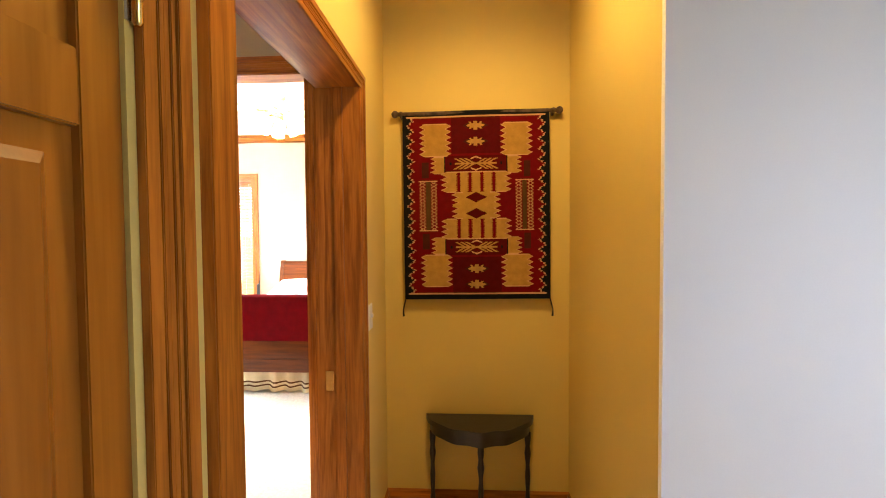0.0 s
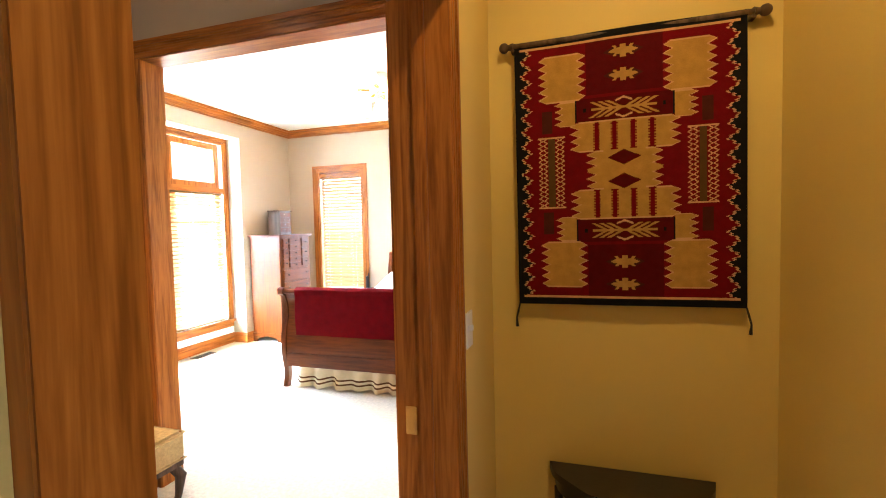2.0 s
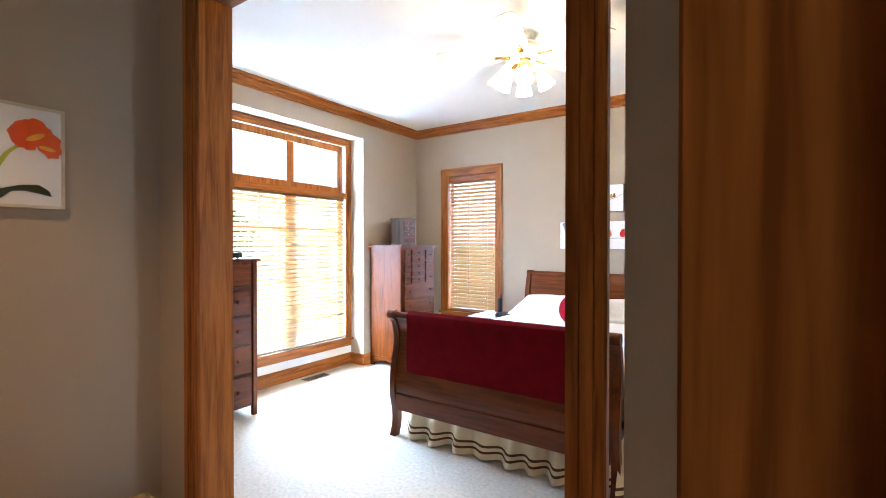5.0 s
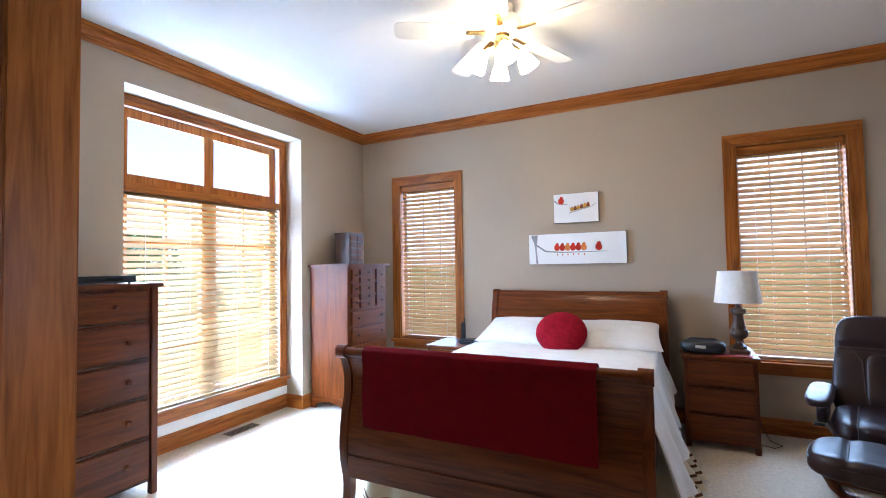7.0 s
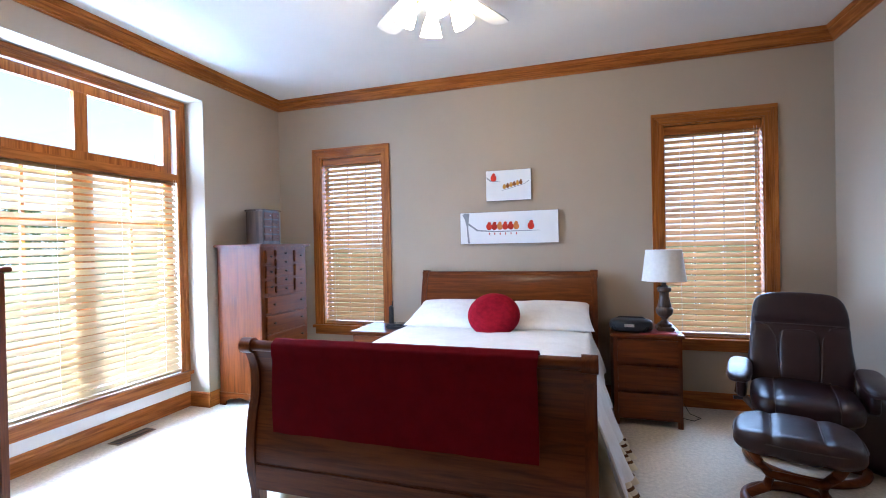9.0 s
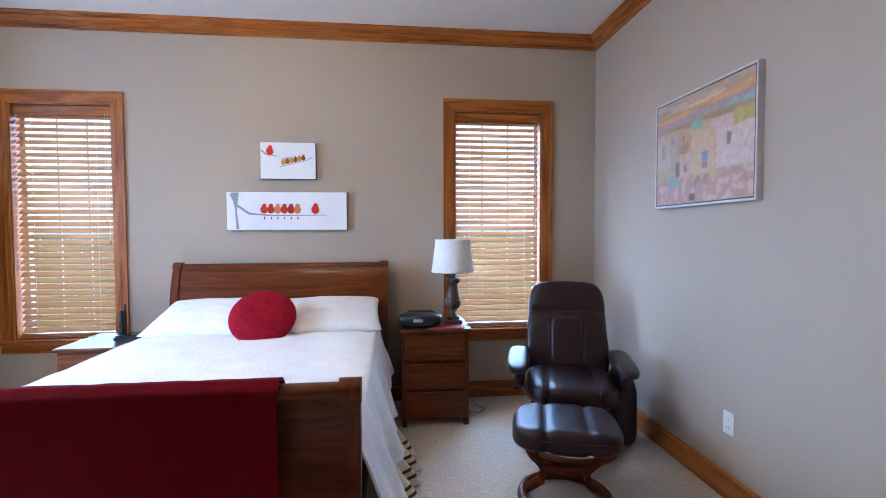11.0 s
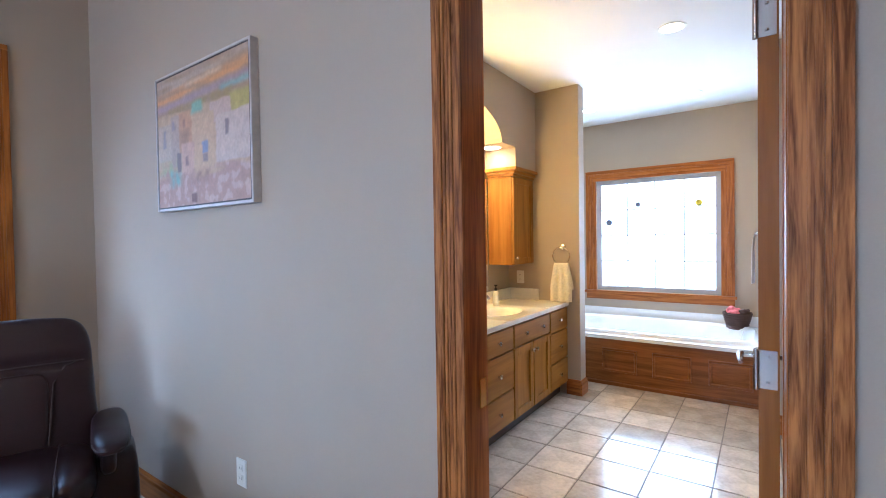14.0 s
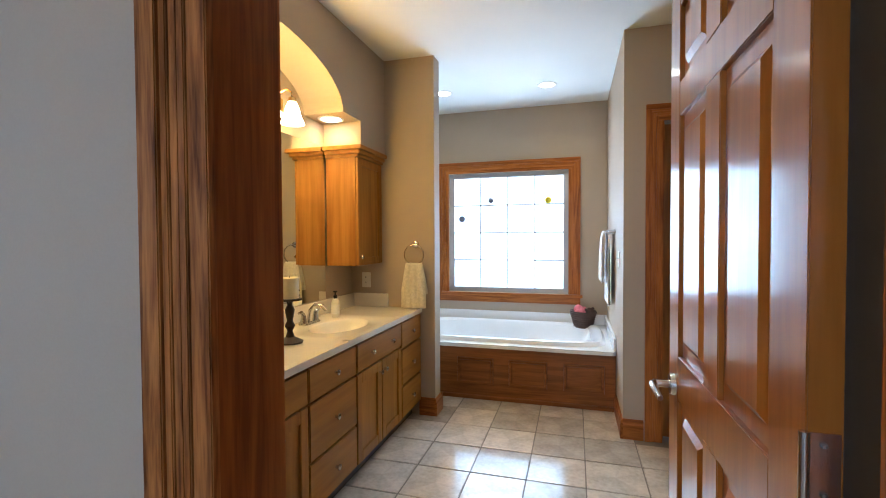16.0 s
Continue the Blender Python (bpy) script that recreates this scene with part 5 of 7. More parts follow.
def dresser():
    x0, x1, y0, y1 = -4.47, -4.15, 3.80, 4.735
    top = thing("dresser", "five-drawer cherry dresser beside the tall window", "dresser")
    part("carcass", boxed(x0, y0, 0.08, x1, y1, 1.285, 0.004), "cherry_z", top)
    part("dresser_top", boxed(x0 - 0.01, y0 - 0.025, 1.285, x1 + 0.035, y1 + 0.028, 1.312, 0.006), "cherry_y", top)
    for y in (y0, y1 - 0.04):
        part("post", boxed(x1 - 0.02, y, 0.0, x1 + 0.022, y + 0.04, 1.2845, 0.004), "cherry_z", top)
        part("back_leg", boxed(x0, y, 0.0, x0 + 0.04, y + 0.04, 0.0795, 0.003), "cherry_z", top)
    z = 1.27
    for h, kn in ((0.185, (0.25, 0.75)), (0.225, (0.16, 0.84)), (0.225, (0.16, 0.84)), (0.235, (0.16, 0.84)), (0.255, (0.16, 0.84))):
        drawer_front(top, x1, "x", y0 + 0.045, y1 - 0.045, z - h, z, "cherry_y", kn, "cherry_x", 0.017)
        part("rope_bead", tube(bmesh.new(), [(x1 + 0.006, y0 + 0.045 + 0.012 * i, z - h - 0.006 + 0.0015 * (-1) ** i) for i in range(int((y1 - y0 - 0.09) / 0.012) + 1)], 0.004, 6), "walnut", top)
        z -= h + 0.012


dresser()
tv = thing("television", "flat black television on the dresser", "television", pose(-4.31, 3.965, 1.312))
part("screen_housing", boxed(-0.022, -0.37, 0.065, 0.022, 0.37, 0.545, 0.008), "black", tv)
part("screen", boxed(0.0225, -0.345, 0.09, 0.024, 0.345, 0.52), "screen", tv)
part("stand", boxed(-0.10, -0.16, 0.0, 0.10, 0.16, 0.015, 0.004), "black", tv)
part("neck", boxed(-0.015, -0.05, 0.015, 0.015, 0.05, 0.066, 0.003), "black", tv)
dvd = thing("disc_player", "slim black disc player on the dresser", "disc player", pose(-4.235, 4.43, 1.312))
part("case", boxed(-0.09, -0.18, 0.008, 0.09, 0.18, 0.05, 0.004), "black", dvd)
part("display", boxed(0.0905, -0.10, 0.018, 0.092, 0.10, 0.036), "screen", dvd)
for sx in (-0.07, 0.07):
    for sy in (-0.15, 0.15):
        part("foot", lathe(bmesh.new(), [(0.01, 0), (0.01, 0.0085)], sx, sy, 10), "black", dvd)


def nightstand(x0, x1, y0, y1, h, label):
    top = thing("nightstand", label, "nightstand", group="nightstands by the bed")
    part("carcass", boxed(x0, y0, 0.05, x1, y1, h - 0.022, 0.004), "cherry_z", top)
    part("top_board", boxed(x0 - 0.018, y0 - 0.022, h - 0.022, x1 + 0.018, y1, h, 0.006), "cherry_x", top)
    for x in (x0, x1 - 0.035):
        for y in (y0, y1 - 0.035):
            part("foot", boxed(x, y, 0, x + 0.035, y + 0.035, 0.05), "cherry_z", top)
    hh = (h - 0.022 - 0.07) / 3
    for k in range(3):
        drawer_front(top, y0, "-y", x0 + 0.02, x1 - 0.02, 0.07 + k * hh, 0.062 + (k + 1) * hh, "cherry_x", (), "iron")
    return top


nightstand(-1.135, -0.665, 6.865, 7.37, 0.685, "three-drawer cherry nightstand under the table lamp")
nightstand(-3.36, -2.88, 6.90, 7.37, 0.615, "cherry nightstand with a telephone on it")


def table_lamp():
    top = thing("table_lamp", "turned dark wooden lamp with a white drum shade, unlit", "lamp", pose(-0.755, 7.03, 0.693))
    part("foot", boxed(-0.062, -0.062, 0, 0.062, 0.062, 0.03, 0.006), "walnut", top)
    part("baluster", lathe(bmesh.new(), [(0.05, 0.03), (0.05, 0.052), (0.036, 0.060), (0.022, 0.075), (0.019, 0.088), (0.030, 0.096), (0.030, 0.104), (0.045, 0.112), (0.059, 0.135), (0.062, 0.155), (0.057, 0.172), (0.049, 0.18), (0.050, 0.186), (0.043, 0.215), (0.036, 0.25), (0.033, 0.285), (0.037, 0.292), (0.048, 0.298), (0.051, 0.312), (0.048, 0.33), (0.030, 0.334), (0.017, 0.345), (0.016, 0.37)], 0, 0, 28), "walnut", top)
    part("socket", lathe(bmesh.new(), [(0.013, 0.37), (0.013, 0.45)], 0, 0, 12), "iron", top)
    bm = bmesh.new()
    n = 40
    rings = [[bm.verts.new((r * math.cos(6.2832 * i / n), r * math.sin(6.2832 * i / n), z)) for i in range(n)] for r, z in ((0.156, 0.378), (0.127, 0.615), (0.124, 0.615), (0.153, 0.378))]
    for a, b in zip(rings, rings[1:] + rings[:1]):
        for i in range(n):
            bm.faces.new((a[i], a[(i + 1) % n], b[(i + 1) % n], b[i]))
    bmesh.ops.recalc_face_normals(bm, faces=bm.faces)
    sh = part("shade", bm, "shade", top, smooth=50)
    for r, z in ((0.156, 0.381), (0.127, 0.613)):
        part("shade_trim", tube(bmesh.new(), [(r * math.cos(6.2832 * i / n), r * math.sin(6.2832 * i / n), z) for i in range(n)], 0.003, 6, True), "shade", sh)
    for k in range(3):
        a = k * 2.094
        part("spider", tube(bmesh.new(), [(0.01 * math.cos(a), 0.01 * math.sin(a), 0.45), (0.125 * math.cos(a), 0.125 * math.sin(a), 0.60)], 0.002, 5), "brass", top)


table_lamp()
solid("folder", boxed(-0.95, 6.86, 0.685, -0.69, 7.06, 0.693, 0.002), dye("folder_red", (0.30, 0.04, 0.035), 0.6), "dull red folder under the lamp", "folder")
solid("paper_sheet", boxed(-0.70, 6.846, 0.6852, -0.652, 7.0, 0.6895), "paper", "white papers at the nightstand edge", "paper")


def radio():
    top = thing("portable_radio", "rounded black portable radio on the nightstand", "radio", pose(-1.0, 6.97, 0.685, 0, 0, -8))
    part("case", puff(bmesh.new(), 0, 0, 0.052, 0.155, 0.10, 0.052, 0.6), "black", top, smooth=80)
    for x in (-0.09, 0.09):
        part("speaker", lathe(bmesh.new(), [(0.035, 0.0), (0.03, 0.004), (0.004, 0.005)], 0, 0, 20), "screen", top).matrix_local = pose(x, -0.082, 0.052, 75, 0, 0)
    part("display", boxed(-0.04, -0.101, 0.05, 0.03, -0.098, 0.072), "nickel", top)
    part("handle", tube(bmesh.new(), [(-0.11, 0.02, 0.09), (-0.08, 0.02, 0.108), (0.08, 0.02, 0.108), (0.11, 0.02, 0.09)], 0.007, 8), "black", top)


radio()


def phone():
    top = thing("telephone", "black cordless telephone in its cradle", "telephone", pose(-3.06, 7.10, 0.615))
    part("cradle", boxed(-0.03, -0.08, 0, 0.15, 0.08, 0.045, 0.012), "black", top)
    part("receiver", boxed(-0.022, -0.026, 0.03, 0.012, 0.026, 0.21, 0.010), "black", top)
    part("antenna", tube(bmesh.new(), [(0.0, 0.018, 0.205), (0.0, 0.018, 0.25)], 0.006, 8), "black", top)
    part("keypad", boxed(0.03, -0.055, 0.0452, 0.13, 0.055, 0.048, 0.001), "screen", top)


phone()


def pinch(bm, cz, cuts, depth=0.14, width=0.022):
    """Draws a stuffed pad in along its seams and lets it swell between them."""
    for v in bm.verts:
        k = max(math.exp(-((v.co.x - c) / width) ** 2) for c in cuts)
        v.co.z = cz + (v.co.z - cz) * (1.04 - depth * k)
        v.co.y *= 1.01 - 0.05 * k
    return bm


def leather_pad(top, name, cx, cy, cz, sx, sy, sz, e=0.38, wob=0.03, seed=0):
    return part(name, pinch(soft_box(bmesh.new(), cx, cy, cz, sx, sy, sz, e, 34, seed, wob), cz, (-0.14, 0.14)), "leather", top, smooth=80)


def recliner():
    """A ring-base recliner: seat, tall back with headrest, padded arms. Faces -y in its own frame."""
    top = thing("recliner_chair", "dark brown leather recliner on a wooden ring base", "armchair", pose(-0.085, 6.48, 0, 0, 0, -17))
    seat = leather_pad(top, "seat", 0, -0.06, 0.41, 0.262, 0.285, 0.076, e=0.55, seed=1)
    for x in (-0.14, 0.14):
        part("seam", tube(bmesh.new(), [(x, -0.335, 0.39), (x, -0.325, 0.45), (x, -0.26, 0.484), (x, -0.1, 0.493), (x, 0.1, 0.488)], 0.003, 6), "piping", seat)
    lean = pose(0, 0.17, 0.40, -19, 0, 0)
    bm = soft_box(bmesh.new(), 0, 0.01, 0.30, 0.275, 0.075, 0.335, 0.34, 30, 3, 0.025)
    for v in bm.verts:
        v.co.x *= 1.0 - 0.22 * max(0.0, v.co.z - 0.15)
        v.co.y -= 0.05 * max(0.0, v.co.z - 0.42)
        if v.co.y < 0:
            v.co.y += 0.022 * math.exp(-((v.co.z - 0.42) / 0.02) ** 2)
    back = part("backrest", bm, "leather", top, smooth=80)
    back.matrix_local = lean
    part("centre_panel", soft_box(bmesh.new(), 0, -0.052, 0.21, 0.105, 0.026, 0.175, 0.4, 16), "leather", back, smooth=80)
    part("seam", tube(bmesh.new(), [(-0.23, -0.052, 0.42), (-0.1, -0.058, 0.42), (0.1, -0.058, 0.42), (0.23, -0.052, 0.42)], 0.0028, 6), "piping", back)
    for s in (-1, 1):
        part("seam", tube(bmesh.new(), [(s * 0.10, -0.068, 0.02), (s * 0.112, -0.072, 0.2), (s * 0.12, -0.066, 0.33), (s * 0.16, -0.06, 0.40), (s * 0.21, -0.052, 0.42)], 0.0028, 6), "piping", back)
    for s in (-1, 1):
        bm = soft_box(bmesh.new(), s * 0.315, -0.03, 0.55, 0.066, 0.235, 0.032, 0.6, 16, s, 0.02)
        for v in bm.verts:
            v.co.z -= 0.10 * max(0.0, -v.co.y - 0.08) ** 1.3 - 0.05 * max(0.0, v.co.y)
        arm = part("armrest", bm, "leather", top, smooth=80)
        part("seam", tube(bmesh.new(), [(s * 0.315 + 0.066 * math.copysign(abs(math.cos(t)) ** 0.5, math.cos(t)), -0.03 + 0.232 * math.copysign(abs(math.sin(t)) ** 0.5, math.sin(t)), 0.552 - 0.10 * max(0.0, 0.03 - 0.232 * math.copysign(abs(math.sin(t)) ** 0.5, math.sin(t)) - 0.08) ** 1.3 + 0.05 * max(0.0, -0.03 + 0.232 * math.copysign(abs(math.sin(t)) ** 0.5, math.sin(t)))) for t in (6.2832 * (i + 0.5) / 48 for i in range(48))], 0.0025, 5, True), "piping", arm)
        part("arm_post", tube(bmesh.new(), [(s * 0.34, 0.16, 0.52), (s * 0.33, 0.14, 0.36), (s * 0.22, 0.05, 0.27)], [0.022, 0.025, 0.022], 10), "walnut", top)
        part("arm_side", puff(bmesh.new(), s * 0.305, 0.02, 0.46, 0.03, 0.17, 0.075, 0.5, 24, 12), "leather", top, smooth=80)
    part("seat_frame", tube(bmesh.new(), [(-0.24, 0.02, 0.275), (0.24, 0.02, 0.275)], 0.022, 10), "walnut", top)
    part("column", lathe(bmesh.new(), [(0.035, 0.05), (0.03, 0.10), (0.03, 0.33)], 0, 0.02, 18), "iron", top)
    part("ring_base", tube(bmesh.new(), [(0.29 * math.cos(6.2832 * i / 40), 0.02 + 0.29 * math.sin(6.2832 * i / 40), 0.024) for i in range(40)], 0.024, 10, True), "cherry_x", top)
    part("base_bar", boxed(-0.29, -0.015, 0.012, 0.29, 0.055, 0.05, 0.006), "cherry_x", top)
    part("lever", tube(bmesh.new(), [(-0.30, -0.05, 0.37), (-0.35, -0.06, 0.37)], 0.012, 8), "black", top)


recliner()


def saddle(bm):
    """Dips the top of a pad between its two long edges."""
    for v in bm.verts:
        v.co.z -= 0.016 * max(0.0, 1 - (v.co.y / 0.17) ** 2) * (1 if v.co.z > 0.38 else 0)
    return bm


def ottoman():
    top = thing("ottoman", "dark brown leather footstool on a wooden ring base", "footstool", pose(-0.335, 5.90, 0, 0, 0, -17))
    pad = part("cushion", saddle(pinch(soft_box(bmesh.new(), 0, 0, 0.375, 0.262, 0.205, 0.07, 0.55, 34, 9, 0.02), 0.375, (-0.1, 0.1))), "leather", top, smooth=80)
    for x in (-0.1, 0.1):
        part("seam", tube(bmesh.new(), [(x, -0.193, 0.355), (x, -0.191, 0.40), (x, -0.17, 0.422), (x, -0.12, 0.430), (x, 0, 0.425), (x, 0.13, 0.432)], 0.003, 6), "piping", pad)
    part("piping", tube(bmesh.new(), [(math.copysign(abs(math.cos(t)) ** 0.6, math.cos(t)) * 0.262, math.copysign(abs(math.sin(t)) ** 0.6, math.sin(t)) * 0.206, 0.39) for t in (6.2832 * (i + 0.5) / 60 for i in range(60))], 0.003, 6, True), "piping", pad)
    part("ring_base", tube(bmesh.new(), [(0.215 * math.cos(6.2832 * i / 40), 0.215 * math.sin(6.2832 * i / 40), 0.024) for i in range(40)], 0.024, 10, True), "cherry_x", top)
    for s in (-1, 1):
        part("curved_leg", tube(bmesh.new(), [(s * 0.20, -0.02, 0.305), (s * 0.155, -0.02, 0.23), (s * 0.10, 0, 0.16), (s * 0.12, 0, 0.10), (s * 0.195, 0, 0.045)], [0.022, 0.025, 0.026, 0.025, 0.022], 12), "cherry_x", top)
    part("cross_bar", tube(bmesh.new(), [(-0.11, 0, 0.165), (0.11, 0, 0.165)], 0.022, 10), "cherry_x", top)


ottoman()


def tote():
    # Bag form given to an unidentified dark area beside the chair.
    top = thing("dark_bag_form", "dark bag-like form on the carpet beside the recliner", "bag", pose(0.27, 6.55, 0, 0, 0, -15))
    part("bag_body", puff(bmesh.new(), 0, 0, 0.215, 0.10, 0.17, 0.215, 0.4, 32, 16, 2, 0.06), "leather", top, smooth=80)
    part("strap", tube(bmesh.new(), [(0, -0.10, 0.39), (0, -0.08, 0.45), (0, 0, 0.47), (0, 0.08, 0.45), (0, 0.10, 0.39)], 0.011, 8), "leather", top)


tote()


def ceiling_fan():
    top = thing("ceiling_fan", "white five-blade ceiling fan with brass fittings and lit lamps", "ceiling fan", pose(-2.08, 5.56, CEIL + 0.07))
    part("canopy", lathe(bmesh.new(), [(0.04, -0.135), (0.065, -0.12), (0.075, -0.09), (0.075, -0.07)], 0, 0, 28), "fan", top)
    part("downrod", lathe(bmesh.new(), [(0.013, -0.13), (0.013, -0.07)], 0, 0, 12), "brass", top)
    part("motor", lathe(bmesh.new(), [(0.05, -0.245), (0.10, -0.235), (0.122, -0.20), (0.122, -0.165), (0.10, -0.14), (0.04, -0.125)], 0, 0, 32), "fan", top)
    part("switch_housing", lathe(bmesh.new(), [(0.03, -0.345), (0.046, -0.335), (0.05, -0.29), (0.042, -0.26), (0.05, -0.246)], 0, 0, 24), "brass", top)
    blade = bmesh.new()
    out = [(0.17, -0.05), (0.23, -0.066), (0.58, -0.075), (0.635, -0.066), (0.655, -0.03), (0.655, 0.03), (0.635, 0.066), (0.58, 0.075), (0.23, 0.066), (0.17, 0.05)]
    prism(blade, out, "z", -0.004, 0.004)
    me = mesh_of("blade", blade, "fan")
    irons = bmesh.new()
    box(irons, 0.10, -0.018, -0.004, 0.22, 0.018, 0.004, 0.002)
    mi = mesh_of("blade_iron", irons, "brass")
    for k in range(5):
        a = -6 + 72 * k
        b = new("blade", me)
        b.parent, b.matrix_local = top, pose(0, 0, -0.222, 0, 0, a) @ pose(0, 0, 0, 11, 0, 0)
        ir = new("blade_iron", mi)
        ir.parent, ir.matrix_local = b, pose(0, 0, -0.0085)
    for k in range(4):
        a = math.radians(25 + 90 * k)
        c, s = math.cos(a), math.sin(a)
        part("lamp_arm", tube(bmesh.new(), [(0.03 * c, 0.03 * s, -0.32), (0.09 * c, 0.09 * s, -0.325), (0.115 * c, 0.115 * s, -0.35)], 0.009, 8), "brass", top)
        bm = lathe(bmesh.new(), [(0.02, 0.0), (0.032, -0.02), (0.05, -0.07), (0.062, -0.12), (0.055, -0.122), (0.02, -0.11)], 0, 0, 20)
        sh = part("glass_shade", bm, "bulb", top, "lit frosted glass shade", smooth=60)
        sh.matrix_local = pose(0.11 * c, 0.11 * s, -0.345) @ Matrix.Rotation(math.radians(28), 4, (-s, c, 0)).inverted()
    for x, l in ((0.02, 0.16), (-0.02, 0.2)):
        part("pull_chain", tube(bmesh.new(), [(x, 0, -0.34), (x, 0, -0.34 - l)], 0.0012, 4), "brass", top)


ceiling_fan()


def bird_row(top, x0, dx, n, z, rise, cols, yy):
    """Plain rounded shapes in a row on a branch."""
    for k in range(n):
        bm = bmesh.new()
        x, zz = x0 + dx * k, z + rise * k
        blob(bm, x, zz, dx * 0.55, dx * 0.62, yy, 0.2), blob(bm, x + dx * 0.05, zz + dx * 0.62, dx * 0.32, dx * 0.30, yy - 0.0004)
        painted(top, "rounded_shape", bm, cols[k % len(cols)])


reds, ambers = [dye("paint_red", (0.55, 0.045, 0.025)), dye("paint_red_dark", (0.42, 0.035, 0.02)), dye("paint_orange", (0.62, 0.22, 0.06))], [dye("paint_ochre", (0.55, 0.28, 0.05)), dye("paint_umber", (0.25, 0.10, 0.03))]
grey = dye("paint_grey", (0.30, 0.31, 0.33))
p1 = picture("small_canvas", "small white canvas with a red shape and an ochre row", pose(-1.99, N, 1.917), 0.412, 0.278, 0.04, "dark_edge", 0.0)
bird_row(p1, -0.035, 0.030, 6, -0.015, 0.007, ambers, -0.0370)
bird_row(p1, -0.135, 0.05, 1, 0.07, 0, reds, -0.0370)
bm = bmesh.new()
flat(bm, [(-0.2, 0.085), (-0.16, 0.05), (-0.07, 0.035), (-0.07, 0.032), (-0.165, 0.042), (-0.2, 0.07)], -0.0368)
flat(bm, [(-0.06, -0.045), (0.14, 0.005), (0.19, 0.035), (0.19, 0.03), (0.14, 0.0), (-0.06, -0.05)], -0.0368)
painted(p1, "branch", bm, grey)
p2 = picture("long_canvas", "long white canvas, red rounded shapes on a grey branch", pose(-2.0, N, 1.53), 0.90, 0.292, 0.04, "dark_edge", 0.0)
bird_row(p2, -0.175, 0.050, 6, 0.01, 0, reds, -0.0370)
bird_row(p2, 0.21, 0.055, 1, 0.01, 0, reds, -0.0370)
bm = bmesh.new()
flat(bm, [(-0.42, 0.13), (-0.37, 0.05), (-0.28, -0.015), (-0.12, -0.03), (0.28, -0.03), (0.30, -0.034), (-0.12, -0.04), (-0.29, -0.028), (-0.385, 0.04), (-0.43, 0.13)], -0.0368)
flat(bm, [(-0.42, 0.14), (-0.36, 0.14), (-0.375, 0.0), (-0.36, -0.14), (-0.38, -0.14), (-0.39, 0.02)], -0.0366)
painted(p2, "branch", bm, grey)
for k in range(6):
    bm = bmesh.new()
    blob(bm, -0.172 + 0.05 * k, -0.055, 0.005, 0.012, -0.0368, n=8)
    painted(p2, "rounded_shape", bm, reds[1])
for pp, w, h in ((p1, 0.412, 0.278), (p2, 0.90, 0.292)):
    bm = bmesh.new()
    for x0, z0, x1, z1 in ((-w / 2 - 0.002, -h / 2 - 0.002, -w / 2, h / 2 + 0.002), (w / 2, -h / 2 - 0.002, w / 2 + 0.002, h / 2 + 0.002), (-w / 2, -h / 2 - 0.002, w / 2, -h / 2), (-w / 2, h / 2, w / 2, h / 2 + 0.002)):
        box(bm, x0, -0.034, z0, x1, -0.001, z1)
    part("dark_edge", bm, "dark_edge", pp)


def canvas_paint():
    """Oil paint whose colours were laid on the canvas cell by cell."""
    m = bpy.data.materials.new("oil_paint")
    m.use_nodes = True
    n, l = m.node_tree.nodes, m.node_tree.links
    at, ns, bp = n.new("ShaderNodeAttribute"), n.new("ShaderNodeTexNoise"), n.new("ShaderNodeBump")
    at.attribute_name = "paint"
    ns.inputs["Scale"].default_value, ns.inputs["Detail"].default_value = 160, 4
    bp.inputs["Strength"].default_value, bp.inputs["Distance"].default_value = 0.5, 0.002
    b = n["Principled BSDF"]
    b.inputs["Roughness"].default_value = 0.55
    l.new(at.outputs["Color"], b.inputs["Base Color"])
    l.new(ns.outputs[0], bp.inputs["Height"]), l.new(bp.outputs[0], b.inputs["Normal"])
    return m


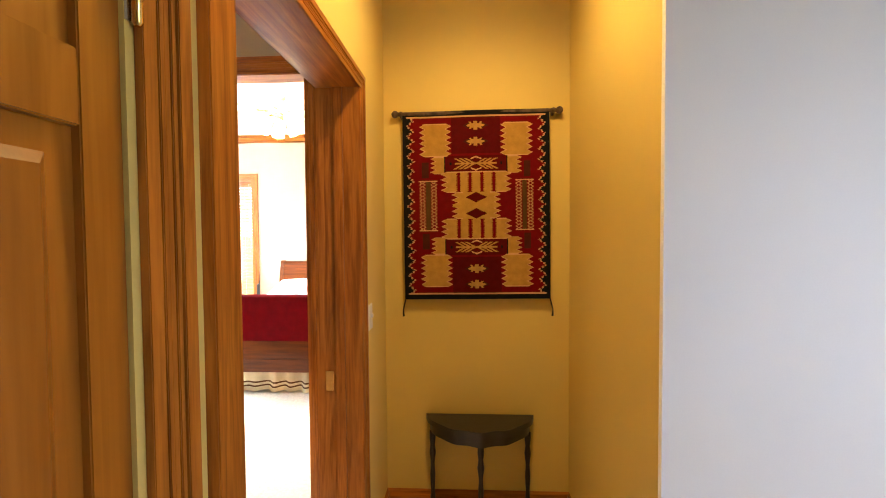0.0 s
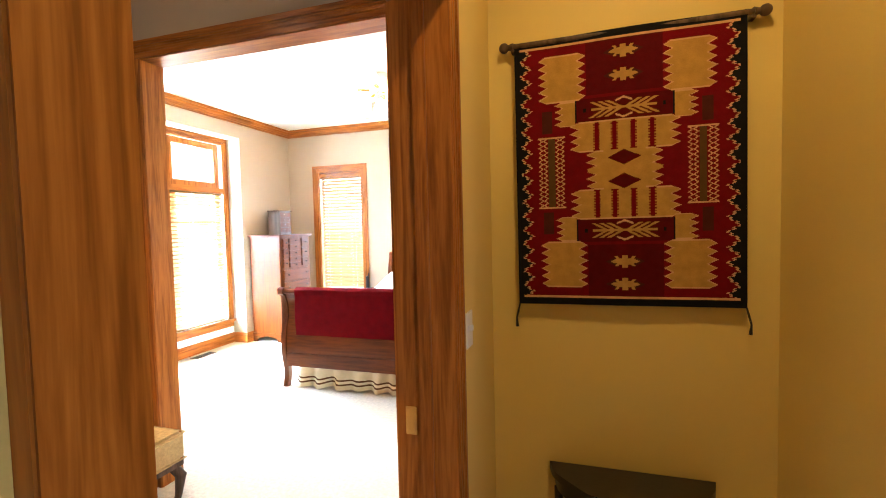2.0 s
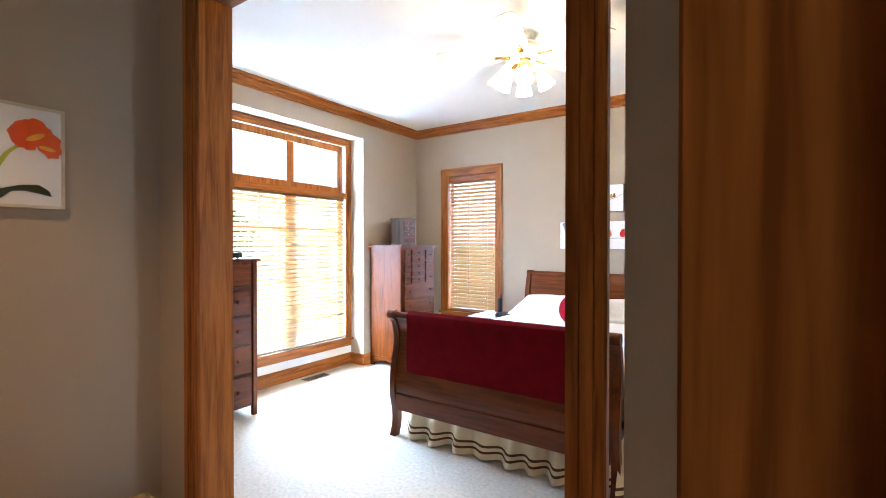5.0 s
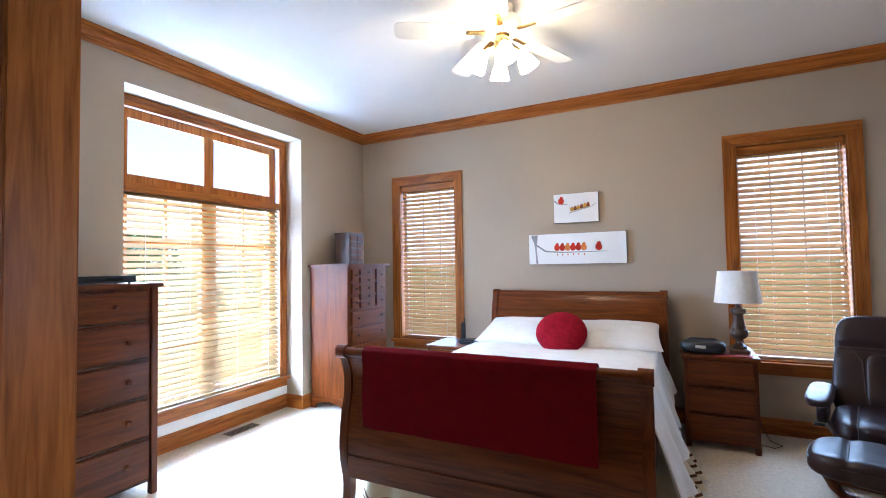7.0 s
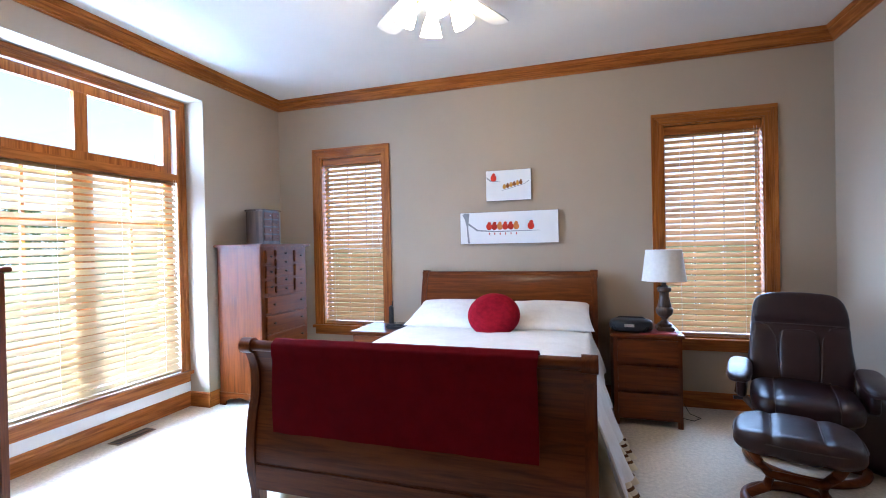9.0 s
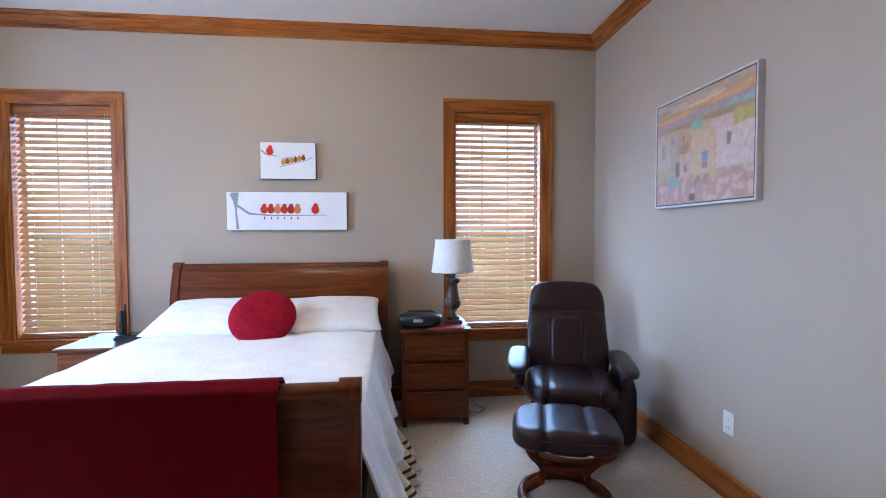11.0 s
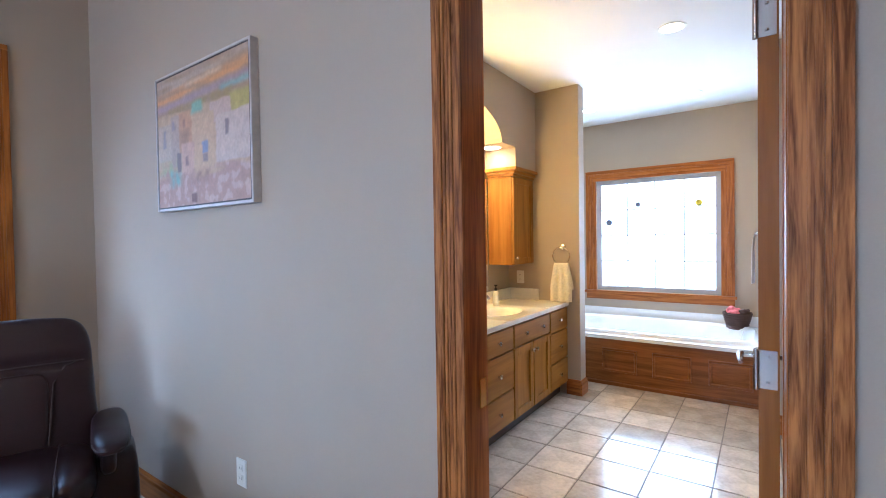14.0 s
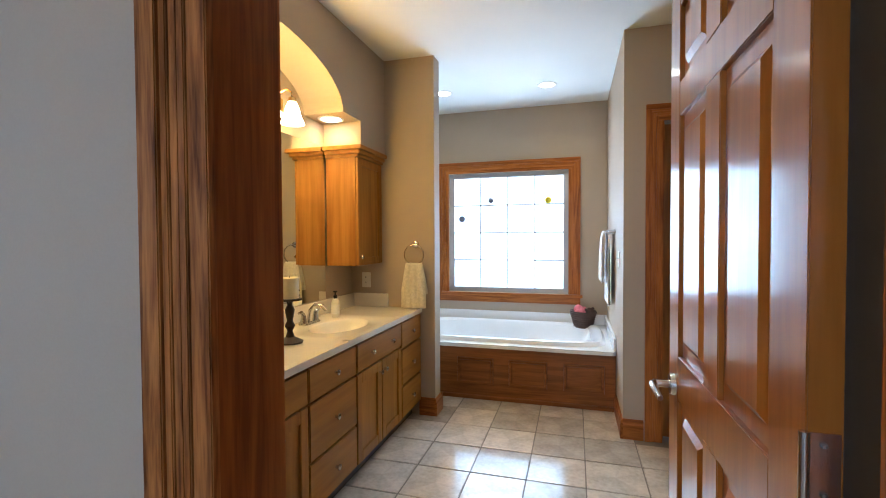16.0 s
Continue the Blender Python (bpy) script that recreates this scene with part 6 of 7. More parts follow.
def town_painting():
    w, h = 0.805, 0.635
    top = picture("town_painting", "framed painting of pale adobe buildings under a banded sky", pose(E, 6.05, 1.82, 0, 0, -90), w, h, 0.036, "pewter", 0.011, "dark_edge")
    a, b, nu, nv = w / 2 - 0.018, h / 2 - 0.018, 150, 118

    def over(base, col, k):
        k = max(0.0, min(1.0, k))
        return tuple(p * (1 - k) + q * k for p, q in zip(base, col))

    def rect(u, v, u0, u1, v0, v1, soft=0.012):
        return max(0.0, min(1.0, min(u - u0, u1 - u) / soft + 0.5)) * max(0.0, min(1.0, min(v - v0, v1 - v) / soft + 0.5))

    def paint(u, v):
        n1, n2 = noise.noise((u * 5, v * 26, 1)), noise.noise((u * 22, v * 16, 7))
        n3 = noise.noise((u * 60, v * 45, 3))
        u, v = u + 0.012 * n2, v + 0.010 * noise.noise((u * 14, v * 14, 5))
        c = (0.40, 0.29, 0.19)
        lift = 0.05 * (u - 0.5)
        c = over(c, (0.50, 0.40, 0.33), rect(u, v, -1, 2, 0.90 + lift, 1.2, 0.06) * (0.6 + n1))
        c = over(c, (0.68, 0.36, 0.15), rect(u, v, -1, 2, 0.82 + lift, 0.90 + lift, 0.05) * (0.75 + 0.8 * n1))
        c = over(c, (0.72, 0.55, 0.40), rect(u, v, 0.35, 0.75, 0.885 + lift, 0.91 + lift, 0.03) * 0.8)
        c = over(c, (0.40, 0.30, 0.33), rect(u, v, -1, 2, 0.765 + lift, 0.82 + lift, 0.04))
        c = over(c, (0.30, 0.43, 0.46), rect(u, v, 0.72, 2, 0.74 + lift, 0.78 + lift, 0.03))
        c = over(c, (0.33, 0.25, 0.10), rect(u, v, 0.12, 0.85, 0.70, 0.755 + 0.6 * lift, 0.03) * (0.8 + n2))
        town = rect(u, v, -1, 2, -1, 0.705 + 0.03 * n1, 0.02)
        c = over(c, (0.52, 0.38, 0.25), town)
        c = over(c, (0.46, 0.40, 0.12), rect(u, v, 0.82, 2, 0.58, 0.72, 0.03))
        c = over(c, (0.55, 0.42, 0.38), rect(u, v, 0.62, 0.83, 0.55, 0.70))
        c = over(c, (0.50, 0.41, 0.33), rect(u, v, -1, 0.19, 0.36, 0.64))
        c = over(c, (0.44, 0.35, 0.29), rect(u, v, 0.17, 0.30, 0.30, 0.69))
        c = over(c, (0.52, 0.30, 0.17), rect(u, v, 0.27, 0.42, 0.40, 0.70) * 0.8)
        c = over(c, (0.34, 0.22, 0.14), rect(u, v, 0.28, 0.40, 0.44, 0.56, 0.04) * 0.8)
        c = over(c, (0.56, 0.41, 0.27), rect(u, v, 0.42, 0.66, 0.22, 0.64))
        c = over(c, (0.58, 0.48, 0.44), rect(u, v, 0.68, 2, 0.27, 0.60))
        c = over(c, (0.56, 0.38, 0.30), rect(u, v, 0.30, 0.44, 0.20, 0.46, 0.02))
        c = over(c, (0.25, 0.44, 0.36), rect(u, v, 0.42, 0.54, 0.665, 0.745, 0.03))
        street = (0.46, 0.30, 0.25) if n2 < 0.1 else (0.52, 0.38, 0.34)
        c = over(c, street, rect(u, v, -1, 2, -1, 0.235 + 0.05 * n1 + 0.03 * math.sin(u * 9), 0.05))
        c = over(c, (0.28, 0.17, 0.13), rect(u, v, 0.40, 0.62, 0.14, 0.25, 0.05) * max(0.0, 0.4 + 1.2 * n2))
        c = over(c, (0.34, 0.38, 0.22), rect(u, v, 0.02, 0.26, 0.22, 0.36, 0.08) * (0.4 + n2))
        c = over(c, (0.22, 0.40, 0.38), rect(u, v, 0.15, 0.28, 0.155, 0.27, 0.05) * (0.8 + n2))
        for x, z, ww, hh, col in ((0.565, 0.40, 0.062, 0.085, (0.20, 0.27, 0.46)), (0.565, 0.325, 0.056, 0.06, (0.24, 0.20, 0.22)), (0.79, 0.50, 0.035, 0.105, (0.20, 0.15, 0.17)), (0.083, 0.53, 0.035, 0.14, (0.30, 0.28, 0.31)), (0.20, 0.62, 0.03, 0.07, (0.30, 0.26, 0.30)), (0.33, 0.615, 0.03, 0.06, (0.34, 0.20, 0.14)), (0.265, 0.33, 0.05, 0.15, (0.17, 0.13, 0.14)), (0.357, 0.33, 0.035, 0.075, (0.24, 0.15, 0.15)), (0.43, 0.05, 0.06, 0.07, (0.15, 0.07, 0.06))):
            c = over(c, col, 0.9 * rect(u, v, x - ww / 2, x + ww / 2, z - hh / 2, z + hh / 2))
        k = 1 + 0.16 * n3 + 0.14 * n2
        return tuple(max(0.01, x * k * g) for x, g in zip(c, (0.88, 0.80, 0.68)))

    verts = [(-a + 2 * a * i / nu, -0.0332, -b + 2 * b * j / nv) for j in range(nv + 1) for i in range(nu + 1)]
    faces = [(j * (nu + 1) + i, j * (nu + 1) + i + 1, (j + 1) * (nu + 1) + i + 1, (j + 1) * (nu + 1) + i) for j in range(nv) for i in range(nu)]
    me = bpy.data.meshes.new("painted_town")
    me.from_pydata(verts, [], faces)
    layer = me.color_attributes.new("paint", "FLOAT_COLOR", "POINT")
    for k in range(len(verts)):
        layer.data[k].color = (*paint((k % (nu + 1)) / nu, k // (nu + 1) / nv), 1)
    me.materials.append(canvas_paint())
    ob = new("painted_town", me)
    ob.parent = top


town_painting()

vent = thing("floor_vent", "brown metal floor register in the carpet", "floor vent", pose(-4.56, 5.72, 0.001))
part("vent_frame", boxed(-0.055, -0.15, 0, 0.055, 0.15, 0.004, 0.001), "vent", vent)
for k in range(14):
    part("louvre", boxed(-0.042, -0.133 + 0.02 * k, 0.004, 0.042, -0.125 + 0.02 * k, 0.0065), "black", vent)
solid("power_cord", tube(bmesh.new(), [(-0.62, 7.36, 0.30), (-0.60, 7.30, 0.08), (-0.56, 7.2, 0.006), (-0.50, 7.12, 0.006), (-0.56, 7.05, 0.006), (-0.66, 7.1, 0.006)], 0.003, 6), "black", "thin black lamp cord on the carpet", "cord")

# ---- bathroom ----


def vanity():
    y0, y1, h = 5.455, 6.0, 0.767
    top = thing("vanity_cabinet", "maple vanity cabinet with shaker doors and drawers", "vanity")
    part("carcass", boxed(0.70, y0, 0.10, 3.268, y1 - 0.002, 0.66, 0.003), "maple_z", top)
    part("top_rail", boxed(0.70, y0, 0.661, 3.268, y0 + 0.02, h, 0.002), "maple_x", top)
    # toe kick takes the near-black frame-edge colour, not the cabinet's maple
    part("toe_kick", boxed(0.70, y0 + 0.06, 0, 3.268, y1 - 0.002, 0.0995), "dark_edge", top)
    def shaker(x0, x1, z0, z1, kx):
        bm = bmesh.new()
        s = 0.055
        box(bm, x0, y0 - 0.019, z0, x0 + s, y0 - 0.0005, z1, 0.002), box(bm, x1 - s, y0 - 0.019, z0, x1, y0 - 0.0005, z1, 0.002)
        box(bm, x0 + s, y0 - 0.0185, z0, x1 - s, y0 - 0.0005, z0 + s, 0.002), box(bm, x0 + s, y0 - 0.0185, z1 - s, x1 - s, y0 - 0.0005, z1, 0.002)
        box(bm, x0 + s, y0 - 0.008, z0 + s, x1 - s, y0 - 0.0005, z1 - s)
        d = part("cabinet_door", bm, "maple_z", top)
        part("knob", knob(bmesh.new(), kx, y0 - 0.019, z1 - 0.06, 0.015, "-y"), "nickel", d)
    def dr(x0, x1, z0, z1, kn):
        drawer_front(top, y0 - 0.0005, "-y", x0, x1, z0, z1, "maple_x", kn, "nickel", 0.015, 0.001, 0.0185)
    for z0, z1 in ((0.115, 0.325), (0.335, 0.575), (0.585, 0.755)):
        dr(2.875, 3.255, z0, z1, (0.5,))
    dr(2.235, 2.865, 0.605, 0.755, (0.27, 0.73))
    shaker(2.235, 2.545, 0.115, 0.595, 2.515), shaker(2.555, 2.865, 0.115, 0.595, 2.585)
    for z0, z1 in ((0.115, 0.33), (0.34, 0.595), (0.605, 0.755)):
        dr(1.785, 2.225, z0, z1, (0.5,))
    dr(1.30, 1.775, 0.605, 0.755, (0.5,))
    shaker(1.30, 1.53, 0.115, 0.595, 1.50), shaker(1.54, 1.775, 0.115, 0.595, 1.57)
    dr(0.75, 1.29, 0.605, 0.755, (0.5,))


vanity()


def countertop():
    """A cultured marble top with an oval bowl sunk in it, and a low backsplash."""
    top = thing("countertop", "cream cultured marble top with a moulded oval basin", "countertop")
    x0, x1, y0, y1, z = 0.70, 3.269, 5.428, 5.998, 0.80
    cx, cy, rx, ry = 2.50, 5.685, 0.24, 0.155
    bm = bmesh.new()
    n = 48
    def oval(k, zz):
        return [bm.verts.new((cx + rx * k * math.cos(6.2832 * i / n), cy + ry * k * math.sin(6.2832 * i / n), zz)) for i in range(n)]
    rim = oval(1.0, z)
    border = []
    for i in range(n):
        t = 6.2832 * i / n
        c, s = math.cos(t), math.sin(t)
        k = min((0.36) / abs(c) if abs(c) > 1e-6 else 9e9, ((y1 - cy) if s > 0 else (cy - y0)) / abs(s) if abs(s) > 1e-6 else 9e9)
        border.append(bm.verts.new((cx + c * k, cy + s * k, z)))
    for i in range(n):
        bm.faces.new((border[i], border[(i + 1) % n], rim[(i + 1) % n], rim[i]))
    prev = rim
    for k, dz in ((0.96, -0.006), (0.9, -0.03), (0.78, -0.075), (0.55, -0.11), (0.2, -0.125)):
        nx = oval(k, z + dz)
        for i in range(n):
            bm.faces.new((prev[i], prev[(i + 1) % n], nx[(i + 1) % n], nx[i]))
        prev = nx
    bm.faces.new(prev)
    bmesh.ops.recalc_face_normals(bm, faces=bm.faces)
    part("basin", bm, "marble", top, smooth=50)
    bm = bmesh.new()
    box(bm, x0, y0, z - 0.032, cx - 0.36, y1, z), box(bm, cx + 0.36, y0, z - 0.032, x1, y1, z)
    box(bm, cx - 0.36, y0, z - 0.032, cx + 0.36, y0 + 0.004, z - 0.0005)
    part("slab", bm, "marble", top)
    part("backsplash", boxed(x0, y1 - 0.022, z, x1, y1, z + 0.10, 0.003), "marble", top)
    part("side_splash", boxed(x1 - 0.02, y0 + 0.27, z, x1, y1 - 0.022, z + 0.10, 0.003), "marble", top)
    part("drain", lathe(bmesh.new(), [(0.022, z - 0.1245), (0.018, z - 0.121)], cx, cy, 20), "nickel", top)


countertop()
solid("wall_mirror", boxed(0.72, 5.992, 0.902, 2.86, 5.999, 1.945), "mirror", "large plain mirror above the vanity", "mirror")


def faucet():
    top = thing("faucet", "two-handle nickel basin faucet", "faucet", pose(2.50, 5.89, 0.80))
    part("deck_plate", boxed(-0.085, -0.028, 0, 0.085, 0.028, 0.014, 0.006), "nickel", top)
    part("spout", tube(bmesh.new(), [(0, 0, 0.012), (0, -0.01, 0.08), (0, -0.04, 0.115), (0, -0.09, 0.11), (0, -0.115, 0.085)], [0.020, 0.017, 0.014, 0.012, 0.011], 14), "nickel", top)
    for s in (-1, 1):
        part("handle_base", lathe(bmesh.new(), [(0.024, 0.013), (0.018, 0.03), (0.014, 0.06)], s * 0.065, 0, 16), "nickel", top)
        part("handle", tube(bmesh.new(), [(s * 0.065, 0, 0.062), (s * 0.10, -0.01, 0.085), (s * 0.135, -0.015, 0.085)], [0.012, 0.009, 0.007], 10), "nickel", top)


faucet()
soap = thing("soap_bottle", "small soap bottle with a dark pump and pale label", "soap bottle", pose(2.74, 5.85, 0.80))
part("bottle", lathe(bmesh.new(), [(0.024, 0), (0.026, 0.01), (0.026, 0.10), (0.018, 0.12), (0.010, 0.125)], 0, 0, 20), "plate", soap)
part("label", lathe(bmesh.new(), [(0.0265, 0.025), (0.0265, 0.085)], 0, 0, 20), "paper", soap)
part("pump", lathe(bmesh.new(), [(0.012, 0.125), (0.012, 0.145), (0.005, 0.148), (0.005, 0.165), (0.014, 0.166), (0.014, 0.174)], 0, 0, 14), "black", soap)

candle = thing("candle_holder", "dark bronze candlestick with a thick ivory candle", "candlestick", pose(2.03, 5.70, 0.80))
part("stem", lathe(bmesh.new(), [(0.062, 0), (0.064, 0.008), (0.045, 0.018), (0.022, 0.03), (0.013, 0.06), (0.026, 0.085), (0.014, 0.11), (0.02, 0.14), (0.024, 0.165), (0.012, 0.19), (0.016, 0.205), (0.06, 0.212), (0.062, 0.220), (0.05, 0.222)], 0, 0, 26), "iron", candle)
part("candle", lathe(bmesh.new(), [(0.044, 0.222), (0.044, 0.322), (0.036, 0.327), (0.02, 0.320), (0.002, 0.319)], 0, 0, 28), "candle", candle)
part("wick", tube(bmesh.new(), [(0, 0, 0.318), (0.002, 0, 0.332)], 0.0015, 5), "black", candle)


def wall_cabinet():
    top = thing("wall_cabinet", "maple wall cabinet with a crown over the vanity", "cabinet")
    x0, x1, y0, y1, z0, z1 = 2.872, 3.268, 5.765, 5.988, 1.13, 1.87
    part("carcass", boxed(x0, y0, z0, x1, y1, z1, 0.002), "maple_z", top)
    bm = bmesh.new()
    s = 0.055
    ya = y0 - 0.019
    box(bm, x0 + 0.004, ya, z0 + 0.004, x0 + s, y0 - 0.0005, z1 - 0.004, 0.002), box(bm, x1 - s, ya, z0 + 0.004, x1 - 0.004, y0 - 0.0005, z1 - 0.004, 0.002)
    box(bm, x0 + s, ya + 0.0005, z0 + 0.004, x1 - s, y0 - 0.0005, z0 + s, 0.002), box(bm, x0 + s, ya + 0.0005, z1 - s, x1 - s, y0 - 0.0005, z1 - 0.004, 0.002)
    box(bm, x0 + s, y0 - 0.008, z0 + s, x1 - s, y0 - 0.0005, z1 - s)
    d = part("cabinet_door", bm, "maple_z", top)
    part("knob", knob(bmesh.new(), x0 + 0.03, ya, z0 + 0.06, 0.014, "-y"), "nickel", d)
    for k, (o, a, b) in enumerate(((0.012, 1.87, 1.89), (0.028, 1.89, 1.915), (0.048, 1.915, 1.943))):
        part("crown", boxed(x0 - o, y0 - o - 0.018, a, x1, y1, b, 0.004), "maple_x", top)


wall_cabinet()


def vanity_light():
    top = thing("vanity_light", "three-light vanity fixture with lit bell glass shades", "wall light", pose(2.12, 5.999, 2.10))
    part("back_plate", boxed(-0.28, -0.022, -0.045, 0.28, 0, 0.045, 0.012), "brass", top)
    for x in (-0.20, 0.0, 0.20):
        part("arm", tube(bmesh.new(), [(x, -0.02, 0), (x, -0.05, 0.05), (x, -0.09, 0.065), (x, -0.125, 0.045), (x, -0.13, 0.0)], 0.006, 8), "brass", top)
        part("cap", lathe(bmesh.new(), [(0.024, -0.012), (0.02, 0.012), (0.008, 0.02)], x, -0.13, 16), "brass", top)
        part("bell_shade", lathe(bmesh.new(), [(0.022, -0.012), (0.036, -0.04), (0.048, -0.09), (0.066, -0.135), (0.058, -0.134), (0.02, -0.10)], x, -0.13, 20), "bulb_warm", top, "lit frosted bell shade", smooth=60)


vanity_light()


def bathtub():
    top = thing("bathtub", "white drop-in bathtub in a white deck", "bathtub")
    x0, x1, y0, y1, z = 3.68, 4.797, 4.038, 5.997, 0.455
    cx, cy, rx, ry = 4.23, 5.02, 0.43, 0.86
    bm = bmesh.new()
    n = 64
    def ring(k, zz, p=0.34):
        out = []
        for i in range(n):
            t = 6.2832 * i / n
            c, s = math.cos(t), math.sin(t)
            out.append(bm.verts.new((cx + rx * k * math.copysign(abs(c) ** p, c), cy + ry * k * math.copysign(abs(s) ** p, s), zz)))
        return out
    border = []
    for i in range(n):
        t = 6.2832 * i / n
        c, s = math.copysign(abs(math.cos(t)) ** 0.34, math.cos(t)) * rx, math.copysign(abs(math.sin(t)) ** 0.34, math.sin(t)) * ry
        k = min(((x1 - cx) if c > 0 else (cx - x0)) / max(abs(c), 1e-6), ((y1 - cy) if s > 0 else (cy - y0)) / max(abs(s), 1e-6))
        border.append(bm.verts.new((cx + c * k, cy + s * k, z)))
    skirt = [bm.verts.new((v.co.x, v.co.y, z - 0.03)) for v in border]
    prev = skirt
    for nx in (border, ring(1.08, z), ring(1.05, z + 0.03), ring(1.0, z + 0.034), ring(0.95, z + 0.01), ring(0.9, z - 0.15), ring(0.82, z - 0.33), ring(0.5, z - 0.36)):
        for i in range(n):
            bm.faces.new((prev[i], prev[(i + 1) % n], nx[(i + 1) % n], nx[i]))
        prev = nx
    bm.faces.new(prev)
    bmesh.ops.recalc_face_normals(bm, faces=bm.faces)
    part("tub_and_deck", bm, "acrylic", top, smooth=35)
    part("splash_back", boxed(x1 - 0.02, y0, z, x1, y1, z + 0.10, 0.004), "acrylic", top)
    part("splash_side", boxed(x0 + 0.02, y0, z, x1 - 0.02, y0 + 0.02, z + 0.10, 0.004), "acrylic", top)
    return top


bathtub()


def tub_apron():
    top = thing("tub_apron", "stained oak apron with raised panels under the tub deck", "tub apron")
    x, y0, y1, z1 = 3.70, 4.04, 5.50, 0.424
    part("board", boxed(x, y0, 0, x + 0.03, y1, z1, 0.002), "apron", top)
    part("plinth", boxed(x - 0.014, y0, 0, x, y1, 0.035, 0.004), "apron", top)
    w, g = 0.30, 0.125
    for k in range(3):
        a = y0 + 0.08 + k * (w + g)
        bm = bmesh.new()
        loops = [[bm.verts.new((x - d, yy, zz)) for yy, zz in ((a + i, 0.125 + i), (a + w - i, 0.125 + i), (a + w - i, 0.34 - i), (a + i, 0.34 - i))] for i, d in ((0, 0.001), (0.004, 0.014), (0.018, 0.014), (0.026, 0.003), (0.06, 0.009))]
        for p, q in zip(loops, loops[1:]):
            for i in range(4):
                bm.faces.new((p[i], p[(i + 1) % 4], q[(i + 1) % 4], q[i]))
        bm.faces.new(loops[-1])
        bmesh.ops.recalc_face_normals(bm, faces=bm.faces)
        part("raised_panel", bm, "apron", top)


tub_apron()


def hanging_towel(name, label, m, w, l, mat, back=0.7):
    """A towel folded over a bar along x; hangs towards -z."""
    def fn(u, v):
        s = v * (l * (1 + back)) - l * back
        x = (u - 0.5) * w * (0.62 + 0.38 * min(1, abs(s) / (0.6 * l)))
        side = -1 if s > 0 else 1
        d = 0.012 + 0.01 * min(1, abs(s) / 0.1)
        y = side * d * min(1, abs(s) / 0.02) + 0.009 * math.sin(u * 19 + 1) * min(1, abs(s) / (0.4 * l))
        return (x, y, 0.012 - abs(s))
    return solid(name, sheet(bmesh.new(), fn, 24, 40, 0.006), mat, label, "towel", m, smooth=80)


ring = thing("towel_ring", "nickel towel ring on the wing wall", "towel ring", pose(3.27, 5.475, 1.27, 0, 0, -90))
part("rosette", lathe(bmesh.new(), [(0.026, 0), (0.024, 0.008), (0.012, 0.012), (0.010, 0.04)], 0, 0, 18), "nickel", ring).matrix_local = pose(0, 0, 0, 90, 0, 0)
part("ring", tube(bmesh.new(), [(0.075 * math.cos(6.2832 * i / 32), -0.045, -0.075 + 0.075 * math.sin(6.2832 * i / 32)) for i in range(32)], 0.005, 8, True), "nickel", ring)
hanging_towel("hand_towel", "ivory hand towel hanging from the ring", pose(3.225, 5.475, 1.125, 0, 0, -90), 0.19, 0.33, "towel")
bar = thing("towel_bar", "nickel towel bar beside the tub", "towel bar", pose(4.15, 4.035, 1.36))
part("bar", tube(bmesh.new(), [(-0.30, 0.065, 0), (0.30, 0.065, 0)], 0.009, 10), "nickel", bar)
for x in (-0.30, 0.30):
    part("bracket", tube(bmesh.new(), [(x, 0.001, 0), (x, 0.068, 0)], [0.018, 0.012], 12), "nickel", bar)
hanging_towel("bath_towel", "white bath towel over the bar by the tub", pose(4.10, 4.10, 1.362), 0.42, 0.60, "towel_w")

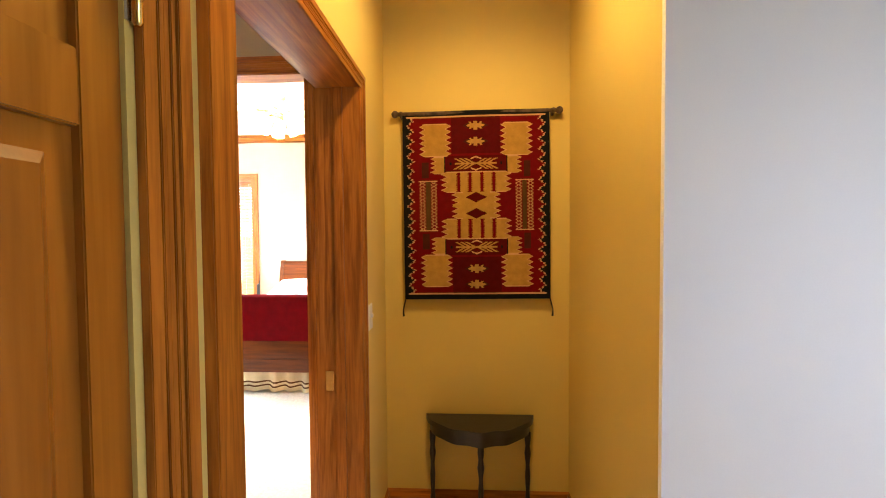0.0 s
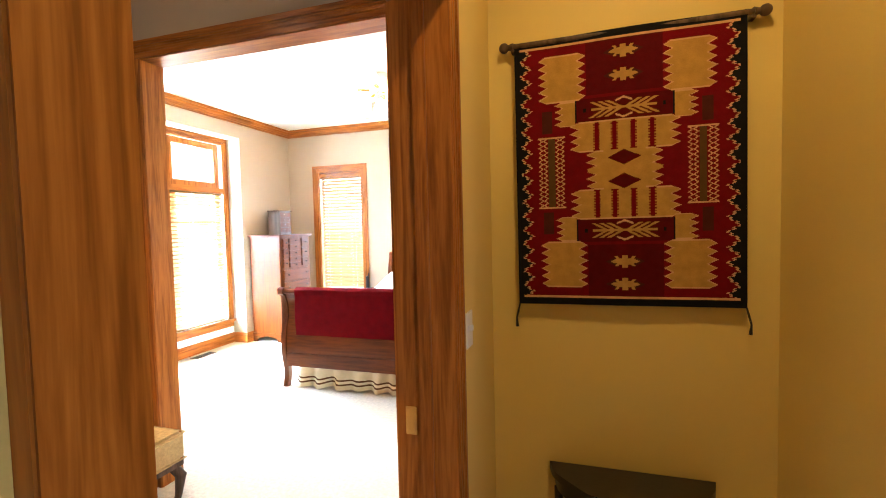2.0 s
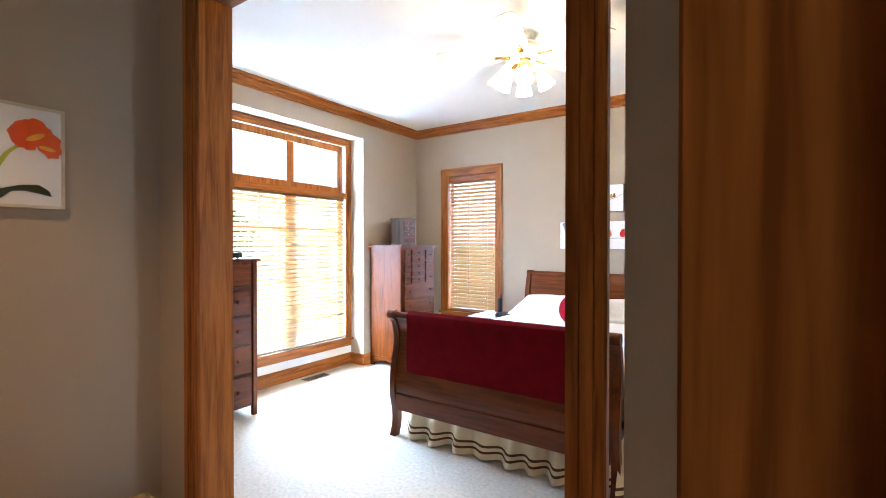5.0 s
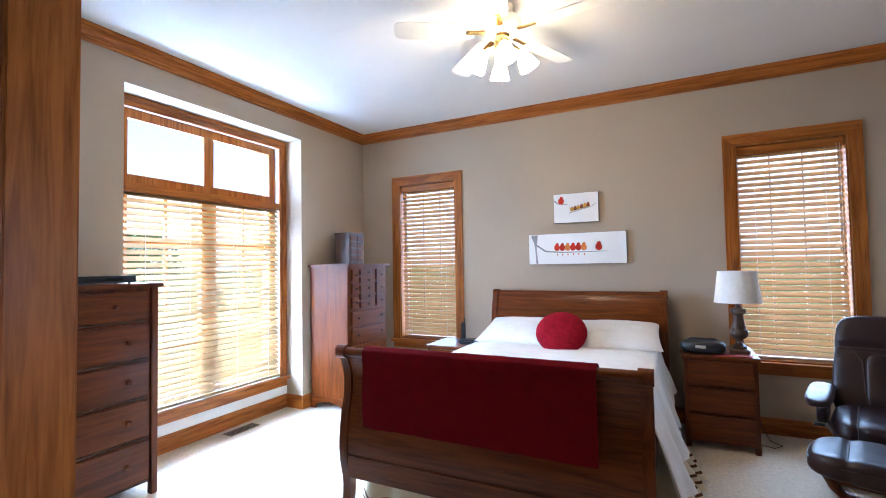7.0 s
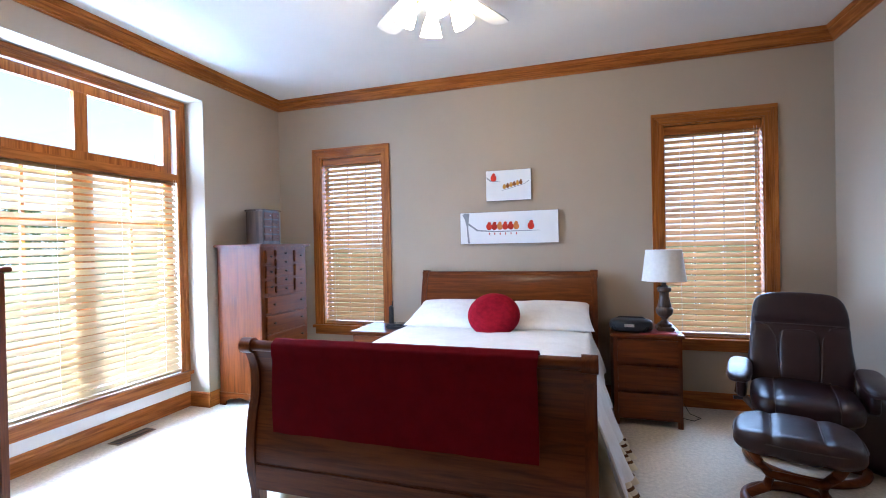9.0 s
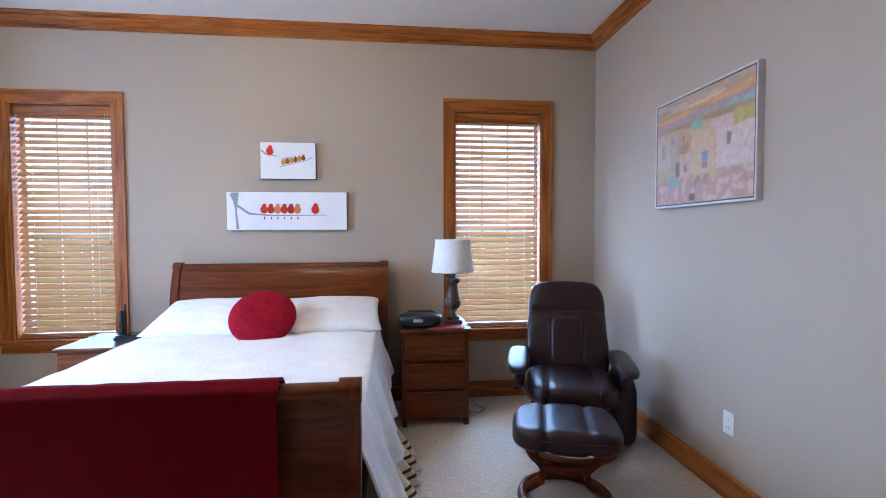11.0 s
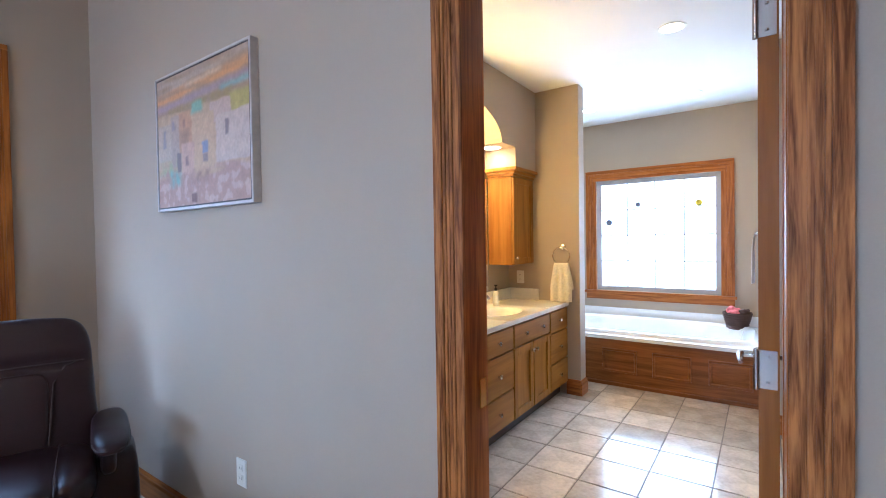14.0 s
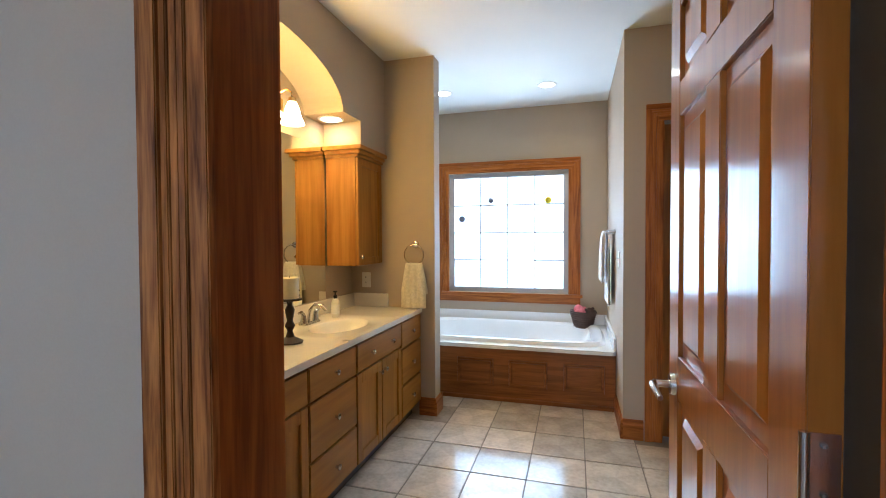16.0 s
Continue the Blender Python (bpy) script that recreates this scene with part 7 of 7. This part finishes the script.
basket = thing("wicker_basket", "round dark wicker basket on the tub corner", "basket", pose(4.62, 4.26, 0.455))
prof = [(0.075, 0.0), (0.085, 0.02), (0.105, 0.09), (0.118, 0.15), (0.122, 0.16), (0.112, 0.158), (0.095, 0.06), (0.07, 0.02)]
part("basket_body", lathe(bmesh.new(), prof, 0, 0, 28), "basket", basket)
for k in range(7):
    r = 0.084 + 0.0055 * k
    part("woven_strand", tube(bmesh.new(), [((r + 0.004 * (i % 2)) * math.cos(6.2832 * i / 40), (r + 0.004 * (i % 2)) * math.sin(6.2832 * i / 40), 0.018 + 0.021 * k) for i in range(40)], 0.006, 6, True), "basket", basket)
solid("bath_pouf", puff(bmesh.new(), 0, 0, 0, 0.055, 0.055, 0.05, 1.0, 24, 14, 4, 0.5), "rose", "pink bath pouf in the basket", "bath pouf", pose(4.60, 4.29, 0.615))
solid("bath_pouf", puff(bmesh.new(), 0, 0, 0, 0.045, 0.045, 0.04, 1.0, 24, 14, 2, 0.5), "basket", "dark bath pouf in the basket", "bath pouf", pose(4.60, 4.20, 0.612))
for y, z, c, r in ((5.507, 1.52, (0.20, 0.22, 0.30), 0.036), (5.193, 1.711, (0.22, 0.24, 0.32), 0.03), (4.60, 1.70, (0.75, 0.62, 0.03), 0.034)):
    bm = lathe(bmesh.new(), [(r, -0.003), (r, 0.003), (r * 0.7, 0.007)], 0, 0, 20)
    solid("window_ornament", bm, dye("ornament_%d" % round(100 * c[0]), c, 0.4), "small round coloured ornament on the window pane", "ornament", pose(4.842, y, z, 0, -90, 0))

# ---- bathroom floor tiles, one by one ----
floor_bath = structure("floor_bath", boxed(0.582, 2.4, -0.12, 4.8, 6.15, -0.004), "grout", "stone-look tile floor with grey-brown grout", "tile floor")
tile = mesh_of("tile", boxed(-0.1525, -0.1525, -0.0035, 0.1525, 0.1525, 0.0015, 0.002), "tile")
for i in range(-5, 6):
    for j in range(-7, 3):
        x, y = 2.232 + 0.312 * (i + 0.5), 4.59 + 0.312 * (j + 0.5)
        if x - 0.16 > 0.55 and x < 3.85 and 2.55 < y < 5.40 and not (x > 3.3 and y < 4.05):
            ob = new("tile", tile)
            ob.parent = floor_bath
            ob.matrix_local = pose(x, y, -0.001 + random.uniform(-0.0004, 0.0004), 0, 0, 90 * random.randrange(4))
